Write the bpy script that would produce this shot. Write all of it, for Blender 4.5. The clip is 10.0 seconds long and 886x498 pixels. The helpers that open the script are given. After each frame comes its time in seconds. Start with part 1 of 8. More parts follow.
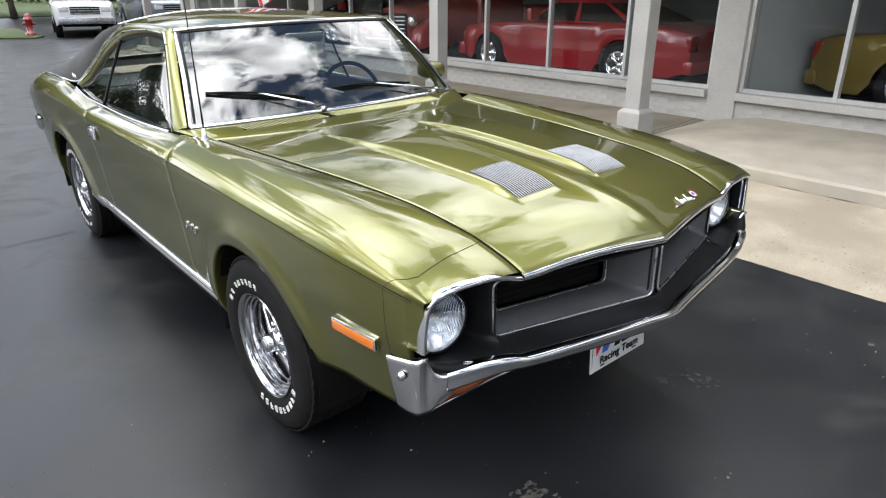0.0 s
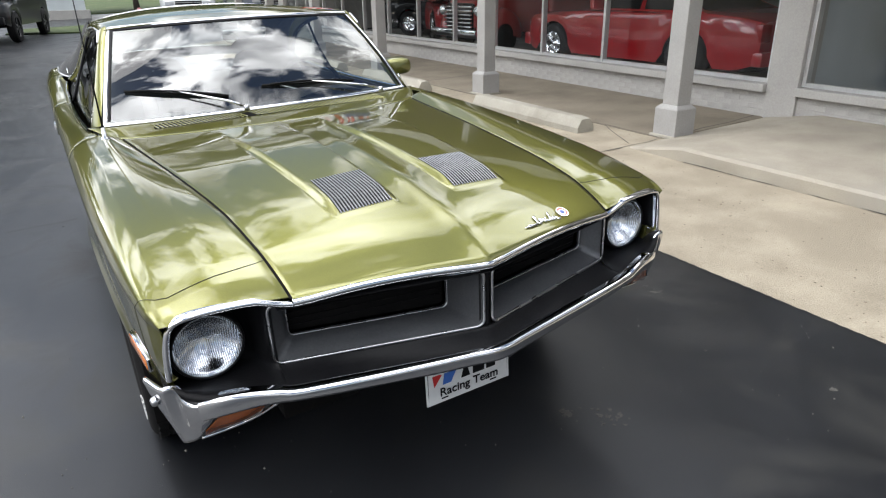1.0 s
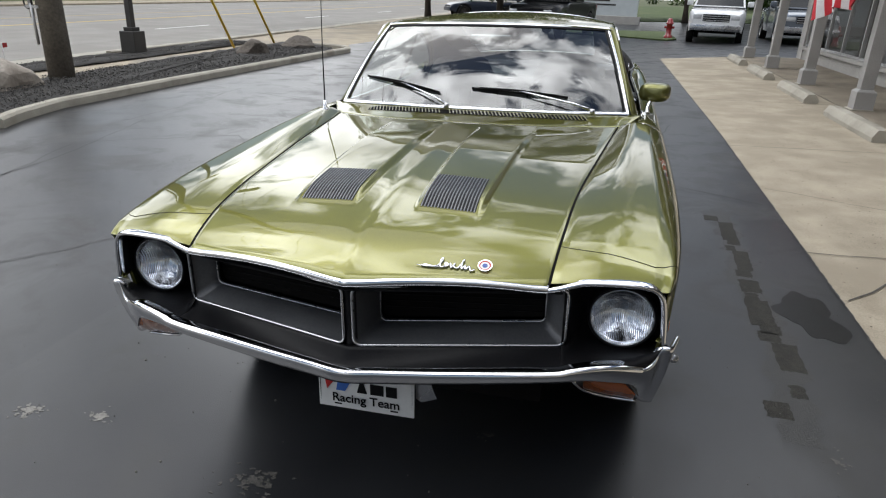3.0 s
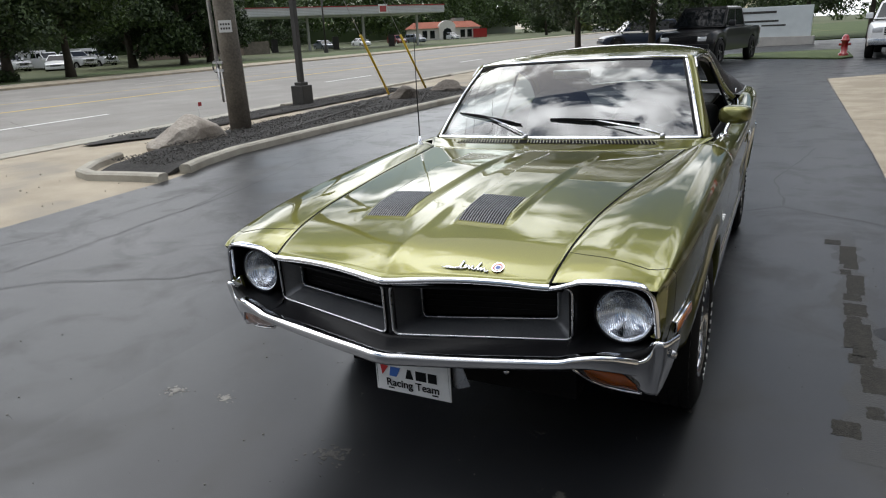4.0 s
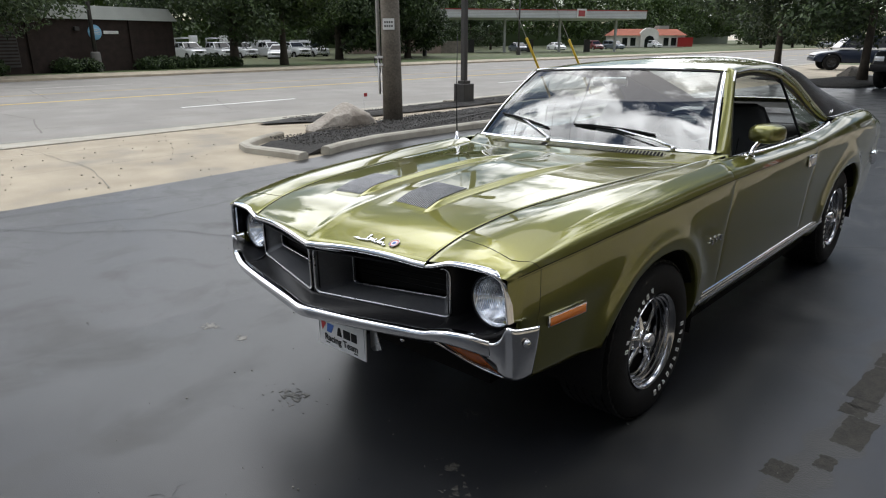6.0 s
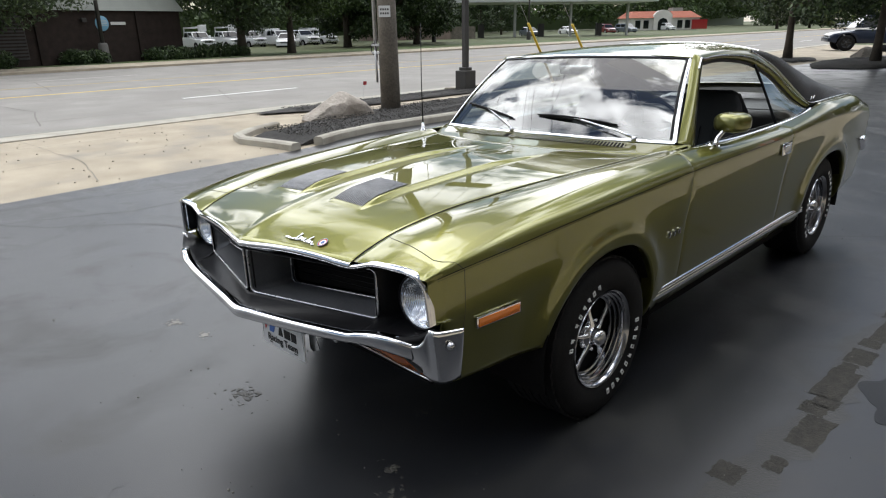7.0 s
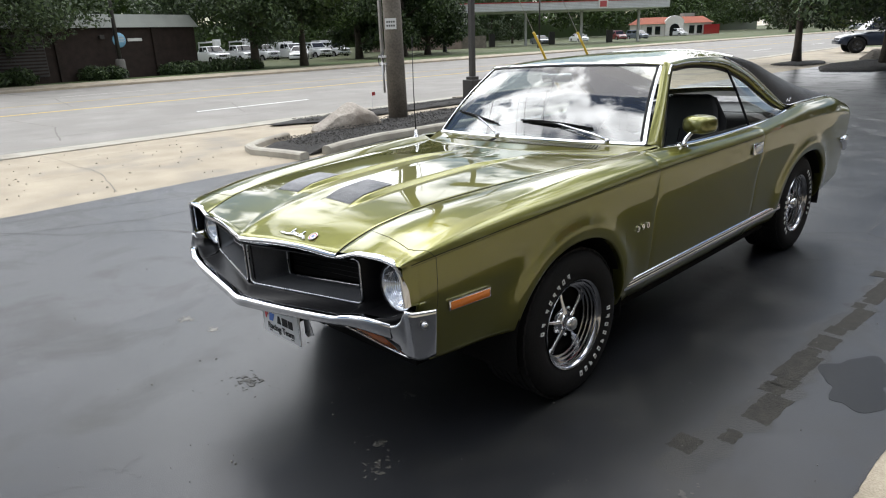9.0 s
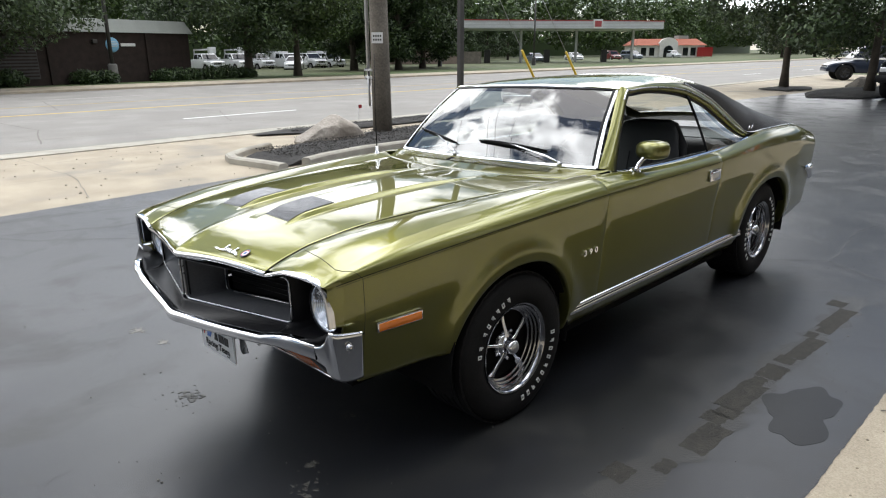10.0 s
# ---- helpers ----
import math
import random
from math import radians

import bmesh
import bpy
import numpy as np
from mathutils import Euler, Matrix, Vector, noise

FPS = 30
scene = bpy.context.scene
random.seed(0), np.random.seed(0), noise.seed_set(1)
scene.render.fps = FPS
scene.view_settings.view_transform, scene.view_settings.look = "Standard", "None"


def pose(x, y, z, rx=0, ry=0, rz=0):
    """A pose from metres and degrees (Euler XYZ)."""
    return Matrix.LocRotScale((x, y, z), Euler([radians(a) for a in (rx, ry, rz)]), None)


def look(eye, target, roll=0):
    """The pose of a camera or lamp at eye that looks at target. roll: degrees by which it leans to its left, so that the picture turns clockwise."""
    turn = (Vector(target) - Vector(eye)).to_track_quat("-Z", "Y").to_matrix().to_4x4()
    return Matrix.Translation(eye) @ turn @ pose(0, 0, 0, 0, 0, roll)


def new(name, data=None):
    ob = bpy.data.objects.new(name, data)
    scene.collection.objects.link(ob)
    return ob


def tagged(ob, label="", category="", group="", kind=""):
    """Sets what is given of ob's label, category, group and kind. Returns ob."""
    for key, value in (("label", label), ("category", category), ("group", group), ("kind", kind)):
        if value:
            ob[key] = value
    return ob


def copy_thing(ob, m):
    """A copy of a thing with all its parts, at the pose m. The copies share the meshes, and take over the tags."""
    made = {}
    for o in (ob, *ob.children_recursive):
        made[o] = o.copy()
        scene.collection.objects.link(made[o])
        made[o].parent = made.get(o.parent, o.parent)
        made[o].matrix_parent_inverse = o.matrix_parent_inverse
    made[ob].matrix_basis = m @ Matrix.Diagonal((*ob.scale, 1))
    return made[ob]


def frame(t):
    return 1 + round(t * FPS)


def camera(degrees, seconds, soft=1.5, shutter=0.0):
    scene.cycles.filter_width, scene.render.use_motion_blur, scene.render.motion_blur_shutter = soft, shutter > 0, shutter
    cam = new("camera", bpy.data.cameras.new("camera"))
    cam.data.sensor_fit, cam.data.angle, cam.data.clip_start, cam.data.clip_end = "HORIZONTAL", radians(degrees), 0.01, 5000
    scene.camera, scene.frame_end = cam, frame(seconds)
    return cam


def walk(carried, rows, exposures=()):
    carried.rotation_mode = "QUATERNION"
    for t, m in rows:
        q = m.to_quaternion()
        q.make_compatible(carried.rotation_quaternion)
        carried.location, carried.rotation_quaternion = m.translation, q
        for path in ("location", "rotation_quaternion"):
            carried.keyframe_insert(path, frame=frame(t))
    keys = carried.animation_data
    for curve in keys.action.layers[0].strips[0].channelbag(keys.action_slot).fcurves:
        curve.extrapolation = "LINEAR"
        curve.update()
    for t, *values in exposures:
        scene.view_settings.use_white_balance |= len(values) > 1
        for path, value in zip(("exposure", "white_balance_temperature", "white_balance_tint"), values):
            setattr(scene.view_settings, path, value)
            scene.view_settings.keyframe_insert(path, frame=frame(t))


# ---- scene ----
cam = camera(68.6, 10.0, 1.15)
PATH = [
    (0, (-1.73, -2.075, 1.534), (-0.541, -0.641, 0.807), 0.2),
    (0.5, (-1.394, -2.279, 1.571), (-0.344, -0.742, 0.841), -1.0),
    (0.8, (-1.112, -2.388, 1.533), (-0.122, -0.802, 0.812), 0.3),
    (1, (-0.945, -2.402, 1.548), (-0.011, -0.803, 0.794), -0.9),
    (1.5, (-0.567, -2.525, 1.55), (0.173, -0.822, 0.807), -2.4),
    (2, (-0.178, -2.619, 1.598), (0.198, -0.783, 0.899), -1.1),
    (2.5, (0.238, -2.555, 1.592), (0.3, -0.688, 0.876), 3.3),
    (3, (0.588, -2.516, 1.565), (0.152, -0.71, 0.827), 2.3),
    (3.2, (0.692, -2.539, 1.571), (0.108, -0.78, 0.82), 2.0),
    (4.3, (1.232, -2.715, 1.594), (0.246, -1.082, 0.993), -2.2),
    (4.5, (1.341, -2.649, 1.582), (0.294, -1.057, 0.975), -0.8),
    (5, (1.546, -2.533, 1.568), (0.399, -1.02, 0.939), -1.3),
    (5.5, (1.767, -2.481, 1.557), (0.516, -1.042, 0.955), -0.5),
    (6.8, (2.086, -2.149, 1.577), (0.705, -0.854, 0.93), -0.4),
    (7, (2.095, -2.12, 1.579), (0.744, -0.796, 0.929), -0.9),
    (7.5, (2.098, -2.118, 1.584), (0.777, -0.77, 0.922), -1.1),
    (8, (2.147, -2.135, 1.588), (0.832, -0.785, 0.919), -0.4),
    (8.5, (2.239, -2.158, 1.592), (0.871, -0.86, 0.927), -1.3),
    (9, (2.372, -2.199, 1.595), (0.984, -0.901, 0.972), -2.0),
    (9.5, (2.46, -2.189, 1.615), (1.075, -0.875, 1.018), -1.0),
    (10, (2.5, -2.023, 1.614), (1.121, -0.697, 1.029), -0.2),
]
EXPOSURES = [(0.0, 0.4), (1.0, 0.25), (2.0, -0.05), (3.0, -0.37), (4.5, -0.42), (5.5, -0.36), (7.0, -0.09), (10.0, 0.1)]
walk(cam, [(t, look(eye, target, roll)) for t, eye, target, roll in PATH], EXPOSURES)

# ---- light ----
SUN_ELEV, SUN_ROT = 60.0, 310.0
world = bpy.data.worlds.new("world")
scene.world = world
world.use_nodes = True
wn, wl = world.node_tree.nodes, world.node_tree.links
wn.clear()
w_out = wn.new("ShaderNodeOutputWorld")
w_bg = wn.new("ShaderNodeBackground")
w_sky = wn.new("ShaderNodeTexSky")
w_sky.sky_type = "NISHITA"
w_sky.sun_disc = False
w_sky.sun_elevation, w_sky.sun_rotation = radians(SUN_ELEV), radians(SUN_ROT)
w_sky.air_density, w_sky.dust_density = 1.0, 0.6
w_tc = wn.new("ShaderNodeTexCoord")
w_map = wn.new("ShaderNodeMapping")
w_map.inputs["Scale"].default_value = (1.0, 1.0, 1.4)
w_map.inputs["Location"].default_value = (0.35, 0.1, 0.2)
w_n = wn.new("ShaderNodeTexNoise")
w_n.inputs["Scale"].default_value, w_n.inputs["Detail"].default_value = 3.4, 7.0
w_n.inputs["Roughness"].default_value, w_n.inputs["Distortion"].default_value = 0.58, 0.3
w_r = wn.new("ShaderNodeValToRGB")
w_r.color_ramp.elements[0].position, w_r.color_ramp.elements[1].position = 0.455, 0.53
w_n2 = wn.new("ShaderNodeTexNoise")
w_n2.inputs["Scale"].default_value, w_n2.inputs["Detail"].default_value = 3.6, 7.0
w_r2 = wn.new("ShaderNodeValToRGB")
w_r2.color_ramp.elements[0].position, w_r2.color_ramp.elements[1].position = 0.35, 0.70
w_r2.color_ramp.elements[0].color, w_r2.color_ramp.elements[1].color = (2.5, 2.6, 2.9, 1), (25.5, 25.9, 26.4, 1)
w_mix = wn.new("ShaderNodeMix")
w_mix.data_type = "RGBA"
wl.new(w_tc.outputs["Generated"], w_map.inputs["Vector"])
wl.new(w_map.outputs["Vector"], w_n.inputs["Vector"])
wl.new(w_map.outputs["Vector"], w_n2.inputs["Vector"])
wl.new(w_n.outputs["Fac"], w_r.inputs["Fac"])
wl.new(w_n2.outputs["Fac"], w_r2.inputs["Fac"])
wl.new(w_r.outputs["Color"], w_mix.inputs[0])
wl.new(w_sky.outputs["Color"], w_mix.inputs[6])
# thin cloud glows around the veiled sun
w_dot = wn.new("ShaderNodeVectorMath")
w_dot.operation = "DOT_PRODUCT"
w_dot.inputs[1].default_value = (-0.38, 0.32, 0.87)
w_pow = wn.new("ShaderNodeMapRange")
w_pow.inputs["From Min"].default_value, w_pow.inputs["From Max"].default_value = 0.0, 1.0
w_pow.inputs["To Min"].default_value, w_pow.inputs["To Max"].default_value = 0.42, 3.2
w_glow = wn.new("ShaderNodeVectorMath")
w_glow.operation = "SCALE"
wl.new(w_tc.outputs["Generated"], w_dot.inputs[0])
wl.new(w_dot.outputs["Value"], w_pow.inputs["Value"])
wl.new(w_r2.outputs["Color"], w_glow.inputs[0])
wl.new(w_pow.outputs[0], w_glow.inputs["Scale"])
wl.new(w_glow.outputs[0], w_mix.inputs[7])
wl.new(w_mix.outputs[2], w_bg.inputs["Color"])
w_bg.inputs["Strength"].default_value = 0.103
wl.new(w_bg.outputs["Background"], w_out.inputs["Surface"])

sun = new("sun", bpy.data.lights.new("sun", "SUN"))
sun.data.energy, sun.data.angle, sun.data.color = 0.6, radians(45), (1.0, 0.96, 0.9)
_e, _r = radians(SUN_ELEV), radians(SUN_ROT)
sun.matrix_world = look((0, 0, 30), (-math.sin(_r) * math.cos(_e) * 30, -math.cos(_r) * math.cos(_e) * 30, 30 - 30 * math.sin(_e)))

# ---- materials ----
def mat_base(name):
    m = bpy.data.materials.new(name)
    m.use_nodes = True
    return m, m.node_tree.nodes, m.node_tree.links, m.node_tree.nodes["Principled BSDF"]


def surface(name, c1, c2, scale=3.0, rough=0.6, metal=0.0, bump=0.0, grain=60.0, rough_var=0.08, coat=0.0, c3=None, patch=0.5, coords="Object", island=0.0, spec=0.5):
    """Two colours mixed by a coarse and a fine noise, with relief; c3 adds blotches."""
    m, n, l, b = mat_base(name)
    tc = n.new("ShaderNodeTexCoord")
    big, fine = n.new("ShaderNodeTexNoise"), n.new("ShaderNodeTexNoise")
    big.inputs["Scale"].default_value, big.inputs["Detail"].default_value = scale, 5
    fine.inputs["Scale"].default_value, fine.inputs["Detail"].default_value = grain, 4
    for t in (big, fine):
        l.new(tc.outputs[coords], t.inputs["Vector"])
    add = n.new("ShaderNodeMath")
    add.operation = "MULTIPLY_ADD"
    add.inputs[1].default_value, add.inputs[2].default_value = 0.55, 0.0
    half = n.new("ShaderNodeMath")
    half.operation = "MULTIPLY_ADD"
    half.inputs[1].default_value = 0.45
    l.new(big.outputs["Fac"], add.inputs[0])
    l.new(fine.outputs["Fac"], half.inputs[0])
    l.new(add.outputs[0], half.inputs[2])
    ramp = n.new("ShaderNodeValToRGB")
    ramp.color_ramp.elements[0].position, ramp.color_ramp.elements[1].position = 0.36, 0.64
    ramp.color_ramp.elements[0].color, ramp.color_ramp.elements[1].color = (*c1, 1), (*c2, 1)
    l.new(half.outputs[0], ramp.inputs["Fac"])
    colour = ramp.outputs["Color"]
    if c3:
        blot, br, mix = n.new("ShaderNodeTexNoise"), n.new("ShaderNodeValToRGB"), n.new("ShaderNodeMix")
        blot.inputs["Scale"].default_value, blot.inputs["Detail"].default_value = scale * 0.37, 8
        br.color_ramp.elements[0].position, br.color_ramp.elements[1].position = patch, patch + 0.12
        mix.data_type = "RGBA"
        l.new(tc.outputs[coords], blot.inputs["Vector"])
        l.new(blot.outputs["Fac"], br.inputs["Fac"])
        l.new(br.outputs["Color"], mix.inputs[0])
        l.new(colour, mix.inputs[6])
        mix.inputs[7].default_value = (*c3, 1)
        colour = mix.outputs[2]
    if island:
        info, hsv, ma = n.new("ShaderNodeObjectInfo"), n.new("ShaderNodeHueSaturation"), n.new("ShaderNodeMath")
        ma.operation = "MULTIPLY_ADD"
        ma.inputs[1].default_value, ma.inputs[2].default_value = island, 1 - island / 2
        l.new(info.outputs["Random"], ma.inputs[0])
        l.new(ma.outputs[0], hsv.inputs["Value"])
        l.new(colour, hsv.inputs["Color"])
        colour = hsv.outputs["Color"]
    l.new(colour, b.inputs["Base Color"])
    rr = n.new("ShaderNodeMath")
    rr.operation = "MULTIPLY_ADD"
    rr.inputs[1].default_value, rr.inputs[2].default_value = rough_var * 2, rough - rough_var
    l.new(big.outputs["Fac"], rr.inputs[0])
    l.new(rr.outputs[0], b.inputs["Roughness"])
    b.inputs["Metallic"].default_value = metal
    b.inputs["Specular IOR Level"].default_value = spec
    b.inputs["Coat Weight"].default_value = coat
    if bump:
        bp = n.new("ShaderNodeBump")
        bp.inputs["Strength"].default_value, bp.inputs["Distance"].default_value = min(1.0, bump), 0.01
        l.new(fine.outputs["Fac"], bp.inputs["Height"])
        l.new(bp.outputs["Normal"], b.inputs["Normal"])
    return m


def plain(name, c, rough=0.5, metal=0.0, coat=0.0, emit=0.0):
    m, n, l, b = mat_base(name)
    b.inputs["Base Color"].default_value = (*c, 1)
    b.inputs["Roughness"].default_value, b.inputs["Metallic"].default_value = rough, metal
    b.inputs["Coat Weight"].default_value = coat
    if emit:
        b.inputs["Emission Color"].default_value, b.inputs["Emission Strength"].default_value = (*c, 1), emit
    return m


def paint(name, c, flake=0.55, rough=0.34, coat_ior=1.5, coat=1.0):
    """Metallic car paint under clear coat: faint flake and orange peel."""
    m, n, l, b = mat_base(name)
    tc, v = n.new("ShaderNodeTexCoord"), n.new("ShaderNodeTexVoronoi")
    v.inputs["Scale"].default_value = 900
    r = n.new("ShaderNodeValToRGB")
    r.color_ramp.elements[0].color = (c[0] * 0.86, c[1] * 0.86, c[2] * 0.86, 1)
    r.color_ramp.elements[1].color = (c[0] * 1.14, c[1] * 1.14, c[2] * 1.14, 1)
    l.new(tc.outputs["Object"], v.inputs["Vector"])
    l.new(v.outputs["Color"], r.inputs["Fac"])
    l.new(r.outputs["Color"], b.inputs["Base Color"])
    no, bp = n.new("ShaderNodeTexNoise"), n.new("ShaderNodeBump")
    no.inputs["Scale"].default_value, no.inputs["Detail"].default_value = 4.5, 2
    bp.inputs["Strength"].default_value, bp.inputs["Distance"].default_value = 0.035, 0.004
    l.new(tc.outputs["Object"], no.inputs["Vector"])
    l.new(no.outputs["Fac"], bp.inputs["Height"])
    l.new(bp.outputs["Normal"], b.inputs["Coat Normal"])
    b.inputs["Metallic"].default_value, b.inputs["Roughness"].default_value = flake, rough
    b.inputs["Specular Tint"].default_value = (c[0] * 1.6, c[1] * 1.6, c[2] * 1.6, 1) if flake > 0.3 else (1, 1, 1, 1)
    b.inputs["Coat Weight"].default_value, b.inputs["Coat Roughness"].default_value, b.inputs["Coat IOR"].default_value = coat, 0.015, coat_ior
    b.inputs["Specular IOR Level"].default_value = 0.5 * coat
    return m


def glazing(name, tint=(0.9, 0.95, 0.93), ior=1.5, ripple=0.0):
    m = bpy.data.materials.new(name)
    m.use_nodes = True
    n, l = m.node_tree.nodes, m.node_tree.links
    n.clear()
    out, tr, gl, mix, lw, pw, fr = (n.new("ShaderNode" + k) for k in ("OutputMaterial", "BsdfTransparent", "BsdfGlossy", "MixShader", "LayerWeight", "Math", "Math"))
    tr.inputs["Color"].default_value = (*tint, 1)
    gl.inputs["Roughness"].default_value = 0.0
    # gloss grows towards grazing, alike from both sides of the sheet
    f0 = ((ior - 1) / (ior + 1)) ** 2
    lw.inputs["Blend"].default_value = 0.5
    pw.operation, fr.operation = "POWER", "MULTIPLY_ADD"
    pw.inputs[1].default_value = 5.0
    fr.inputs[1].default_value, fr.inputs[2].default_value = 1 - f0, f0
    l.new(lw.outputs["Facing"], pw.inputs[0])
    l.new(pw.outputs[0], fr.inputs[0])
    l.new(fr.outputs[0], mix.inputs[0])
    l.new(tr.outputs[0], mix.inputs[1])
    l.new(gl.outputs[0], mix.inputs[2])
    l.new(mix.outputs[0], out.inputs["Surface"])
    if ripple:
        tc, no, bp = n.new("ShaderNodeTexCoord"), n.new("ShaderNodeTexNoise"), n.new("ShaderNodeBump")
        no.inputs["Scale"].default_value = 2.0
        bp.inputs["Strength"].default_value, bp.inputs["Distance"].default_value = ripple, 0.01
        l.new(tc.outputs["Object"], no.inputs["Vector"])
        l.new(no.outputs["Fac"], bp.inputs["Height"])
        l.new(bp.outputs["Normal"], gl.inputs["Normal"])
    return m


M_GREEN = paint("green_gold_paint", (0.180, 0.178, 0.050), 0.78, 0.31, 1.55)
M_CHROME = surface("chrome", (0.72, 0.73, 0.75), (0.8, 0.8, 0.82), 6, 0.09, 1.0, 0, 80, 0.03)
M_STEEL = surface("satin_metal", (0.5, 0.51, 0.53), (0.62, 0.62, 0.64), 8, 0.28, 1.0, 0, 120)
M_BLACK = surface("satin_black", (0.006, 0.006, 0.007), (0.011, 0.011, 0.012), 10, 0.36, 0, 0.05, 150, spec=0.12)
M_DARK = surface("dark_underside_and_gap_shade", (0.006, 0.006, 0.006), (0.010, 0.009, 0.009), 6, 0.9, spec=0.08)
M_ARGENT = surface("argent_grille_paint", (0.092, 0.095, 0.103), (0.124, 0.128, 0.136), 9, 0.40, 0.4, 0, 140)
M_SEAM = surface("seam_shadow", (0.030, 0.030, 0.012), (0.045, 0.044, 0.018), 8, 0.7)
M_RUBBER = surface("tyre_rubber", (0.006, 0.006, 0.006), (0.012, 0.0115, 0.0115), 14, 0.7, 0, 0.15, 120, spec=0.16)
M_WHITE = plain("white_lettering", (0.62, 0.62, 0.60), 0.6)
M_VINYL = surface("black_vinyl", (0.012, 0.012, 0.013), (0.024, 0.024, 0.025), 8, 0.5, 0, 0.5, 420)
M_SEAT = surface("black_seat_vinyl", (0.010, 0.010, 0.011), (0.02, 0.02, 0.02), 9, 0.5, 0, 0.2, 200)
M_GLASS = glazing("auto_glass", (0.78, 0.84, 0.82), 2.5)
M_CLEAR = glazing("clear_glass", (0.86, 0.90, 0.88), 1.4)
M_LENS = glazing("lamp_glass", (0.95, 0.97, 1.0), 1.5, 0.5)
M_LOUVRE = surface("louvre_metal", (0.20, 0.205, 0.215), (0.28, 0.285, 0.295), 12, 0.32, 1.0)
M_AMBER = plain("amber_lens", (0.62, 0.16, 0.012), 0.22, 0, 0.6)
M_AMBER_D = plain("amber_lens_dull", (0.32, 0.075, 0.008), 0.2, 0, 0.6)
def reflector(name):
    """Silvered lamp bowl seen through a lens with upright flutes."""
    m, n, l, b = mat_base(name)
    tc, wv, no, bp = n.new("ShaderNodeTexCoord"), n.new("ShaderNodeTexWave"), n.new("ShaderNodeTexNoise"), n.new("ShaderNodeBump")
    wv.bands_direction = "X"
    wv.inputs["Scale"].default_value, wv.inputs["Distortion"].default_value = 62, 0.9
    no.inputs["Scale"].default_value = 26
    mx = n.new("ShaderNodeMath")
    mx.operation = "MULTIPLY_ADD"
    mx.inputs[1].default_value = 0.8
    l.new(tc.outputs["Object"], wv.inputs["Vector"])
    l.new(tc.outputs["Object"], no.inputs["Vector"])
    l.new(wv.outputs["Fac"], mx.inputs[0])
    l.new(no.outputs["Fac"], mx.inputs[2])
    l.new(mx.outputs[0], bp.inputs["Height"])
    bp.inputs["Strength"].default_value, bp.inputs["Distance"].default_value = 0.32, 0.006
    l.new(bp.outputs["Normal"], b.inputs["Normal"])
    b.inputs["Base Color"].default_value = (0.86, 0.87, 0.89, 1)
    b.inputs["Metallic"].default_value, b.inputs["Roughness"].default_value = 1.0, 0.09
    return m


M_REFL = reflector("lamp_reflector")
M_ASPHALT = surface("sealed_asphalt", (0.006, 0.0067, 0.008), (0.013, 0.0138, 0.016), 1.3, 0.325, 0, 0.10, 240, 0.06, 0, (0.021, 0.022, 0.0245), 0.5, spec=0.5)
def dusted(m, colour, scale, low, high, most):
    """Faint dried dust and scuffs over a finished surface, duller where they lie."""
    n, l = m.node_tree.nodes, m.node_tree.links
    b = [k for k in n if k.type == "BSDF_PRINCIPLED"][0]
    tc, no, warp = n.new("ShaderNodeTexCoord"), n.new("ShaderNodeTexNoise"), n.new("ShaderNodeTexNoise")
    no.inputs["Scale"].default_value, no.inputs["Detail"].default_value, no.inputs["Roughness"].default_value = scale, 9, 0.62
    no.inputs["Distortion"].default_value = 0.5
    l.new(tc.outputs["Object"], no.inputs["Vector"])
    mr = n.new("ShaderNodeMapRange")
    mr.inputs["From Min"].default_value, mr.inputs["From Max"].default_value, mr.inputs["To Max"].default_value = low, high, most
    l.new(no.outputs["Fac"], mr.inputs["Value"])
    mix, mixr = n.new("ShaderNodeMix"), n.new("ShaderNodeMix")
    mix.data_type = "RGBA"
    l.new(mr.outputs[0], mix.inputs[0])
    l.new(b.inputs["Base Color"].links[0].from_socket, mix.inputs[6])
    mix.inputs[7].default_value = (*colour, 1)
    l.new(mix.outputs[2], b.inputs["Base Color"])
    l.new(mr.outputs[0], mixr.inputs[0])
    l.new(b.inputs["Roughness"].links[0].from_socket, mixr.inputs[2])
    mixr.inputs[3].default_value = 0.62
    l.new(mixr.outputs[0], b.inputs["Roughness"])
dusted(M_ASPHALT, (0.027, 0.0262, 0.0235), 1.7, 0.50, 0.76, 0.8)
M_TAR = surface("tar_filler", (0.012, 0.012, 0.013), (0.024, 0.024, 0.025), 5, 0.42, 0, 0.3, 120)
M_WORN = surface("worn_asphalt", (0.020, 0.0195, 0.017), (0.048, 0.045, 0.038), 26, 0.75, 0, 0.9, 130, spec=0.3)
M_CONC = surface("pale_concrete", (0.255, 0.217, 0.160), (0.425, 0.370, 0.282), 2.6, 0.85, 0, 0.6, 130, 0.05, 0, (0.285, 0.244, 0.182), 0.5)
M_CONC_G = surface("grey_concrete", (0.29, 0.268, 0.222), (0.41, 0.385, 0.325), 3, 0.85, 0, 0.7, 90, 0.05, 0, (0.23, 0.208, 0.168), 0.53)
M_AGG = surface("exposed_aggregate", (0.17, 0.142, 0.105), (0.29, 0.248, 0.19), 2, 0.85, 0, 0.6, 190)
M_TAN = surface("tan_driveway_concrete", (0.27, 0.23, 0.17), (0.40, 0.345, 0.26), 1.6, 0.9, 0, 0.5, 70, 0.05, 0, (0.25, 0.225, 0.185), 0.53)
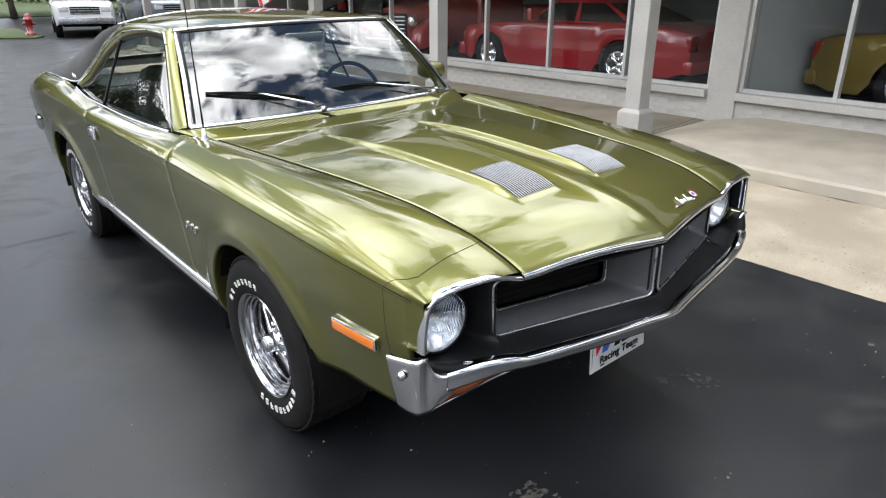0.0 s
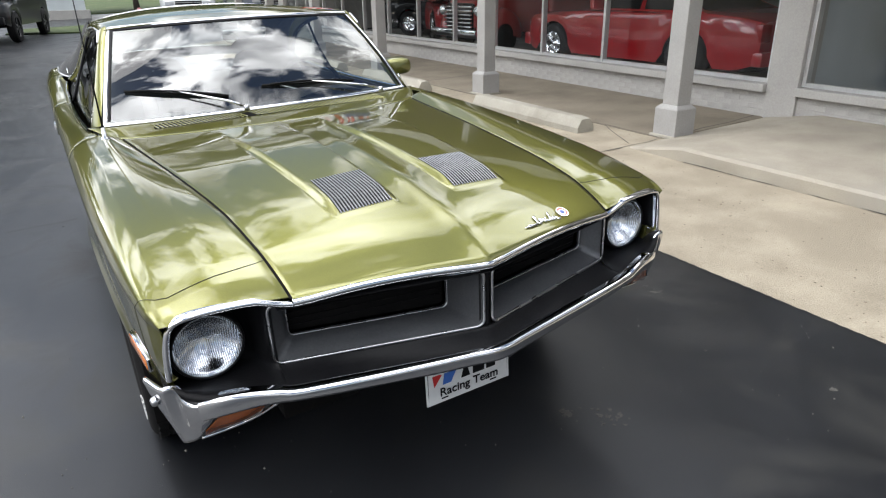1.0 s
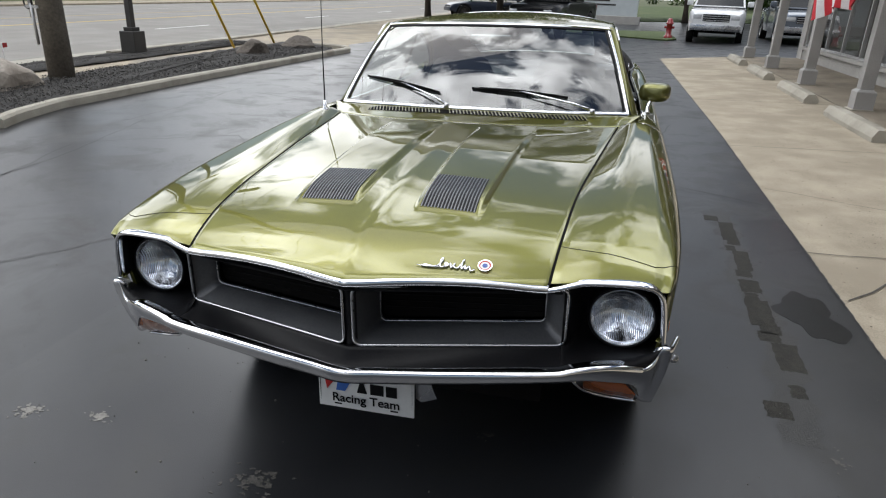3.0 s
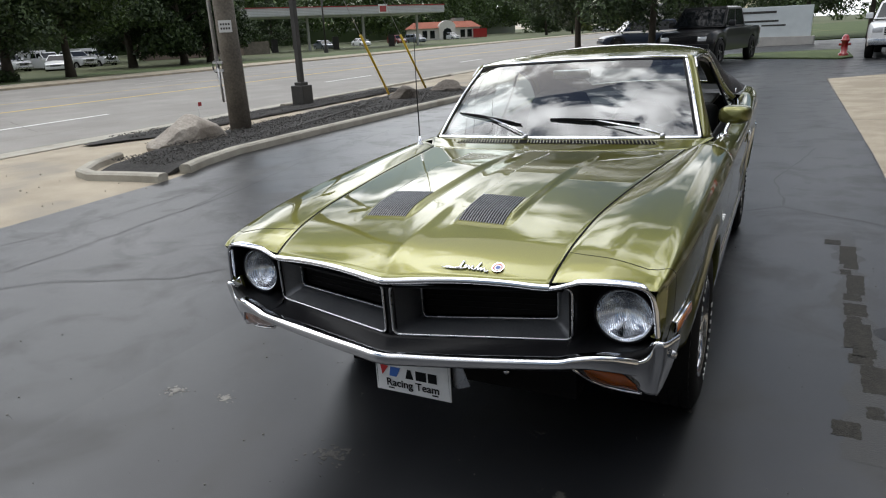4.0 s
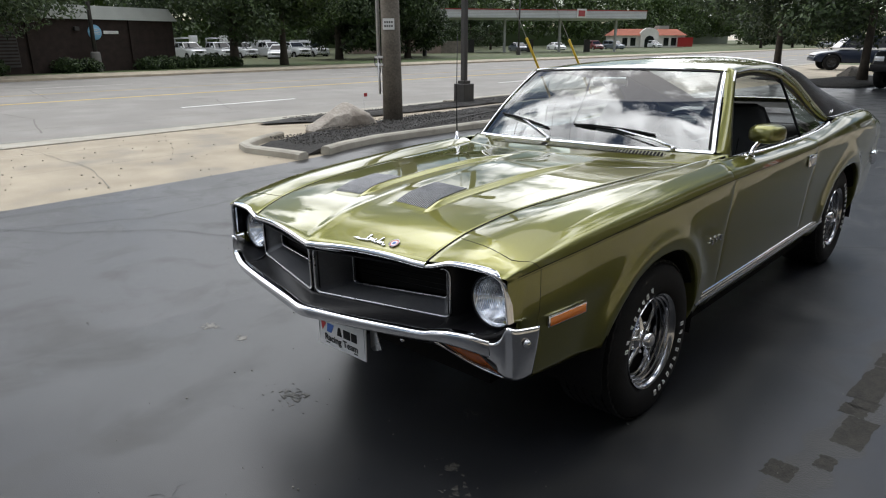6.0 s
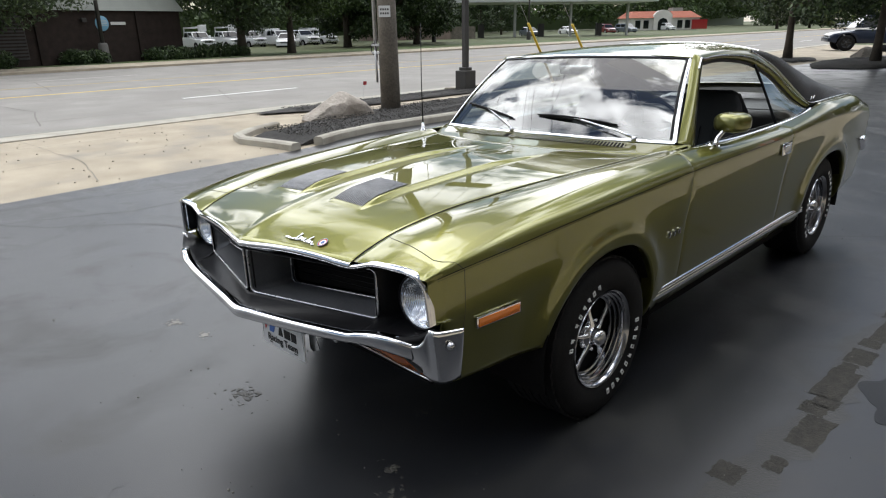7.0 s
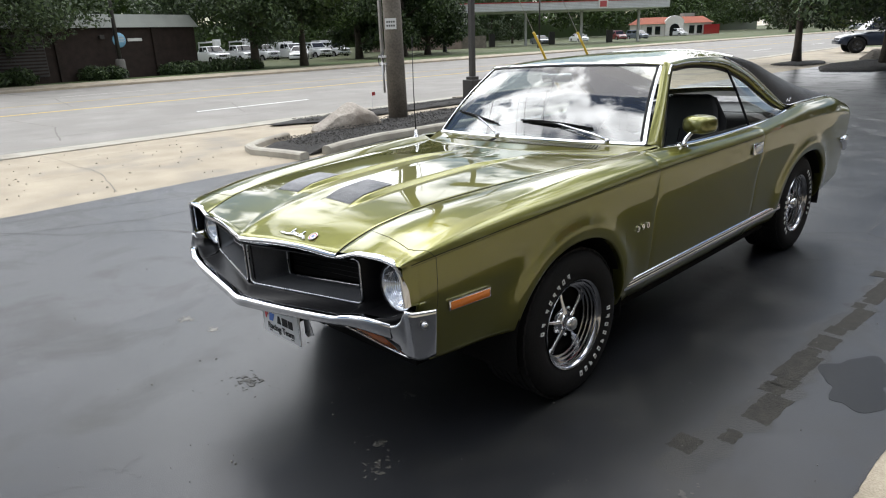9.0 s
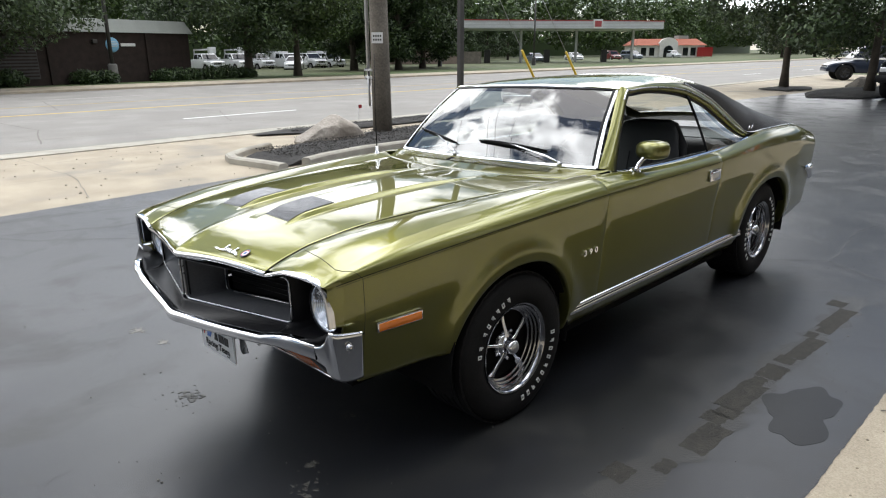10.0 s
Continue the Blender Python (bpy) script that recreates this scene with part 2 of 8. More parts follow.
M_ROAD = surface("street_concrete", (0.178, 0.168, 0.152), (0.262, 0.248, 0.226), 0.9, 0.82, 0, 0.3, 40, 0.05, 0, (0.195, 0.184, 0.168), 0.5)
M_WHITE_LINE = surface("white_road_paint", (0.62, 0.62, 0.6), (0.75, 0.75, 0.73), 4, 0.7)
M_YELLOW_LINE = surface("yellow_road_paint", (0.55, 0.36, 0.05), (0.62, 0.43, 0.09), 4, 0.7)
M_WORN_LINE = surface("worn_white_paint", (0.30, 0.29, 0.27), (0.46, 0.45, 0.42), 5, 0.75)
M_WORN_YELLOW = surface("worn_yellow_paint", (0.30, 0.24, 0.13), (0.42, 0.32, 0.12), 5, 0.75)
M_BRICK = surface("painted_brick", (0.34, 0.325, 0.305), (0.42, 0.405, 0.38), 3, 0.7, 0, 0.35, 90, 0.06, 0, None, 0.5, "Object", 0.10)
M_CONC_W = surface("worn_slab_concrete", (0.30, 0.265, 0.212), (0.43, 0.39, 0.318), 2.6, 0.85, 0, 0.7, 120, 0.05, 0, (0.34, 0.31, 0.26), 0.5)
M_WALLP = surface("painted_pier", (0.33, 0.315, 0.295), (0.41, 0.395, 0.37), 2, 0.65, 0, 0.2, 60)
M_POST = surface("painted_post", (0.30, 0.29, 0.275), (0.36, 0.35, 0.335), 3, 0.6, 0, 0.15, 70)
M_ALU = surface("aluminium_frame", (0.5, 0.5, 0.5), (0.62, 0.62, 0.61), 6, 0.4, 0.6)
M_PLATE_GLASS = glazing("plate_glass", (0.93, 0.95, 0.95), 1.5)
M_MULCH = surface("dark_gravel_bed", (0.012, 0.011, 0.010), (0.045, 0.042, 0.038), 9, 0.95, 0, 1.0, 60)
M_ROCK = surface("boulder_stone", (0.26, 0.23, 0.195), (0.42, 0.38, 0.33), 3, 0.9, 0, 1.0, 24, 0.05, 0, (0.2, 0.17, 0.14), 0.52)
M_DROCK = surface("dark_boulder", (0.07, 0.06, 0.05), (0.14, 0.12, 0.10), 3, 0.9, 0, 1.0, 24)
M_WOOD = surface("weathered_pole", (0.10, 0.087, 0.070), (0.20, 0.177, 0.145), 3, 0.9, 0, 0.9, 28)
M_POLE = surface("dark_lamp_pole", (0.022, 0.02, 0.018), (0.04, 0.037, 0.033), 3, 0.55)
M_GALV = surface("galvanised", (0.4, 0.4, 0.4), (0.52, 0.52, 0.52), 6, 0.5, 0.7)
M_GRASS = surface("grass", (0.035, 0.06, 0.014), (0.07, 0.095, 0.026), 0.5, 0.95, 0, 0.6, 20, 0.02, 0, (0.13, 0.13, 0.05), 0.58)
M_LAND = surface("far_land", (0.055, 0.07, 0.03), (0.10, 0.11, 0.05), 0.05, 0.95, 0, 0.3, 3)
M_BARK = surface("bark", (0.035, 0.028, 0.02), (0.08, 0.065, 0.05), 4, 0.95, 0, 1.0, 30)


def leaf_mat(name, c1, c2):
    m, n, l, b = mat_base(name)
    g, r = n.new("ShaderNodeNewGeometry"), n.new("ShaderNodeValToRGB")
    r.color_ramp.elements[0].color, r.color_ramp.elements[1].color = (*c1, 1), (*c2, 1)
    l.new(g.outputs["Random Per Island"], r.inputs["Fac"])
    l.new(r.outputs["Color"], b.inputs["Base Color"])
    b.inputs["Roughness"].default_value = 0.6
    b.inputs["Subsurface Weight"].default_value = 0.0
    return m


M_LEAF = leaf_mat("oak_leaves", (0.014, 0.034, 0.005), (0.066, 0.116, 0.016))
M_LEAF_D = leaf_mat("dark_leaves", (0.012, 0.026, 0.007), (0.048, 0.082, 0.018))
M_LEAF_L = leaf_mat("light_leaves", (0.06, 0.09, 0.015), (0.16, 0.19, 0.04))

# ---- mesh tools ----
def mesh(name, verts, faces, smooth=True):
    me = bpy.data.meshes.new(name)
    me.from_pydata([tuple(map(float, v)) for v in verts], [], [tuple(map(int, f)) for f in faces])
    me.update()
    if smooth:
        me.polygons.foreach_set("use_smooth", [True] * len(me.polygons))
    return me


def join(*pieces):
    """Several (verts, faces) as one."""
    v, f = [], []
    for pv, pf in pieces:
        k = len(v)
        v += [tuple(p) for p in pv]
        f += [tuple(i + k for i in q) for q in pf]
    return v, f


def moved(piece, m):
    return [tuple(m @ Vector(p)) for p in piece[0]], piece[1]


def grid(rows, close_u=False, close_v=False, flip=False):
    nu, nv = len(rows), len(rows[0])
    v = [p for r in rows for p in r]
    f = []
    for i in range(nu - (0 if close_u else 1)):
        for j in range(nv - (0 if close_v else 1)):
            a, b = i * nv + j, i * nv + (j + 1) % nv
            c, d = ((i + 1) % nu) * nv + (j + 1) % nv, ((i + 1) % nu) * nv + j
            f.append((a, d, c, b) if flip else (a, b, c, d))
    return v, f


def box(x0, y0, z0, x1, y1, z1, bevel=0.0, seg=2):
    bm = bmesh.new()
    bmesh.ops.create_cube(bm, size=1)
    for q in bm.verts:
        q.co = Vector(((x0 + x1) / 2 + q.co.x * (x1 - x0), (y0 + y1) / 2 + q.co.y * (y1 - y0), (z0 + z1) / 2 + q.co.z * (z1 - z0)))
    if bevel:
        bmesh.ops.bevel(bm, geom=bm.edges[:], offset=bevel, segments=seg, affect="EDGES", profile=0.5)
    bm.verts.index_update()
    out = [tuple(q.co) for q in bm.verts], [tuple(q.index for q in p.verts) for p in bm.faces]
    bm.free()
    return out


def tube(path, r, n=8, cap=True):
    """A tube along points; r may be one radius or one per point."""
    pts = [Vector(p) for p in path]
    rs = [r] * len(pts) if isinstance(r, (int, float)) else list(r)
    v, f = [], []
    ref = Vector((0.13, 0.21, 1))
    for i, p in enumerate(pts):
        d = (pts[min(i + 1, len(pts) - 1)] - pts[max(i - 1, 0)]).normalized()
        if abs(d.dot(ref.normalized())) > 0.97:
            ref = Vector((1, 0.2, 0.1))
        a = d.cross(ref).normalized()
        b = d.cross(a).normalized()
        for k in range(n):
            t = 2 * math.pi * k / n
            v.append(tuple(p + (a * math.cos(t) + b * math.sin(t)) * rs[i]))
    for i in range(len(pts) - 1):
        for k in range(n):
            f.append((i * n + k, i * n + (k + 1) % n, (i + 1) * n + (k + 1) % n, (i + 1) * n + k))
    if cap:
        f.append(tuple(range(n - 1, -1, -1)))
        f.append(tuple((len(pts) - 1) * n + k for k in range(n)))
    return v, f


def lathe(profile, n=32, axis="z", a0=0.0, a1=2 * math.pi):
    """Turn (radius, height) pairs about an axis."""
    rows = []
    full = abs(a1 - a0 - 2 * math.pi) < 1e-6
    for k in range(n if full else n + 1):
        t = a0 + (a1 - a0) * k / n
        c, s = math.cos(t), math.sin(t)
        row = []
        for r, h in profile:
            row.append({"z": (r * c, r * s, h), "x": (h, r * c, r * s), "y": (r * s, h, r * c)}[axis])
        rows.append(row)
    return grid(rows, close_u=full)


def prism(outline, axis, a, b):
    """A flat outline made thick along an axis."""
    n = len(outline)
    def put(p, h):
        return {"x": (h, p[0], p[1]), "y": (p[0], h, p[1]), "z": (p[0], p[1], h)}[axis]
    v = [put(p, a) for p in outline] + [put(p, b) for p in outline]
    f = [tuple(range(n)), tuple(range(2 * n - 1, n - 1, -1))] + [(i, i + n, (i + 1) % n + n, (i + 1) % n) for i in range(n)]
    return v, f


def curve(xs, ys):
    """A smooth curve through points, without overshoot."""
    xs, ys = np.array(xs, float), np.array(ys, float)
    h, d = np.diff(xs), np.diff(ys) / np.diff(xs)
    m = np.zeros(len(xs))
    m[0], m[-1] = d[0], d[-1]
    for i in range(1, len(xs) - 1):
        m[i] = 0 if d[i - 1] * d[i] <= 0 else 2 * d[i - 1] * d[i] / (d[i - 1] + d[i])
    def at(x):
        i = int(min(max(np.searchsorted(xs, x) - 1, 0), len(xs) - 2))
        t = min(max((x - xs[i]) / h[i], 0), 1)
        return float((2 * t**3 - 3 * t**2 + 1) * ys[i] + (t**3 - 2 * t**2 + t) * h[i] * m[i] + (-2 * t**3 + 3 * t**2) * ys[i + 1] + (t**3 - t**2) * h[i] * m[i + 1])
    return at


def recalc(me):
    bm = bmesh.new()
    bm.from_mesh(me)
    bmesh.ops.recalc_face_normals(bm, faces=bm.faces)
    bm.to_mesh(me)
    bm.free()
    return me


def part(name, piece, material, parent, label="", smooth=True, thick=0.0, at=None, sharp=None, facing=None):
    me = piece if isinstance(piece, bpy.types.Mesh) else recalc(mesh(name, piece[0], piece[1], smooth))
    if facing is not None:
        if sum(p.normal.dot(p.center - Vector(facing)) * p.area for p in me.polygons) < 0:
            me.flip_normals()
    if not me.materials:
        me.materials.append(material)
    ob = new(name, me)
    ob.parent = parent
    if at is not None:
        ob.matrix_basis = at
    if label:
        ob["label"] = label
    if thick:
        s = ob.modifiers.new("thick", "SOLIDIFY")
        s.thickness, s.offset = thick, -1
        e = ob.modifiers.new("normals", "WEIGHTED_NORMAL")
        e.weight, e.keep_sharp = 100, True
    if sharp and smooth:
        me.set_sharp_from_angle(angle=radians(sharp))
    return ob


def thing(name, label, category, at=None, group="", kind=""):
    ob = new(name)
    ob.empty_display_size = 0.2
    if at is not None:
        ob.matrix_basis = at
    return tagged(ob, label, category, group, kind)


def single(name, piece, material, label, category, at=None, group="", kind="", smooth=True, sharp=35):
    ob = part(name, piece, material, None, "", smooth, 0, at, sharp)
    return tagged(ob, label, category, group, kind)


def text_mesh(words, size, depth=0.001, bold=0.0):
    cu = bpy.data.curves.new("words", "FONT")
    cu.body, cu.size, cu.extrude = words, size, depth
    cu.offset = bold
    cu.align_x, cu.align_y = "CENTER", "CENTER"
    ob = bpy.data.objects.new("words", cu)
    me = bpy.data.meshes.new_from_object(ob)
    bpy.data.objects.remove(ob)
    bpy.data.curves.remove(cu)
    return me


SLOPE, X_FLAT = 0.028, -1.8
def gz(x):
    """Height of the ground: the lot falls away from the shop and levels out before the street."""
    return SLOPE * max(x, X_FLAT)

# ---- ground and street ----
def slab(outline, top, depth=0.08):
    """A flat-bottomed sheet lying on the ground, creased where the ground levels out."""
    xs = [p[0] for p in outline]
    if min(xs) < X_FLAT - 0.01 and max(xs) > X_FLAT + 0.01:
        sides = []
        for sg in (-1, 1):
            out = []
            for a, b in zip(outline, outline[1:] + outline[:1]):
                da, db = sg * (a[0] - X_FLAT), sg * (b[0] - X_FLAT)
                if da >= 0:
                    out.append(a)
                if da * db < 0:
                    t = da / (da - db)
                    out.append((X_FLAT, a[1] + (b[1] - a[1]) * t))
            sides.append(slab(out, top, depth))
        return join(*sides)
    n = len(outline)
    v = [(x, y, gz(x) + top) for x, y in outline] + [(x, y, gz(x) + top - depth) for x, y in outline]
    f = [tuple(range(n)), tuple(range(2 * n - 1, n - 1, -1))] + [(i, i + n, (i + 1) % n + n, (i + 1) % n) for i in range(n)]
    return v, f


def structure(name, piece, material, label, category, smooth=False):
    return single(name, piece, material, label, category, kind="structure", smooth=smooth)


FAR = 2500
g_x = [-FAR, -300, -60, -12.5, X_FLAT, 0, 30, 300, FAR]
structure("ground", grid([[(x, y, gz(min(x, 6)) - 0.05) for y in (-FAR, -200, -40, 0, 40, 200, FAR)] for x in g_x], flip=True), M_LAND, "flat green land reaching to the horizon", "ground")
lot = structure("parking_lot", slab([(-5.5, -30), (1.97, -30), (1.97, 6), (1.80, 17.0), (4.1, 18.6), (30, 18.6), (30, 48), (-4.6, 48), (-6.6, 30), (-6.9, 22.0), (-7.2, 16.6), (-6.6, 15.2), (-6.28, 14.0), (-6.35, 10.5), (-6.38, 7.0), (-6.36, 4.6), (-6.1, 3.7), (-5.92, 3.1), (-5.85, 2.75), (-5.72, 1.2), (-5.55, -0.8)], 0.0), M_ASPHALT, "freshly sealed dark grey asphalt parking lot", "parking lot")
apron = structure("pavement", slab([(1.974, -30), (4.1, -30), (4.1, 18.594), (1.804, 16.994), (1.974, 6)], 0.0), M_CONC, "pale concrete walkway beside the asphalt", "pavement")
structure("pavement_back", slab([(4.104, 1.93), (5.66, 1.93), (5.66, 18.594), (4.104, 18.594)], 0.004), M_AGG, "brown exposed aggregate walk under the storefront", "pavement")
# raised slab that ramps up from the walk
rs_v, rs_f = [], []
for y, h in ((1.9, 0.008), (1.3, 0.115), (-30.0, 0.125)):
    for x, d in ((3.6, -0.2), (3.6, h - 0.02), (3.63, h), (5.66, h), (5.66, -0.2)):
        rs_v.append((x, y, gz(x) + d))
rs_f = [(i * 5 + j, i * 5 + j + 1, i * 5 + j + 6, i * 5 + j + 5) for i in range(2) for j in range(4)] + [(0, 1, 2, 3, 4), (14, 13, 12, 11, 10)]
structure("raised_walk", (rs_v, rs_f), M_CONC_W, "raised grey concrete slab with a worn front edge", "pavement")

def rx(y, x0):
    """The street runs almost along y."""
    return x0 - 0.05 * y
def street_band(a, b, y0, y1, top, n=1):
    ys = [y0 + (y1 - y0) * k / n for k in range(n + 1)]
    return [(rx(y, a), y) for y in ys] + [(rx(y, b), y) for y in reversed(ys)]
def flat(outline, z, depth=0.08):
    n = len(outline)
    v = [(x, y, z) for x, y in outline] + [(x, y, z - depth) for x, y in outline]
    f = [tuple(range(n)), tuple(range(2 * n - 1, n - 1, -1))] + [(i, i + n, (i + 1) % n + n, (i + 1) % n) for i in range(n)]
    return v, f
ZS = gz(-12.5)
ZF = -0.35
structure("driveway", grid([[(x, y, gz(x) - 0.006) for y in (-30, 0, 4, 9, 16, 24, 50)] for x in (-12.5, -9.0, -5.0)], flip=True), M_TAN, "sandy tan concrete driveway apron by the street", "driveway")
structure("road", flat(street_band(-10.0, -29.2, -160, 520, 0), ZS + 0.006), M_ROAD, "wide grey concrete street with worn lanes", "road")
structure("far_pavement", flat(street_band(-29.2, -32.4, -160, 520, 0), ZS + 0.10, 0.2), M_TAN, "tan concrete kerb and walk across the street", "pavement")
def gf(x):
    """Height of the lawn across the street, which falls gently away from it."""
    return ZS + 0.09 + (ZF - ZS) * min(1, max(0, (-33.0 - x) / 18.0))
structure("far_lawn", grid([[(rx(y, x) if x > -60 else x, y, gf(x)) for y in (-160, -60, 0, 40, 80, 160, 520)] for x in (-32.4, -36.0, -42.0, -51.0, -58.0, -400.0)]), M_GRASS, "mown lawn beyond the street", "lawn")
for k in range(-3, 16):
    y0 = 4.92 + 13.2 * k
    d = flat([(rx(y, -14.07) + dx, y) for y, dx in ((y0, 0.06), (y0 + 3.42, 0.06), (y0 + 3.42, -0.06), (y0, -0.06))], ZS + 0.010, 0.004)
    structure("lane_dash", d, M_WHITE_LINE, "white painted lane dash on the street", "road marking")
    d = flat([(rx(y, -24.3) + dx, y) for y, dx in ((y0 - 0.6, 0.06), (y0 + 2.8, 0.06), (y0 + 2.8, -0.06), (y0 - 0.6, -0.06))], ZS + 0.010, 0.004)
    structure("lane_dash", d, M_WORN_LINE, "worn white lane dash on the street", "road marking")
for x0, m in ((-18.25, M_YELLOW_LINE), (-21.3, M_WORN_YELLOW)):
    structure("centre_line", flat([(rx(-160, x0 + 0.06), -160), (rx(520, x0 + 0.06), 520), (rx(520, x0 - 0.06), 520), (rx(-160, x0 - 0.06), -160)], ZS + 0.010, 0.004), m, "solid yellow painted centre line", "road marking")

# gutter pan and cracks along the street
structure("gutter", flat(street_band(-9.95, -10.5, -30, 60, 0), ZS + 0.012, 0.02), M_CONC_G, "worn concrete gutter along the street", "gutter")
def wander(pts, w, top, seed, step=0.12):
    """A ragged ribbon along a line, as poured filler."""
    rnd = random.Random(seed)
    out = []
    for (xa, ya), (xb, yb) in zip(pts, pts[1:]):
        n = max(2, int(math.hypot(xb - xa, yb - ya) / step))
        for k in range(n + (1 if (xb, yb) == pts[-1] else 0)):
            t = k / n
            out.append((xa + (xb - xa) * t, ya + (yb - ya) * t))
    rows = []
    drift = 0
    for i, (x, y) in enumerate(out):
        a, b = out[max(i - 1, 0)], out[min(i + 1, len(out) - 1)]
        d = math.hypot(b[0] - a[0], b[1] - a[1]) or 1
        nx, ny = -(b[1] - a[1]) / d, (b[0] - a[0]) / d
        drift = 0.8 * drift + rnd.uniform(-0.02, 0.02)
        ww = w * rnd.uniform(0.55, 1.25)
        cx, cy = x + nx * drift, y + ny * drift
        rows.append([(cx + nx * ww, cy + ny * ww, gz(cx + nx * ww) + top), (cx - nx * ww, cy - ny * ww, gz(cx - nx * ww) + top)])
    v, f = grid(rows)
    return v, f


def blob(x, y, rx_, ry_, top, seed, n=40, rag=0.16):
    rnd = random.Random(seed)
    ph = [rnd.uniform(0, 6.28) for _ in range(6)]
    out = []
    for k in range(n):
        t = 2 * math.pi * k / n
        r = 1 + rag * (math.sin(2 * t + ph[0]) * 0.5 + math.sin(3 * t + ph[1]) * 0.5 + math.sin(5 * t + ph[2]) * 0.35 + math.sin(9 * t + ph[3]) * 0.2)
        out.append((x + rx_ * r * math.cos(t), y + ry_ * r * math.sin(t)))
    return slab(out, top, 0.003)


for i, (pts, w) in enumerate([([(-5.0, -1.3), (-4.22, -0.76), (-3.7, -0.11), (-2.8, 0.34), (-2.3, 1.3), (-2.35, 2.4)], 0.03), ([(-4.9, -1.6), (-4.53, -0.64), (-4.28, -0.07), (-4.31, 0.95), (-4.45, 2.47), (-4.9, 4.4)], 0.028), ([(-5.3, -1.2), (-5.16, -0.41), (-4.91, 1.14), (-5.05, 3.8), (-5.3, 7.3)], 0.022),
                             ([(-4.4, 1.8), (-4.76, 3.11)], 0.02), ([(-4.76, 3.11), (-3.45, 4.02), (-2.5, 3.05)], 0.02), ([(-4.86, 6.96), (-3.02, 6.31), (-1.2, 6.1)], 0.03), ([(-1.43, 2.89), (-0.98, 2.93)], 0.035), ([(-1.5, 4.2), (-0.9, 3.96)], 0.03),
                             ([(0.32, 2.43), (0.78, 3.29), (1.11, 3.53), (1.56, 3.24), (1.9, 3.0)], 0.026), ([(1.11, 3.53), (1.0, 4.6), (1.4, 6.5)], 0.018), ([(-2.5, 9.3), (-0.97, 9.51), (0.02, 9.91), (1.8, 9.7)], 0.03), ([(-6.2, 12.6), (-2, 12.9), (1.8, 12.7)], 0.03), ([(-5.6, 18.2), (-1.0, 19.0), (1.7, 18.8)], 0.035)]):
    structure("crack_filler", wander(pts, w * 0.6, 0.0014, i), M_TAR, "black tar filler along a crack in the asphalt", "crack filler")
def ragged(x, y, w, l, top, seed, turn=0.0):
    """A four-sided patch with crumbled edges."""
    rnd = random.Random(seed)
    out = []
    for (a, b), (c, d) in zip(((-1, -1), (1, -1), (1, 1), (-1, 1)), ((1, -1), (1, 1), (-1, 1), (-1, -1))):
        for k in range(9):
            t = k / 9
            u, v = (a + (c - a) * t) * w, (b + (d - b) * t) * l
            u, v = u + rnd.uniform(-0.005, 0.005), v + rnd.uniform(-0.006, 0.006)
            out.append((x + u * math.cos(turn) - v * math.sin(turn), y + u * math.sin(turn) + v * math.cos(turn)))
    return slab(out, top, 0.003)
for i, (x, y, w, l) in enumerate(((1.545, 0.43, 0.055, 0.13), (1.50, 0.62, 0.05, 0.05), (1.505, 0.90, 0.06, 0.16), (1.50, 1.10, 0.035, 0.05), (1.515, 1.25, 0.055, 0.09), (1.54, 1.66, 0.045, 0.17), (1.50, 1.88, 0.03, 0.05), (1.53, 2.24, 0.05, 0.20), (1.45, 2.52, 0.05, 0.06), (1.41, -0.03, 0.05, 0.06), (1.52, 0.13, 0.03, 0.05), (1.52, 0.70, 0.05, 0.05), (1.51, 1.44, 0.045, 0.05), (1.535, 2.0, 0.04, 0.05))):
    structure("worn_patch", ragged(x, y, w, l, 0.0012, 40 + i, -0.04), M_WORN, "rough patch where the asphalt sealer has flaked", "asphalt patch")
M_WORN_THIN = surface("thin_sealer", (0.009, 0.0095, 0.0095), (0.024, 0.0235, 0.021), 6, 0.42, 0, 0.3, 120)
structure("worn_patch", wander([(1.46, -0.25), (1.525, 0.5), (1.515, 1.4), (1.53, 2.1), (1.47, 2.7)], 0.085, 0.0008, 61, 0.05), M_WORN_THIN, "faded strip of thin sealer along an old seam", "asphalt patch")
M_DUST = surface("dried_dust", (0.13, 0.124, 0.112), (0.23, 0.22, 0.20), 22, 0.7, 0, 0.3, 150)
M_DUST_THIN = surface("thin_dried_dust", (0.045, 0.043, 0.038), (0.095, 0.090, 0.080), 22, 0.6, 0, 0.3, 150)
def splash(x, y, rx_, ry_, n, seed):
    """Many small ragged spots thinning out from a middle."""
    rnd = random.Random(seed)
    out = []
    for k in range(n):
        a, d = rnd.uniform(0, 6.28), abs(rnd.gauss(0, 0.55))
        r = rnd.uniform(0.004, 0.016) * max(0.35, 1 - 0.5 * d)
        out.append(blob(x + rx_ * d * math.cos(a), y + ry_ * d * math.sin(a), r, r * rnd.uniform(0.5, 1.0), 0.0010 + 0.00002 * k, seed * 50 + k, 10, 0.6))
    return join(*out)
SPLASHES = [(-1.48, -0.82, 0.07, 0.05, 60), (-1.18, -0.78, 0.08, 0.06, 40), (-0.42, -0.95, 0.15, 0.10, 60), (0.62, -0.95, 0.14, 0.10, 22), (0.50, -0.85, 0.06, 0.05, 14), (1.55, -0.32, 0.05, 0.10, 12), (0.30, -0.50, 0.04, 0.03, 8), (1.47, -1.31, 0.02, 0.02, 4)]
for k, (x, y, a, b, n) in enumerate(SPLASHES):
    structure("dust_spot", splash(x, y, a, b, n, 70 + k), M_DUST if k < 2 else M_DUST_THIN, "pale dried splash on the asphalt", "stain")
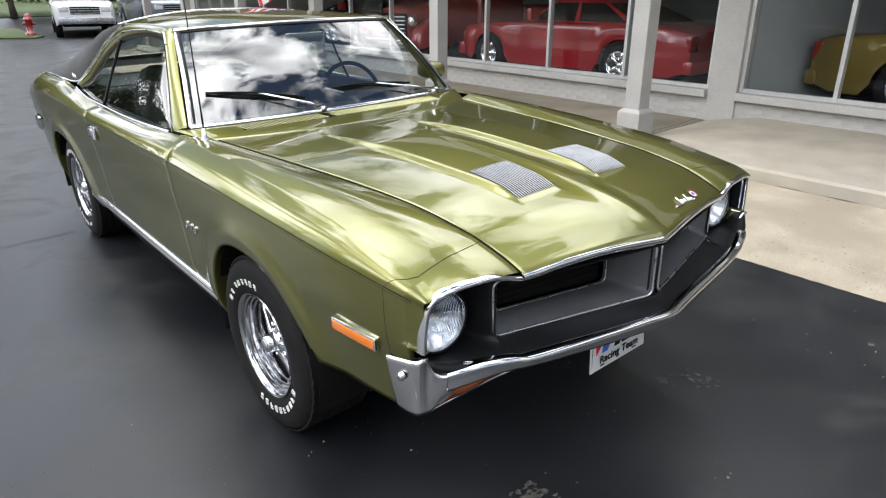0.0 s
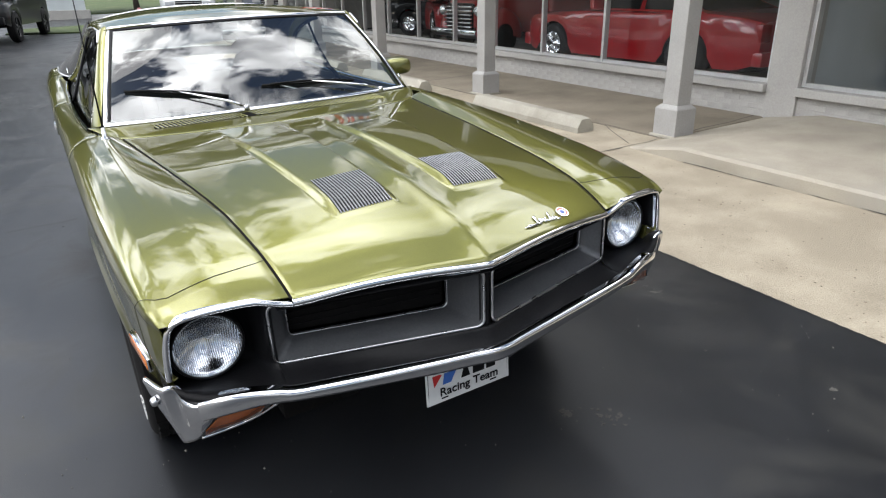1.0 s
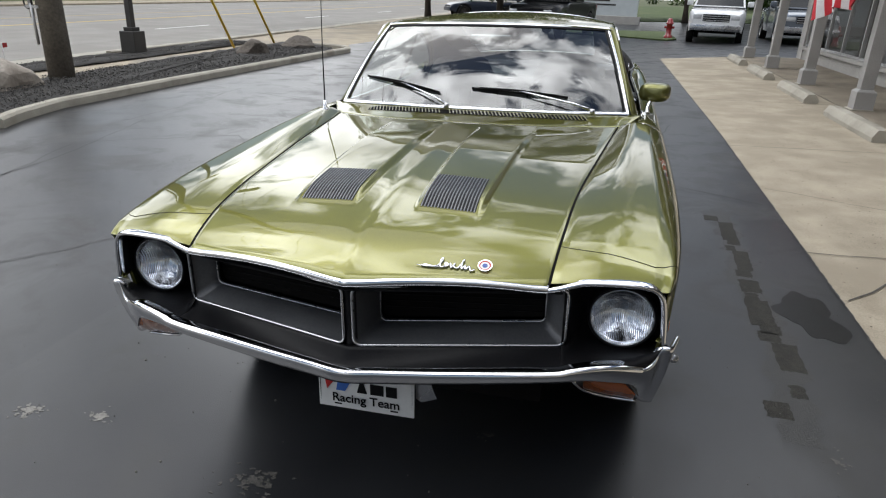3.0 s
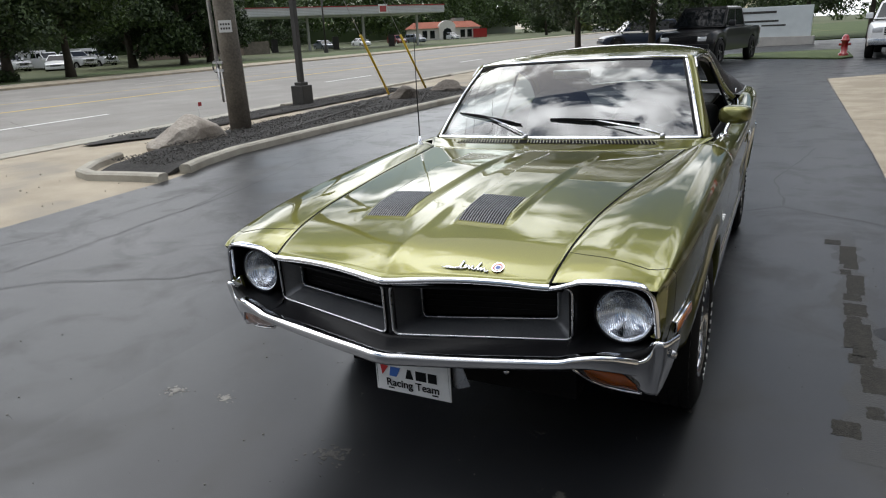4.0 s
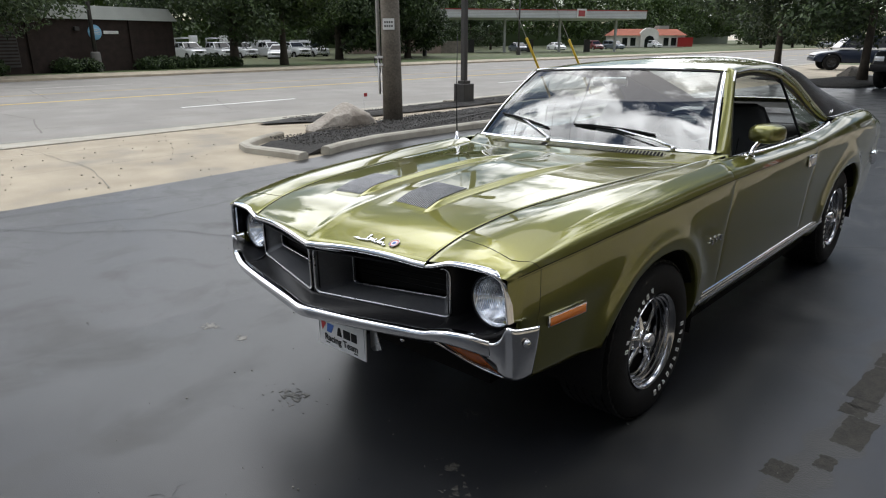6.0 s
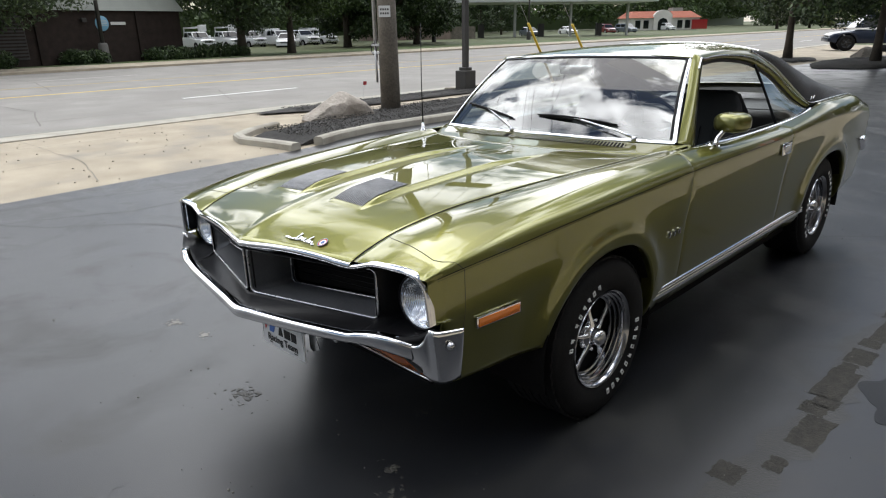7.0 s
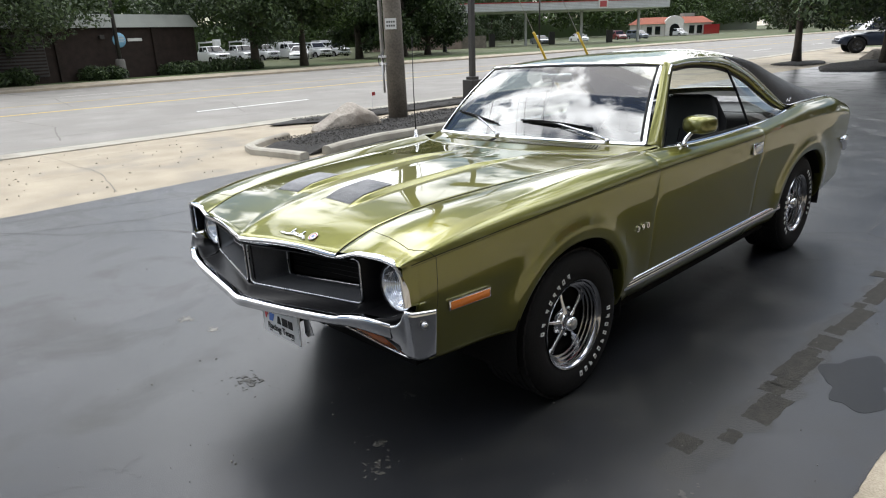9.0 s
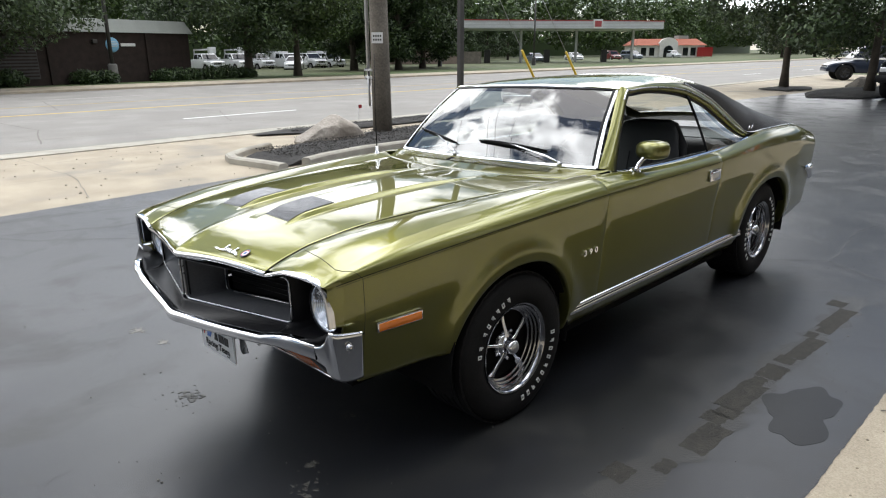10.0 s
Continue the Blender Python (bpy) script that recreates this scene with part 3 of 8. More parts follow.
for k, pts in enumerate(([(-0.2, -1.93), (-0.15, -1.86), (-0.1, -1.82)], [(-0.2, -1.73), (-0.1, -1.67), (-0.04, -1.65), (-0.01, -1.62)], [(-0.1, -1.67), (-0.13, -1.62), (-0.17, -1.55)])):
    structure("hairline_crack", wander(pts, 0.0018, 0.001, 90 + k, 0.012), M_TAR, "hairline crack in the asphalt", "crack")
structure("puddle", blob(1.755, 0.935, 0.150, 0.255, 0.0012, 5, 60, 0.30), surface("still_water", (0.004, 0.0042, 0.004), (0.008, 0.008, 0.0075), 9, 0.30, 0, 0.10, 240, 0.06, spec=0.2), "shallow dark puddle at the edge of the asphalt", "puddle")
rnd = random.Random(3)
specks = []
for k in range(650):
    x, y = rnd.uniform(-4.5, 1.9), rnd.uniform(-2.0, 4.5)
    r = rnd.uniform(0.0010, 0.0024) if k % 9 else rnd.uniform(0.003, 0.0058)
    specks.append(slab([(x + r * math.cos(t) * rnd.uniform(0.6, 1.3), y + r * math.sin(t) * rnd.uniform(0.6, 1.3)) for t in (0, 1.05, 2.1, 3.14, 4.2, 5.2)], 0.004, 0.006))
tagged(part("grit", join(*specks), surface("grit_stone", (0.07, 0.067, 0.06), (0.20, 0.19, 0.17), 30, 0.9), None), "small pale grit and stone chips on asphalt", "grit", kind="stuff")
# crumbled black edge where the asphalt meets the walk
rnd = random.Random(91)
rows = []
for y in np.arange(-3.0, 18.3, 0.03):
    xe = 1.972 if y < 6 else 1.972 - (y - 6) * 0.0137
    a, b = rnd.uniform(0.003, 0.016), rnd.uniform(0.0, 0.008)
    rows.append([(xe - a, y, gz(xe) + 0.0022), (xe + b, y, gz(xe) + 0.0022)])
structure("edge_joint", grid(rows), M_TAR, "black crumbled joint along the walk", "joint")
M_CRACK = surface("crack", (0.12, 0.112, 0.10), (0.19, 0.178, 0.16), 8, 0.9)
def street_crack(pts, w, seed, z):
    v, f = wander(pts, w, 0.0, seed, 0.25)
    return [(x, y, z) for x, y, _ in v], f
for i, (pts, w) in enumerate([([(-10.6, -6), (-10.55, 2), (-11.0, 9)], 0.016), ([(-11.5, 1.0), (-14.1, 1.6), (-17.0, 1.2)], 0.016), ([(-16.2, -8), (-16.5, 6), (-17.2, 16)], 0.015), ([(-12.9, 5.5), (-15.8, 6.6), (-18.1, 6.2)], 0.016), ([(-23.0, -12), (-23.4, 4), (-24.4, 22)], 0.02), ([(-19.6, 3.4), (-24.0, 4.0), (-29.0, 3.6)], 0.02), ([(-12.1, -2.5), (-12.6, 14), (-13.3, 26)], 0.012), ([(-10.4, 20.5), (-14.5, 23), (-18.4, 22.2)], 0.016)]):
    structure("street_crack", street_crack(pts, w, 120 + i, ZS + 0.0125), M_CRACK, "thin dark crack in the street concrete", "crack")
for i, (pts, w) in enumerate([([(-7.6, 2.2), (-7.4, -1.2), (-8.0, -5.0)], 0.004), ([(-9.3, 3.6), (-9.0, 0.8), (-9.4, -3.5)], 0.006), ([(-5.9, 0.2), (-7.5, 0.45), (-9.8, 0.3)], 0.005)]):
    structure("drive_crack", wander(pts, w, 0.001, 140 + i, 0.15), M_CRACK, "thin crack in the driveway concrete", "crack")
rnd = random.Random(31)
drive_grit = []
for k in range(110):
    x, y = rnd.uniform(-9.9, -5.7), rnd.uniform(-3.5, 2.6)
    r = rnd.uniform(0.004, 0.013)
    drive_grit.append(slab([(x + r * math.cos(t) * rnd.uniform(0.6, 1.3), y + r * math.sin(t) * rnd.uniform(0.6, 1.3)) for t in (0, 1.05, 2.1, 3.14, 4.2, 5.2)], 0.006, 0.012))
tagged(part("drive_grit", join(*drive_grit), surface("drive_chip", (0.20, 0.175, 0.14), (0.34, 0.30, 0.24), 20, 0.9), None), "loose chips and dirt scattered on the driveway", "grit", kind="stuff")
# joints cut into the walk
M_JOINT = surface("joint", (0.05, 0.045, 0.04), (0.10, 0.09, 0.075), 8, 0.9)
for i, (pts, w) in enumerate([([(1.97, 1.9), (3.3, 1.93), (4.3, 1.97), (5.64, 2.04)], 0.007), ([(2.0, 1.18), (2.64, 1.88)], 0.005), ([(1.93, 5.35), (4.1, 5.4)], 0.006), ([(3.7, 2.0), (4.1, 2.75)], 0.005), ([(1.9, 9.1), (4.1, 9.1)], 0.008),
                             ([(1.9, 12.9), (4.1, 12.9)], 0.008), ([(4.1, 2.0), (4.1, 19.4)], 0.006), ([(4.1, 6.9), (5.6, 6.95)], 0.008), ([(2.0, 3.5), (3.2, 2.9)], 0.004), ([(3.62, 1.2), (3.9, 1.88)], 0.006), ([(3.592, 1.25), (3.592, -2.0), (3.592, -8.0)], 0.006)]):
    structure("walk_joint", wander(pts, w, 0.0065, 70 + i, 0.2), M_JOINT, "dark joint between walk slabs", "joint")

# pebbles and pits in the walk's face
rnd = random.Random(52)
pits = []
for k in range(900):
    x, y = rnd.uniform(2.02, 4.08), rnd.uniform(-1.5, 9.0)
    if x > 3.55 and y < 1.95:
        continue
    r = rnd.uniform(0.002, 0.007)
    pits.append(slab([(x + r * math.cos(t) * rnd.uniform(0.6, 1.4), y + r * math.sin(t) * rnd.uniform(0.6, 1.4)) for t in (0, 1.25, 2.5, 3.8, 5.0)], 0.0012, 0.003))
tagged(part("walk_pebbles", join(*pits), surface("walk_pebble", (0.10, 0.08, 0.055), (0.22, 0.18, 0.13), 30, 0.9), None), "small brown pebbles showing in the concrete walk", "pebbles", kind="stuff")

# ---- island, kerbs ----
def kerb(pts, w, h, name, label, material=None):
    """A rounded kerb swept along points on the ground."""
    prof = [(-w / 2, -0.1), (-w / 2, h * 0.75), (-w * 0.3, h), (w * 0.3, h), (w / 2, h * 0.75), (w / 2, -0.1)]
    rows = []
    for i, (x, y) in enumerate(pts):
        a, b = pts[max(i - 1, 0)], pts[min(i + 1, len(pts) - 1)]
        d = math.hypot(b[0] - a[0], b[1] - a[1])
        nx, ny = -(b[1] - a[1]) / d, (b[0] - a[0]) / d
        rows.append([(x + nx * o, y + ny * o, gz(x) + z) for o, z in prof])
    v, f = grid(rows, flip=True)
    n = len(prof)
    f += [tuple(range(n)), tuple(range(len(v) - 1, len(v) - n - 1, -1))]
    return structure(name, (v, f), material or M_CONC_G, label, "kerb", True)


def arc(cx, cy, r, a0, a1, n=8):
    return [(cx + r * math.cos(radians(a0 + (a1 - a0) * k / n)), cy + r * math.sin(radians(a0 + (a1 - a0) * k / n))) for k in range(n + 1)]
front_side = [(-6.0, 3.28), (-6.2, 3.75), (-6.40, 4.6), (-6.44, 7.0), (-6.40, 10.5), (-6.35, 13.8)] + arc(-7.28, 14.2, 0.95, 0, 110, 8)
kerb(front_side, 0.16, 0.12, "kerb", "pale concrete kerb round the planting bed")
kerb([(-5.88, 2.82), (-6.3, 2.76), (-7.0, 2.62), (-7.38, 2.74), (-7.72, 3.15), (-8.05, 3.8)], 0.17, 0.10, "kerb", "weathered low kerb at the end of the bed")
bed_out = [(-6.08, 3.0), (-6.3, 4.1), (-6.42, 7.0), (-6.40, 10.5), (-6.38, 13.8), (-7.0, 14.9), (-7.9, 16.0), (-8.8, 16.0), (-8.9, 13.5), (-8.6, 9.8), (-8.3, 6.2), (-7.85, 4.0), (-7.32, 2.92)]
def bed(outline, h, seed):
    rnd = random.Random(seed)
    cx, cy = sum(p[0] for p in outline) / len(outline), sum(p[1] for p in outline) / len(outline)
    rings = []
    fine = []
    for (xa, ya), (xb, yb) in zip(outline, outline[1:] + outline[:1]):
        m = max(1, int(math.hypot(xb - xa, yb - ya) / 0.4))
        fine += [(xa + (xb - xa) * k / m, ya + (yb - ya) * k / m) for k in range(m)]
    for s, z in ((1.0, 0.0), (0.96, 0.05), (0.85, 0.09), (0.6, 0.12), (0.3, 0.14), (0.02, 0.15)):
        rings.append([(cx + (x - cx) * s, cy + (y - cy) * s, gz(cx + (x - cx) * s) + h * z / 0.15 + 0.02 + rnd.uniform(-0.015, 0.02)) for x, y in fine])
    return grid(rings, close_v=True, flip=True)
structure("planting_bed", bed(bed_out, 0.12, 4), M_MULCH, "planting bed filled with dark crushed stone", "planting bed", True)
strip_out = [(-9.72, 4.5), (-9.3, 5.6), (-9.35, 9.5), (-9.55, 15.5), (-10.55, 15.5), (-10.35, 9.5), (-10.0, 4.5)]
structure("planting_strip", bed(strip_out, 0.05, 6), M_MULCH, "narrow strip of dark crushed stone by the street", "planting bed", True)
kerb([(rx(y, -10.02), y) for y in (10.5, 13, 16, 21)], 0.16, 0.06, "kerb", "low street kerb of worn concrete")
# loose stone on the beds
rnd = random.Random(11)
stones = []
for k in range(12000):
    if rnd.random() < 0.72:
        y = rnd.uniform(3.1, 14.0)
        x = rnd.uniform(-8.2 if y > 4.4 else -7.3, -6.55 if y > 4.4 else -6.3)
        z = gz(x) + 0.08
        cxx, hh = -7.4, 0.05
        z += hh * (1 - min(1, abs(x - cxx) / 1.4) ** 2)
    else:
        y = rnd.uniform(5.2, 15)
        x = rnd.uniform(-10.2, -9.45)
        z = gz(x) + 0.05
    r = rnd.uniform(0.008, 0.024)
    p = [(x + rnd.uniform(-r, r), y + rnd.uniform(-r, r), z + rnd.uniform(0, r)) for _ in range(4)]
    p.append((x, y, z + r * 1.2))
    stones.append((p, [(0, 1, 4), (1, 2, 4), (2, 3, 4), (3, 0, 4)]))
sv, sf = join(*stones)
tagged(part("crushed_stone", mesh("crushed_stone", sv, sf, False), surface("crushed_stone", (0.012, 0.011, 0.010), (0.11, 0.104, 0.095), 30, 0.85), None), "loose dark crushed stone covering the beds", "gravel", kind="stuff")


def boulder(x, y, sx, sy, sz, seed, material, label, turn=None):
    bm = bmesh.new()
    bmesh.ops.create_icosphere(bm, subdivisions=4, radius=1)
    rnd = random.Random(seed)
    off = Vector((rnd.uniform(-9, 9), rnd.uniform(-9, 9), rnd.uniform(-9, 9)))
    planes = [(Vector((rnd.uniform(-1, 1), rnd.uniform(-1, 1), rnd.uniform(-0.2, 1))).normalized(), rnd.uniform(0.62, 0.85)) for _ in range(9)]
    for q in bm.verts:
        for nrm, d in planes:
            s = q.co.dot(nrm)
            if s > d:
                q.co -= nrm * (s - d) * 0.92
        if turn is not None and q.co.z > -0.2:
            t = 1 - 0.42 * (q.co.z + 0.2)
            q.co = Vector((q.co.x * t, q.co.y * t, q.co.z))
        q.co *= 1 + 0.10 * noise.noise(q.co * 1.7 + off) + 0.04 * noise.noise(q.co * 6 + off)
        q.co = Vector((q.co.x * sx, q.co.y * sy, q.co.z * sz))
    me = bpy.data.meshes.new("boulder")
    bm.to_mesh(me)
    bm.free()
    ob = part("boulder", me, material, None, at=pose(x, y, gz(x) + sz * 0.45, 0, 0, rnd.uniform(0, 180) if turn is None else turn))
    return tagged(ob, label, "boulder")
boulder(-7.85, 5.02, 0.74, 0.52, 0.36, 2, M_ROCK, "pale angular boulder lying on dark gravel", 84)
boulder(-7.5, 11.45, 0.44, 0.40, 0.30, 5, M_DROCK, "dark rounded boulder in the planting bed")
boulder(-7.5, 13.9, 0.56, 0.48, 0.27, 9, M_DROCK, "brown boulder lying at the bed's end")

# ---- storefront ----
WX = 5.66
Y_END, Y_BEG = 18.6, -30.0
wall = thing("wall_storefront", "grey painted brick storefront wall with large windows", "wall", kind="structure")
piers = [(1.60, 1.95), (-6.2, -5.8), (-14.2, -13.8), (Y_END - 0.3, Y_END)]
WIN_Z0, WIN_Z1 = 0.60, 2.75
for y0, y1 in piers:
    part("pier", box(WX - 0.02, y0, 0.0, WX + 0.26, y1, 3.0, 0.006), M_WALLP, wall, smooth=False)
part("dwarf_wall", box(WX + 0.012, Y_BEG, -0.2, WX + 0.24, Y_END - 0.002, 0.425), M_WALLP, wall, smooth=False)
part("lintel", box(WX - 0.01, Y_BEG, WIN_Z1, WX + 0.26, Y_END, 4.2), M_WALLP, wall, smooth=False)
# sills
for y0, y1 in ((1.952, Y_END - 0.302), (-5.798, 1.598), (-13.798, -6.202), (Y_BEG, -14.202)):
    part("window_sill", box(WX - 0.08, y0, 0.428, WX + 0.22, y1, 0.515, 0.008), M_WALLP, wall, smooth=False)
windows = []
def window(n, ys):
    w = thing("window_%d" % n, "wide shop window in thin aluminium frames", "window", kind="structure")
    a, b = ys[0], ys[-1]
    x0, x1 = WX + 0.04, WX + 0.10
    part("window_frame", join(box(x0, a, 0.517, x1, b, 0.56), box(x0, a, WIN_Z1 - 0.045, x1, b, WIN_Z1 - 0.002)), M_ALU, w, smooth=False)
    for y in ys:
        part("mullion", box(x0 - 0.012, y - 0.022, 0.52, x1 + 0.01, y + 0.022, WIN_Z1 - 0.003, 0.004), M_ALU, w, smooth=False)
    for y0, y1 in zip(ys, ys[1:]):
        p = part("pane", ([(x0 + 0.025, y0 + 0.02, 0.55), (x0 + 0.025, y1 - 0.02, 0.55), (x0 + 0.025, y1 - 0.02, WIN_Z1 - 0.04), (x0 + 0.025, y0 + 0.02, WIN_Z1 - 0.04)], [(0, 1, 2, 3)]), M_PLATE_GLASS, w, smooth=False, facing=(12, 0, 1))
        p.visible_shadow = False
window(1, [1.975, 3.19, 4.52, 5.85, 7.15, 8.45, 9.85, 11.2, 12.5, 13.8, 15.1, 16.4, 17.3, 18.28])
window(2, [-5.77, -4.4, -2.9, -1.3, 0.58, 1.575])
window(3, [-13.77, -12, -10, -8, -6.22])
# rest of the building, closed round the showroom
structure("wall_north", box(WX, Y_END + 0.002, -0.2, 20, Y_END + 0.25, 4.2), M_WALLP, "plain grey end wall of the building", "wall")
M_IN = surface("showroom_wall", (0.40, 0.43, 0.45), (0.48, 0.51, 0.53), 1, 0.8)
structure("wall_inner", box(15.0, Y_BEG, -0.2, 15.2, Y_END, 4.2), M_IN, "plain back wall of the dim showroom", "wall")
structure("wall_south", box(WX + 0.262, Y_BEG - 0.2, -0.2, 15, Y_BEG - 0.002, 4.2), M_IN, "plain south wall of the showroom", "wall")
structure("partition", box(WX + 0.3, 1.70, 0.21, 14.9, 1.86, 3.19), M_IN, "pale blue partition between two showrooms", "wall")
structure("floor", box(WX + 0.242, Y_BEG, 0.0, 15, Y_END, 0.2), surface("showroom_floor", (0.28, 0.28, 0.275), (0.36, 0.355, 0.345), 1, 0.25), "polished grey showroom floor", "floor")
structure("ceiling", box(WX + 0.264, Y_BEG, 3.2, 15, Y_END, 3.3), surface("ceiling_tile", (0.5, 0.5, 0.48), (0.58, 0.58, 0.56), 1, 0.9), "plain showroom ceiling", "ceiling")
structure("roof", box(4.0, Y_BEG, 4.2, 20, Y_END + 0.2, 4.4), M_WALLP, "flat roof of the showroom building", "roof")
structure("canopy", box(3.9, Y_BEG, 3.05, WX - 0.012, Y_END, 3.4), M_POST, "flat canopy over the walk", "canopy")
# painted bricks of the dwarf wall: shared mesh, running bond
me_brick = mesh("brick", *box(-0.006, -0.098, -0.030, 0.014, 0.098, 0.030, 0.004, 1), False)
me_brick.materials.append(M_BRICK)
me_half = mesh("brick_half", *box(-0.006, -0.047, -0.030, 0.014, 0.047, 0.030, 0.004, 1), False)
me_half.materials.append(M_BRICK)
bricks = []

# ---- posts along the canopy ----
def post(x, y):
    p = thing("canopy_post", "square grey painted canopy post on a flared base", "post", pose(x, y, gz(x)), "canopy posts")
    part("shaft", box(-0.092, -0.092, 0.28, 0.092, 0.092, 3.05 - gz(x) - 0.002, 0.008), M_POST, p, smooth=False)
    base = [[(sx * w, sy * w, z) for sx, sy in ((-1, -1), (1, -1), (1, 1), (-1, 1))] for w, z in ((0.135, 0.0), (0.135, 0.27), (0.128, 0.282), (0.098, 0.31), (0.0, 0.31))]
    part("base", grid(base, close_v=True), M_POST, p, smooth=False)
    part("footing", box(-0.17, -0.16, -0.01, 0.16, 0.16, 0.022, 0.01), M_CONC_G, p, smooth=False)
    return p
for y in (1.98, 5.30, 8.70, 11.9, 15.2, 18.3):
    post(4.29, y)
for y in (-1.6, -5.2, -8.8):
    post(4.29, y)


def wheel_stop(x, y, length):
    prof = [(-0.115, 0.0), (-0.115, 0.055), (-0.062, 0.142), (-0.052, 0.15), (0.052, 0.15), (0.062, 0.142), (0.115, 0.055), (0.115, 0.0)]
    rows = []
    n = 16
    for k in range(n + 1):
        t = -length / 2 + length * k / n
        e = 0.94 if k in (0, n) else 1
        rows.append([(a * e, t, b * e) for a, b in prof])
    v, f = grid(rows, flip=True)
    f += [tuple(range(len(prof))), tuple(range(len(v) - 1, len(v) - 1 - len(prof), -1))]
    rnd = random.Random(int(y * 10))
    v = [(a + rnd.uniform(-0.003, 0.003), b, c + (rnd.uniform(-0.004, 0.003) if c > 0.01 else 0)) for a, b, c in v]
    return single("wheel_stop", (v, f), M_CONC_G, "weathered concrete wheel stop on the walk", "wheel stop", pose(x, y, gz(x) + 0.001, 0, -1.6), "wheel stops along the walk", sharp=24)
for y, ln in ((3.62, 1.98), (7.04, 2.0), (10.18, 2.0), (13.45, 2.0), (16.6, 1.95)):
    wheel_stop(3.73, y, ln)

# ---- the green fastback coupe ----
CAR = pose(-0.010, 0, 0, 0, -1.6, 0.6)
YK = [-0.97, -0.85, -0.55, -0.1, 0.35, 0.72, 1.2, 1.8, 2.3, 2.8, 3.26, 3.74]
f_xc = curve(YK, [0.795, 0.80, 0.805, 0.81, 0.815, 0.82, 0.84, 0.845, 0.845, 0.843, 0.838, 0.815])
f_zc = curve(YK, [0.858, 0.893, 0.947, 0.980, 1.000, 1.006, 0.988, 0.985, 1.014, 1.048, 1.045, 0.965])
f_xs = curve(YK, [0.822, 0.850, 0.880, 0.898, 0.905, 0.908, 0.912, 0.914, 0.914, 0.914, 0.908, 0.880])
f_zs = curve(YK, [0.835, 0.855, 0.880, 0.905, 0.920, 0.928, 0.930, 0.935, 0.950, 0.955, 0.935, 0.87])
f_xm = curve(YK, [0.815, 0.838, 0.864, 0.879, 0.882, 0.883, 0.884, 0.885, 0.885, 0.886, 0.882, 0.862])
f_xl = curve(YK, [0.785, 0.808, 0.840, 0.856, 0.858, 0.858, 0.858, 0.858, 0.858, 0.858, 0.852, 0.828])
f_xg = curve([-0.985, -0.77, -0.5, 0, 0.62, 0.75], [0.522, 0.540, 0.560, 0.618, 0.692, 0.712])
f_zg = curve([-0.985, -0.9, -0.77, -0.5, 0, 0.62, 0.75], [0.850, 0.886, 0.922, 0.955, 0.976, 0.988, 1.0])
f_sill_x = curve([0.72, 0.9, 1.5, 2.2, 2.76], [0.78, 0.80, 0.812, 0.808, 0.775])
f_sill_z = curve([0.72, 0.9, 1.5, 2.2, 2.76], [1.006, 0.992, 0.978, 0.985, 1.035])
f_rail_x = curve([1.17, 1.5, 1.9, 2.28, 2.62, 2.95, 3.3, 3.74], [0.622, 0.624, 0.628, 0.640, 0.652, 0.660, 0.665, 0.65])
f_rail_z = curve([1.17, 1.5, 1.9, 2.28, 2.62, 2.95, 3.3, 3.74], [1.392, 1.412, 1.403, 1.350, 1.258, 1.172, 1.095, 0.985])
A_F, A_R = (0.0, 0.345, 0.385, 0.385), (2.79, 0.345, 0.44, 0.375)
ROCK = 0.275


def arch_z(y):
    """Lower edge of the side at y: the sill, or the wheel arch."""
    z = ROCK + (0.10 * max(0, (y - 3.2) / 0.5) if y > 3.2 else 0) + (0.165 + 0.02 * (-0.38 - y) / 0.55 if y < -0.384 else 0)
    if y < -0.80:
        z = 0.56
    if y < -0.885:
        z = 0.70
    for cy, cz, ry, rz in (A_F, A_R):
        u = abs(y - cy) / ry
        if u < 1:
            z = max(z, cz + rz * (1 - u ** 2.2) ** (1 / 2.2))
    return z


def flare(y, z):
    add = 0
    for cy, cz, ry, rz in (A_F, A_R):
        d = (math.hypot((y - cy) / ry, (z - cz) / rz) - 1) * 0.38
        if z > 0.3:
            add += 0.020 / (1 + math.exp((d - 0.085) / 0.019)) * (0.75 + 0.25 * math.exp(-((d - 0.055) / 0.03) ** 2))
    return add


def catmull(pts, n):
    """Points along a smooth line through pts, n to a span."""
    out = []
    for i in range(len(pts) - 1):
        p0, p1, p2, p3 = (np.array(pts[min(max(k, 0), len(pts) - 1)], float) for k in (i - 1, i, i + 1, i + 2))
        for k in range(n):
            t = k / n
            out.append(0.5 * (2 * p1 + (p2 - p0) * t + (2 * p0 - 5 * p1 + 4 * p2 - p3) * t * t + (3 * p1 - p0 - 3 * p2 + p3) * t ** 3))
    out.append(np.array(pts[-1], float))
    return out


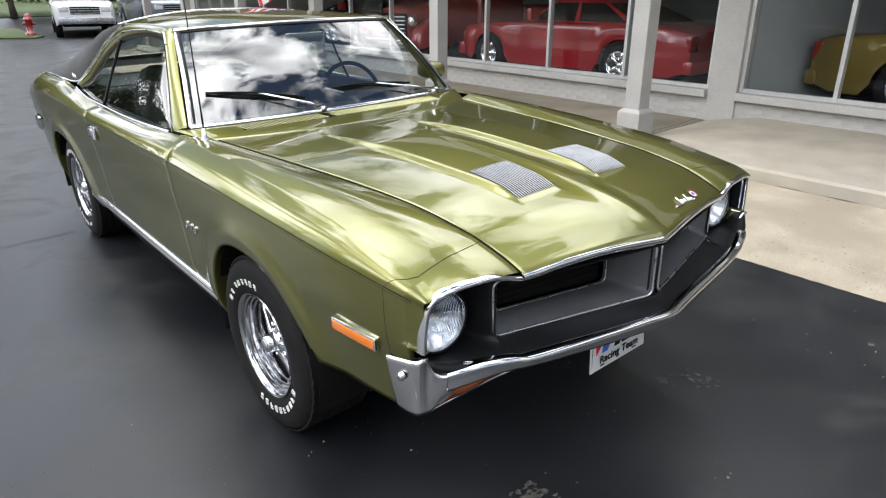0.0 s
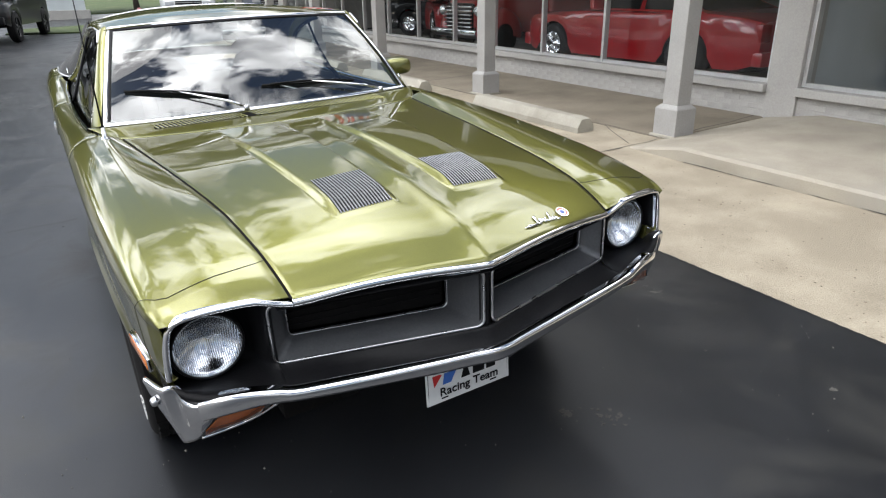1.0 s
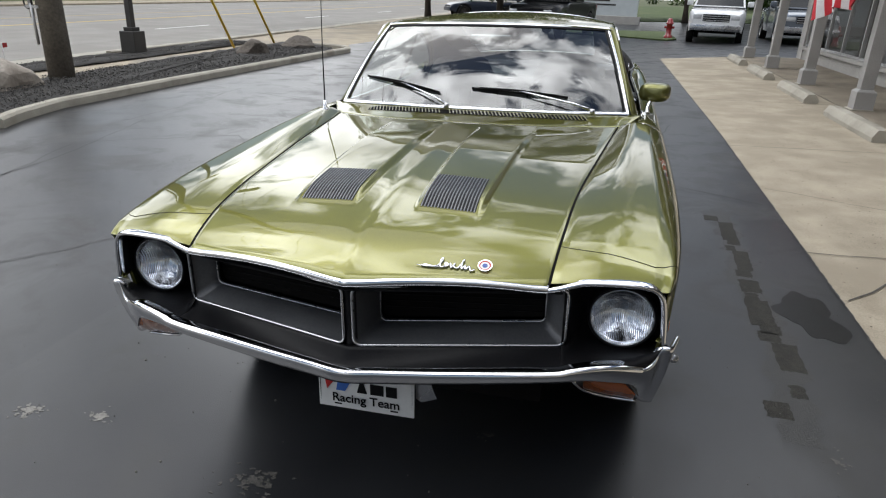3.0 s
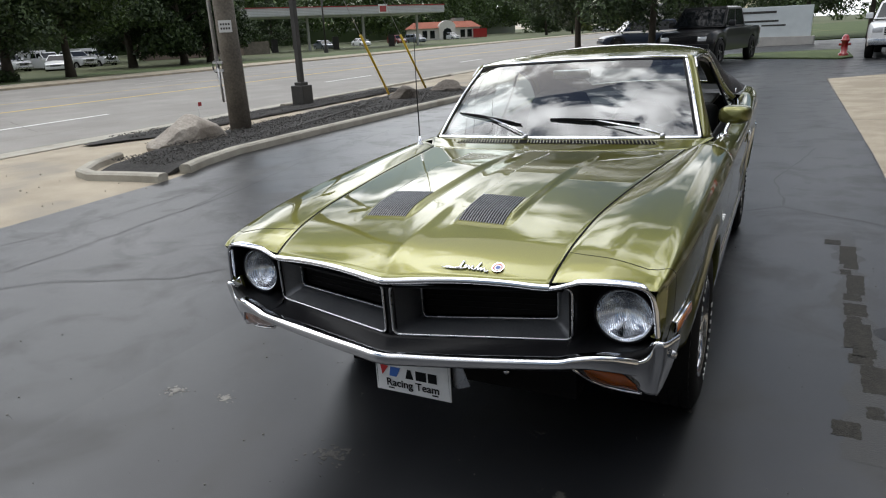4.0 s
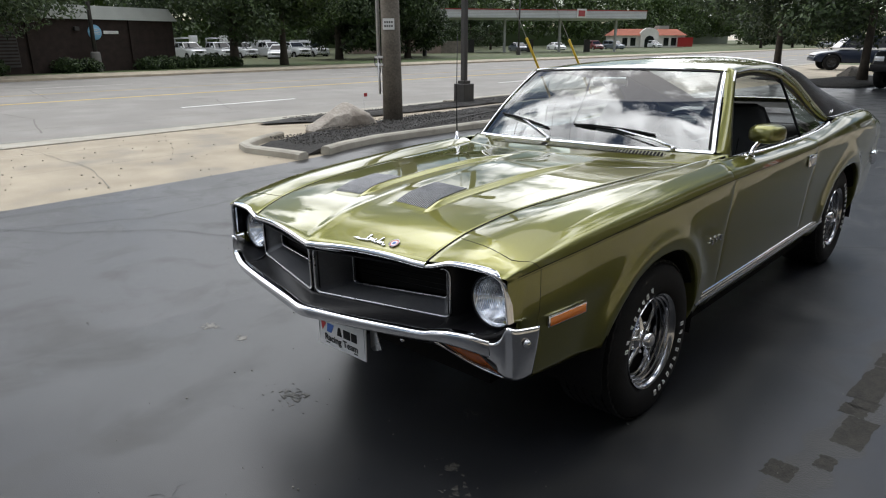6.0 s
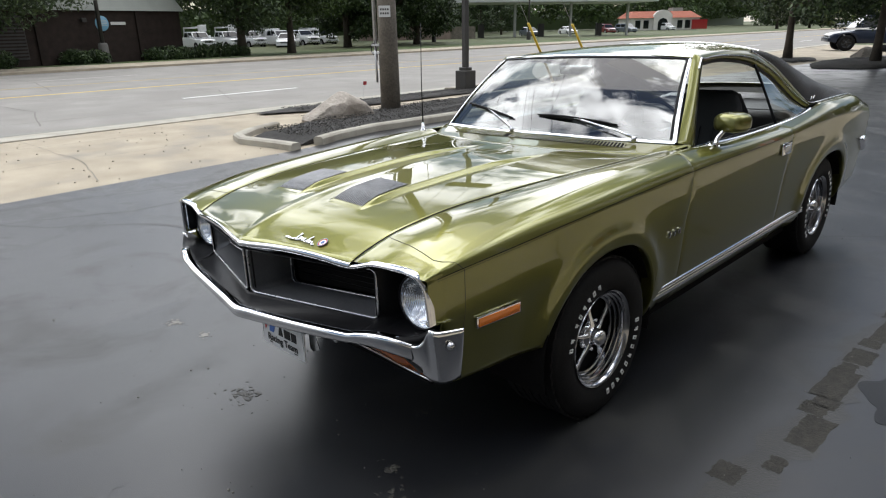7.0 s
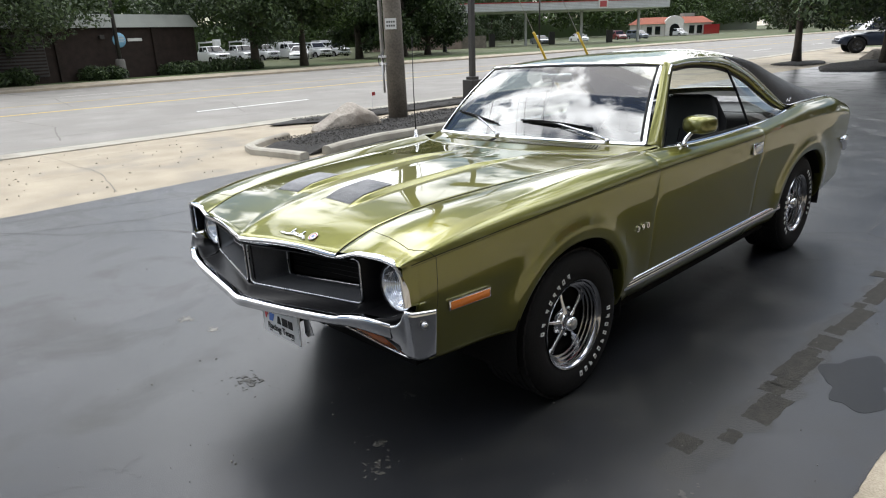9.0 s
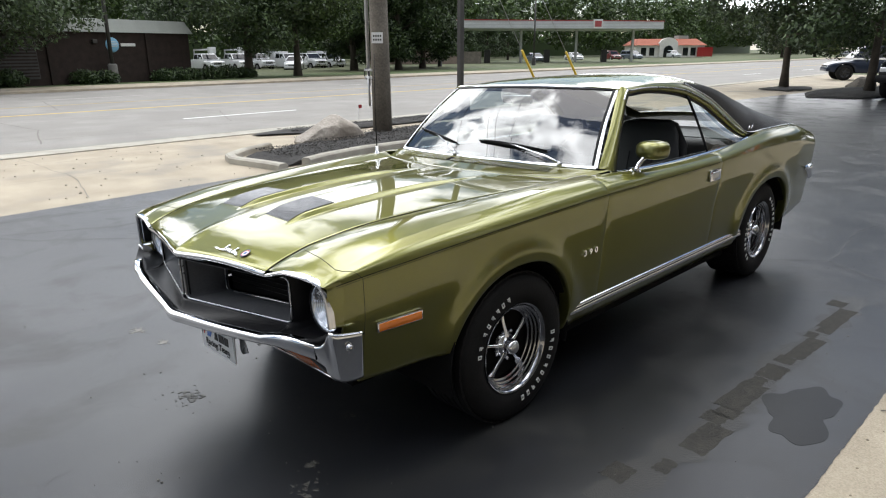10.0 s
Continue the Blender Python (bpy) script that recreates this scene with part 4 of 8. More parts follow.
def side_row(y, inner):
    """The half section at y, from its inner top edge out and down."""
    xc, zc, xs, zs = f_xc(y), f_zc(y), f_xs(y), f_zs(y)
    top = [inner, ((inner[0] + xc) / 2, (inner[1] + zc) / 2 + (0.012 if inner[0] < 0.72 else 0.0)), (xc - 0.012, zc - 0.0005)]
    sh = [(xc - 0.012, zc - 0.0005), (xc + 0.012, zc - 0.006), ((xc + xs) / 2 + 0.016, (zc + zs) / 2 + 0.006), (xs, zs)]
    row = catmull(top, 4)[:-1] + catmull(sh, 4)[:-1]
    cut = arch_z(y)
    low = catmull([(xs, zs), ((xs + f_xm(y)) / 2 + 0.003, (zs + 0.66) / 2), (f_xm(y), 0.66), (f_xl(y) + 0.013, 0.50), (f_xl(y), 0.40), (f_xl(y) - 0.025, 0.32), (f_xl(y) - 0.06, ROCK)], 6)
    zz = np.array([p[1] for p in low])[::-1]
    xx = np.array([p[0] for p in low])[::-1]
    n = 22
    for k in range(n + 1):
        z = zs + (cut - zs) * (k / n)
        x = float(np.interp(z, zz, xx))
        # the flank tucks in below a crease ahead of the wheel
        tuck = 0.11 * max(0.0, 0.712 - z) * min(1, max(0, (-0.28 - y) / 0.14)) if y < -0.28 else 0.0
        row.append(np.array((x + flare(y, z) - tuck, z)))
    k = 0.2 if y < -0.8 else 1.0
    row.append(np.array((row[-1][0] - 0.012 * k, cut + 0.001)))
    row.append(np.array((row[-1][0] - 0.045 * k, cut + 0.006)))
    return [(float(a), y, float(b)) for a, b in row]


def raked(p):
    """The front edge of the fender leans back from the crest down to the bumper."""
    x, y, z = p
    if y > -0.86:
        return p
    u, v = min(1, max(0, (x - 0.54) / 0.2)), min(1, max(0, (0.875 - z) / 0.04))
    return (x, y + (0.016 + 0.026 * v * v * (3 - 2 * v)) * u * (-0.86 - y) / 0.106, z)


def stations(a, b, step=0.045):
    ys = list(np.linspace(a, b, max(3, int((b - a) / step) + 1)))
    for cy, cz, ry, rz in (A_F, A_R):
        for u in np.linspace(-1.0, 1.0, 61):
            s = math.copysign(1 - (1 - abs(u)) ** 1.7, u)
            if a < cy + ry * s < b:
                ys.append(cy + ry * s * 0.9999)
    return sorted(set(round(y, 4) for y in ys))


def mirror_x(piece, s):
    return [(s * x, y, z) for x, y, z in piece[0]], piece[1]


car = thing("muscle_car", "green-gold metallic fastback coupe with black vinyl roof and chrome bumpers", "car", CAR)

for s in (-1, 1):
    ys = sorted(stations(-0.966, 0.6405) + [-0.8851, -0.8849, -0.8001, -0.7999])
    fender = part("front_fender", mirror_x(grid([[raked(p) for p in side_row(y, (f_xg(y) + 0.0035, f_zg(y)))] for y in ys]), s), M_GREEN, car, thick=0.004)
    ys = stations(0.6440, 1.9005)
    door = part("door", mirror_x(grid([side_row(y, (f_sill_x(max(y, 0.72)), f_sill_z(max(y, 0.72)) - 0.002)) for y in ys]), s), M_GREEN, car, thick=0.004)
    ys = stations(1.904, 3.74)
    rows = []
    for y in ys:
        if y < 2.57:
            inner = (f_sill_x(y), f_sill_z(y) - 0.002)
        else:
            t = min(1, (y - 2.57) / 0.09)
            a_, b_ = (f_sill_x(2.57), f_sill_z(2.57)), (f_xc(y) - 0.035, f_zc(y) + 0.004)
            inner = (a_[0] * (1 - t) + b_[0] * t, a_[1] * (1 - t) + b_[1] * t)
        rows.append(side_row(y, inner))
    quarter = part("quarter_panel", mirror_x(grid(rows), s), M_GREEN, car, thick=0.004)
    # dark inner wheel houses
    for cy, cz, ry, rz in (A_F, A_R):
        rows = []
        for k in range(25):
            t = math.pi * (k / 24) * 1.16 - 0.25
            rows.append([(s * x, cy - (ry + 0.015) * math.cos(t), cz + (rz + 0.015) * math.sin(t)) for x in (0.50, 0.86)])
        part("wheel_house", grid(rows), M_DARK, car, thick=0.006)
    # bright sill moulding
    rail = [(s * (f_xl(y) + 0.006), y, 0.385) for y in np.linspace(0.40, 2.40, 40)]
    part("sill_moulding", grid([[(x + s * dx, y, z + dz) for dx, dz in ((-0.012, 0.031), (-0.004, 0.030), (0.008, 0.017), (0.004, 0.010), (0.005, 0.006), (0.010, -0.008), (-0.002, -0.02), (-0.012, -0.018))] for x, y, z in rail]), M_CHROME, car, "ribbed bright metal sill moulding")
    part("sill_shadow_strip", grid([[(x + s * (0.0062), y, z + dz) for dz in (0.011, 0.007)] for x, y, z in rail]), M_BLACK, car)
    # pin stripe below the fender crest
    for dz, w in ((0.0, 0.0011), (-0.007, 0.0005)):
        rows = []
        for y in np.linspace(-0.900, 1.86, 90):
            r = side_row(float(y), (0.7, f_zc(float(y))))
            xs_, zs_ = [p[0] for p in r[4:26]], [p[2] for p in r[4:26]]
            z0 = f_zs(float(y)) + 0.004 + dz
            def sx(z):
                return float(np.interp(-z, [-q for q in zs_], xs_))
            rows.append([(s * (sx(z0 + h) + 0.0016), y, z0 + h) for h in (w, -w)])
        part("pinstripe", grid(rows), M_BLACK, car)
    # seam of the cast fender extension, over the crest and down the side
    seam = []
    for f in np.linspace(0, 37, 75):
        y = float(np.interp(f, [0, 3, 8, 12, 20, 37], [-0.825, -0.845, -0.862, -0.850, -0.800, -0.790]))
        r = side_row(y, (f_xg(y) + 0.0035, f_zg(y)))
        a, b, e = r[int(f)], r[int(f) + 1], f - int(f)
        q = raked((a[0] + (b[0] - a[0]) * e, y, a[2] + (b[2] - a[2]) * e))
        seam.append((s * q[0], q[1], q[2]))
    part("panel_seam", tube(seam, 0.0011, 5), M_SEAM, car)
    # side marker
    mk = part("side_marker", moved(box(-0.008, -0.1, -0.02, 0.008, 0.1, 0.02, 0.004), pose(s * 0.860, -0.65, 0.664, 0, 0, -5.5 * s)), M_CHROME, car, "chrome rimmed amber side marker", sharp=30)
    part("lens", moved(box(-0.006, -0.094, -0.0165, 0.006, 0.094, 0.0135, 0.003), pose(s * 0.864, -0.65, 0.664, 0, 0, -5.5 * s)), M_AMBER, mk, "orange plastic lens", sharp=30)
    # chrome engine figures on the fender
    for dy, ch in ((-0.046, "3"), (0.0, "9"), (0.046, "0")):
        bd = text_mesh(ch, 0.040, 0.003, 0.0006)
        bd.materials.append(M_CHROME)
        part("engine_badge", bd, M_CHROME, car, "small chrome engine figure", at=pose(s * (f_xm(0.5) + 0.005), 0.53 + s * dy, 0.668, 90, 0, 90 * s) @ Matrix.Diagonal((1.35, 1, 1, 1)))
    # door handle
    hd = part("door_handle", moved(box(-0.006, -0.07, -0.034, 0.006, 0.07, 0.034, 0.005), pose(s * 0.916, 1.80, 0.872)), M_CHROME, car, "chrome flush door handle", sharp=30)
    part("paddle", moved(box(-0.004, -0.045, -0.026, 0.006, 0.05, 0.02, 0.006), pose(s * 0.920, 1.80, 0.872, 0, 6 * s)), M_STEEL, hd, sharp=30)

# hood
def hood_back(x):
    return 0.43 + 0.18 * (abs(x) / 0.692) ** 2
def hood_lip(x):
    return -1.078 + 0.195 * abs(x)
f_hc = curve([-1.09, -1.0, -0.9, -0.75, -0.5, 0.0, 0.62], [0.846, 0.893, 0.926, 0.953, 0.982, 1.004, 1.002])
def hood_z(x, y):
    xg = f_xg(y)
    u = min(1, abs(x) / xg)
    t = min(1, max(0, (y + 0.62) / -0.45))
    front = 1 - u
    soft = 1 - u * u
    z = f_zg(y) + (f_hc(y) - f_zg(y)) * (soft * (1 - t * 0.8) + front * t * 0.8)
    z += 0.006 * math.exp(-(x / 0.03) ** 2) * min(1, max(0, (0.3 - y) / 0.6)) * 0.5
    return z
def bulge(x, y):
    """The two raised hood panels that carry the scoops."""
    a = abs(x)
    t = min(1, max(0, (y + 0.73) / 1.05))
    xi, xo = 0.098 - 0.012 * t, 0.292 + 0.045 * t
    def step(v, w):
        v = min(1, max(0, v / w + 0.5))
        return v * v * (3 - 2 * v)
    e = step(a - xi, 0.022) * step(xo - a, 0.022)
    fy = step(y + 0.70, 0.13) * (1 - step(y - 0.20, 0.50))
    return 0.017 * e * fy
xs_u = sorted(set([round(v, 4) for v in np.linspace(-1, 1, 91)] + [round(sg * k, 4) for sg in (-1, 1) for k in np.linspace(0.13, 0.24, 16)] + [round(sg * k, 4) for sg in (-1, 1) for k in np.linspace(0.42, 0.60, 18)]))
rows = []
vs = sorted(set([round(v, 4) for v in np.linspace(0, 1, 70)] + [round(v, 4) for v in np.linspace(0.19, 0.26, 16)]))
for v in vs:
    row = []
    for u in xs_u:
        y = -1.0 + 1.6 * v
        for _ in range(3):
            xg = f_xg(max(-0.985, y)) - 0.0035
            x = u * xg
            y = hood_lip(x) + (hood_back(x) - hood_lip(x)) * v
        z = hood_z(x, y) + bulge(x, y)
        row.append((x, y, z))
    rows.append(row)
lipdown = [(x, y + 0.004, z - 0.012) for x, y, z in rows[0]]
hood = part("hood", grid([lipdown] + rows), M_GREEN, car, thick=0.004)
# shade of the hood's shut gap, put in as a dark strip over it
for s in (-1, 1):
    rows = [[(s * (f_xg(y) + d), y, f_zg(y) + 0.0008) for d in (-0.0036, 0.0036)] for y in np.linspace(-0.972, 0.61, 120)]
    part("hood_gap_shade", grid(rows), M_DARK, car)
# hood scoop louvres
for s in (-1, 1):
    sc = part("hood_scoop", grid([[(s * x, y, hood_z(x, y) + bulge(0.19, y) + 0.0015) for x in np.linspace(0.108, 0.278, 8)] for y in np.linspace(-0.722, -0.495, 14)]), M_BLACK, car, "black scoop with chrome louvres")
    for k in range(17):
        x = 0.112 + 0.0101 * k
        rows = []
        for y in np.linspace(-0.726, -0.492, 16):
            e = 1 - 0.9 * max(0, (abs(y + 0.609) - 0.105) / 0.0125) if abs(y + 0.609) > 0.105 else 1
            z = hood_z(x, y) + bulge(0.19, y) + 0.0015
            rows.append([(s * (x + dx), y, z + dz * max(0.05, e)) for dx, dz in ((-0.0020, -0.003), (-0.0016, 0.0018), (0.0, 0.0030), (0.0016, 0.0018), (0.0020, -0.003))])
        part("louvre", grid(rows), M_LOUVRE, sc)
# chrome lip along the hood's front edge
rows = []
for x in np.linspace(-0.522, 0.522, 81):
    y, z = hood_lip(x), hood_z(x, hood_lip(x))
    z = z - 0.002
    rows.append([(x, y + dy, z + dz) for dy, dz in ((0.007, 0.003), (-0.001, 0.002), (-0.006, -0.002), (-0.008, -0.008), (-0.006, -0.016), (0.002, -0.021), (0.02, -0.022))])
part("hood_lip_trim", grid(rows), M_CHROME, car, "bright chrome trim along the hood lip")
# script badge, drawn as a flowing line, and a round emblem
pts = [(0.0, -0.012), (0.012, -0.008), (0.03, -0.010), (0.045, -0.004), (0.052, 0.014), (0.047, 0.012), (0.050, -0.008), (0.060, -0.006), (0.066, 0.002), (0.060, 0.004), (0.064, -0.006), (0.074, 0.004), (0.078, -0.007), (0.086, 0.006), (0.084, -0.002), (0.094, -0.006), (0.100, 0.002), (0.108, 0.018), (0.104, 0.012), (0.106, -0.006), (0.114, 0.004), (0.116, -0.006), (0.124, 0.003), (0.130, -0.007), (0.140, -0.003)]
bx, by = 0.188, -0.982
def on_hood(u, v):
    x, y = bx + u, by + 0.055 * u + v * 1.3
    return (x, y, hood_z(x, y) + 0.004)
script = part("script_badge", tube([on_hood(*p) for p in catmull(pts, 4)], 0.0028, 6), M_CHROME, car, "flowing chrome script badge on the hood")
part("underline", tube([on_hood(-0.012, -0.012), on_hood(0.02, -0.012), on_hood(0.05, -0.010)], [0.001, 0.003, 0.0015], 6), M_CHROME, script)
ex, ey = 0.352, -0.958
for r0, r1, m, h in ((0.0, 0.007, plain("badge_blue", (0.05, 0.10, 0.35), 0.3), 0.0046), (0.007, 0.0125, plain("badge_white", (0.7, 0.7, 0.7), 0.3), 0.0042), (0.0125, 0.0165, plain("badge_red", (0.5, 0.03, 0.03), 0.3), 0.004), (0.0165, 0.0195, M_CHROME, 0.0052)):
    rows = [[(ex + r * math.cos(t), ey + r * math.sin(t), hood_z(ex, ey) + h + (0 if r == r1 else 0.0) + 0.12 * (ex + r * math.cos(t) - ex) * -0.3 + (hood_z(ex, ey + 0.02) - hood_z(ex, ey - 0.02)) / 0.04 * r * math.sin(t)) for r in (max(r0, 0.0003), r1)] for t in np.linspace(0, 2 * math.pi, 25)]
    part("round_emblem", grid(rows), m, script, "small red, white and blue roundel")

# cowl with its slotted vent
def ws_bottom(x):
    return (x, 0.700 + 0.090 * (abs(x) / 0.735) ** 2.2, 1.032 - 0.006 * (x / 0.735) ** 2)
def ws_top(x):
    return (x, 1.085 + 0.095 * (abs(x) / 0.605) ** 2.2, 1.408 - 0.016 * (x / 0.605) ** 2)
rows = []
for u in np.linspace(-1, 1, 61):
    xa = u * 0.715
    a = (xa, hood_back(xa) + 0.008, hood_z(u * 0.688, hood_back(u * 0.688)) - 0.001)
    b = ws_bottom(u * 0.735)
    b = (u * 0.80, b[1] + (0.03 * (abs(u) - 0.9) / 0.1 if abs(u) > 0.9 else 0), b[2] - 0.012)
    row = []
    for k in range(9):
        t = k / 8
        row.append((a[0] + (b[0] - a[0]) * t, a[1] + (b[1] - a[1]) * t, a[2] + (b[2] - a[2]) * t - 0.002 * math.sin(math.pi * t)))
    rows.append(row)
cowl = part("cowl", grid(rows), M_GREEN, car, thick=0.004)
def cowl_pt(x, d, lift):
    """A point on the cowl, d in front of the glass."""
    yb, zb = ws_bottom(x)[1], ws_bottom(x)[2] - 0.012
    ya, za = hood_back(x) + 0.008, hood_z(x * 0.96, hood_back(x * 0.96)) - 0.001
    t = 1 - d / (yb - ya)
    return (x, yb - d, za + (zb - za) * t - 0.002 * math.sin(math.pi * t) + lift)
vent = part("cowl_vent", grid([[cowl_pt(x, d, 0.0016) for d in (0.030, 0.105)] for x in np.linspace(-0.555, 0.545, 50)]), M_DARK, car, "dark slotted cowl vent")
for k in range(62):
    x = -0.548 + 0.0178 * k
    if abs(x + 0.145) < 0.012 or x > 0.543:
        continue
    pr = []
    for d in (0.027, 0.108):
        sh = 0.012 * (d - 0.07) / 0.04
        pr.append([cowl_pt(x + sh + dx, d, 0.0016 + dz) for dx, dz in ((-0.0030, -0.002), (-0.0022, 0.0032), (0.0022, 0.0032), (0.0030, -0.002))])
    part("vent_slat", grid(pr), M_GREEN, vent)

# windshield and its trim
XB, XT = 0.728, 0.598
def ws(u, v):
    b, t = ws_bottom(u * XB), ws_top(u * XT)
    k = 0.016 * math.sin(math.pi * v)
    return (b[0] + (t[0] - b[0]) * v, b[1] + (t[1] - b[1]) * v - k, b[2] + (t[2] - b[2]) * v + k)
wsh = part("windshield", grid([[ws(u, v) for v in np.linspace(0, 1, 17)] for u in np.linspace(-1, 1, 41)]), M_GLASS, car, "curved tinted windshield glass", facing=(0, 1.8, 0.6))
wsh.visible_shadow = False
def strip(path, out, name, w, h, material, parent, label=""):
    """A flat bright moulding along a path, w wide away from 'out', h proud."""
    rows = []
    for i, p in enumerate(path):
        p = Vector(p)
        d = (Vector(path[min(i + 1, len(path) - 1)]) - Vector(path[max(i - 1, 0)])).normalized()
        n = Vector(out(i) if callable(out) else out).normalized()
        sd = d.cross(n).normalized()
        n = sd.cross(d).normalized()
        rows.append([tuple(p + sd * w * a + n * h * b) for a, b in ((-0.5, -1), (-0.5, 0.5), (-0.3, 1), (0.3, 1), (0.5, 0.5), (0.5, -1))])
    return part(name, grid(rows), material, parent, label, sharp=50)
up_n = (0, -0.65, 0.76)
strip([ws(u, -0.012) for u in np.linspace(-1.01, 1.01, 41)], up_n, "windshield_trim", 0.017, 0.004, M_CHROME, car)
strip([ws(u, 1.015) for u in np.linspace(-1.01, 1.01, 41)], up_n, "windshield_trim", 0.015, 0.004, M_CHROME, car)
for s in (-1, 1):
    strip([ws(s * 1.008, v) for v in np.linspace(-0.01, 1.01, 15)], (s * 0.35, -0.6, 0.7), "windshield_trim", 0.015, 0.004, M_CHROME, car)
    strip([tuple(Vector(ws(s * 0.985, v)) + Vector((0, -0.002, 0.002))) for v in np.linspace(0.02, 0.985, 15)], (s * 0.35, -0.6, 0.7), "windshield_seal", 0.012, 0.002, M_BLACK, car)
strip([tuple(Vector(ws(u, 0.985)) + Vector((0, -0.002, 0.002))) for u in np.linspace(-0.99, 0.99, 31)], up_n, "windshield_seal", 0.014, 0.002, M_BLACK, car)

# side frames: pillar, roof rail and rear pillar, ruled between the glass edge and the roof edge
G_PTS = [(0.790, 0.880, 0.990), (0.715, 1.045, 1.19), (0.655, 1.195, 1.352), (0.642, 1.27, 1.366), (0.638, 1.5, 1.370), (0.643, 1.85, 1.334), (0.660, 2.15, 1.250), (0.690, 2.35, 1.150), (0.720, 2.47, 1.078), (0.765, 2.56, 1.022)]
R_PTS = [(0.752, 0.785, 1.022), (0.682, 0.985, 1.205), (0.615, 1.170, 1.390), (0.620, 1.24, 1.402), (0.622, 1.5, 1.410), (0.630, 1.9, 1.391), (0.645, 2.217, 1.297), (0.670, 2.404, 1.205), (0.705, 2.549, 1.113), (0.757, 2.645, 1.040)]
gl, rl = catmull(G_PTS, 8), catmull(R_PTS, 8)
for s in (-1, 1):
    rows = []
    for g, r in zip(gl, rl):
        mid = (g + r) / 2 + np.array((0.010, 0, 0.004))
        rows.append([(s * p[0], p[1], p[2]) for p in (g + np.array((-0.03, 0, -0.004)), g, (g + mid) / 2 + np.array((0.003, 0, 0.001)), mid, (mid + r) / 2 + np.array((0.002, 0, 0.002)), r)])
    part("side_frame", grid(rows), M_GREEN, car, thick=0.003)
    # bright gutter along the frame and dark reveal inside
    strip([(s * (p[0] + 0.004), p[1], p[2] + 0.001) for p in [(g * 0.62 + r * 0.38) + np.array((0.008, 0, 0.004)) for g, r in zip(gl[14:], rl[14:])]], (s, 0, 0.35), "drip_rail", 0.007, 0.004, M_STEEL, car)
    strip([(s * (g[0] - 0.004), g[1], g[2] - 0.004) for g in gl], (s, 0, 0.1), "window_reveal", 0.020, 0.004, M_BLACK, car)
    # belt moulding
    strip([(s * (f_sill_x(y) + 0.004), y, f_sill_z(y) + 0.003) for y in np.linspace(0.88, 2.56, 40)], (s * 0.8, 0, 0.6), "belt_moulding", 0.016, 0.004, M_CHROME, car)
    # glass: the passenger window is up, the driver's is lowered
    top = [g for g in catmull(G_PTS, 8)]
    def glass(y0, y1, name):
        rows = []
        for y in np.linspace(y0, y1, 22):
            ya = np.array([p[1] for p in top])
            zt, xt = float(np.interp(y, ya, [p[2] for p in top])), float(np.interp(y, ya, [p[0] for p in top]))
            zb, xb = f_sill_z(max(y, 0.9)) - 0.006, f_sill_x(max(y, 0.9)) - 0.006
            rows.append([(s * (xb + (xt - xb) * k / 5 - 0.010 + 0.008 * math.sin(math.pi * k / 5)), y, zb + max(0.001, zt - zb) * k / 5) for k in range(6)])
        g = part(name, grid(rows), M_GLASS, car, facing=(0, 1.8, 0.9))
        g.visible_shadow = False
    if s < 0:
        glass(0.885, 1.93, "door_glass")
    glass(1.95, 2.545, "quarter_glass")
    div = [(s * (f_sill_x(1.94) - 0.012), 1.94, f_sill_z(1.94)), (s * 0.712, 1.945, 1.17), (s * 0.650, 1.915, 1.322)]
    part("window_divider", tube(catmull(div, 5), 0.008, 6), M_BLACK, car)

# roof shell with the rear window opening, vinyl cover
f_rc = curve([1.08, 1.3, 1.6, 1.95, 2.3, 2.7, 3.1, 3.4, 3.74], [1.412, 1.434, 1.450, 1.455, 1.428, 1.345, 1.225, 1.115, 1.005])
def roof_pt(u, t, lift=0.0):
    yc = 1.095 + (3.73 - 1.095) * t
    yr = 1.172 + (3.73 - 1.172) * t
    y = yc + (yr - yc) * abs(u) ** 2.2
    xr, zr, zc = f_rail_x(y), f_rail_z(y), f_rc(y)
    return (u * xr, y, zr + (zc - zr) * (1 - abs(u) ** 2.6) + lift)
us = np.linspace(-1, 1, 41)
ts = np.linspace(0, 1, 61)
rv, rf = grid([[roof_pt(u, t) for u in us] for t in ts])
keep = []
for q in rf:
    cx = sum(rv[i][0] for i in q) / 4
    cy = sum(rv[i][1] for i in q) / 4
    if not (2.42 < cy < 3.44 and abs(cx) < 0.50):
        keep.append(q)
roof = part("roof_panel", (rv, keep), M_GREEN, car, thick=0.004)
vu = np.linspace(-1.0, 1.0, 41)
vt = np.linspace(0.37, 0.985, 46)
vv, vf = grid([[roof_pt(u, t, 0.004) for u in vu] for t in vt])
vf = [q for q in vf if not (2.40 < sum(vv[i][1] for i in q) / 4 < 3.46 and abs(sum(vv[i][0] for i in q) / 4) < 0.52)]
part("vinyl_cover", (vv, vf), M_VINYL, car, "grained black vinyl roof cover", thick=0.003)
strip([roof_pt(u, 0.368, 0.003) for u in np.linspace(-0.94, 0.94, 31)], (0, -0.2, 1), "vinyl_moulding", 0.012, 0.004, M_CHROME, car)
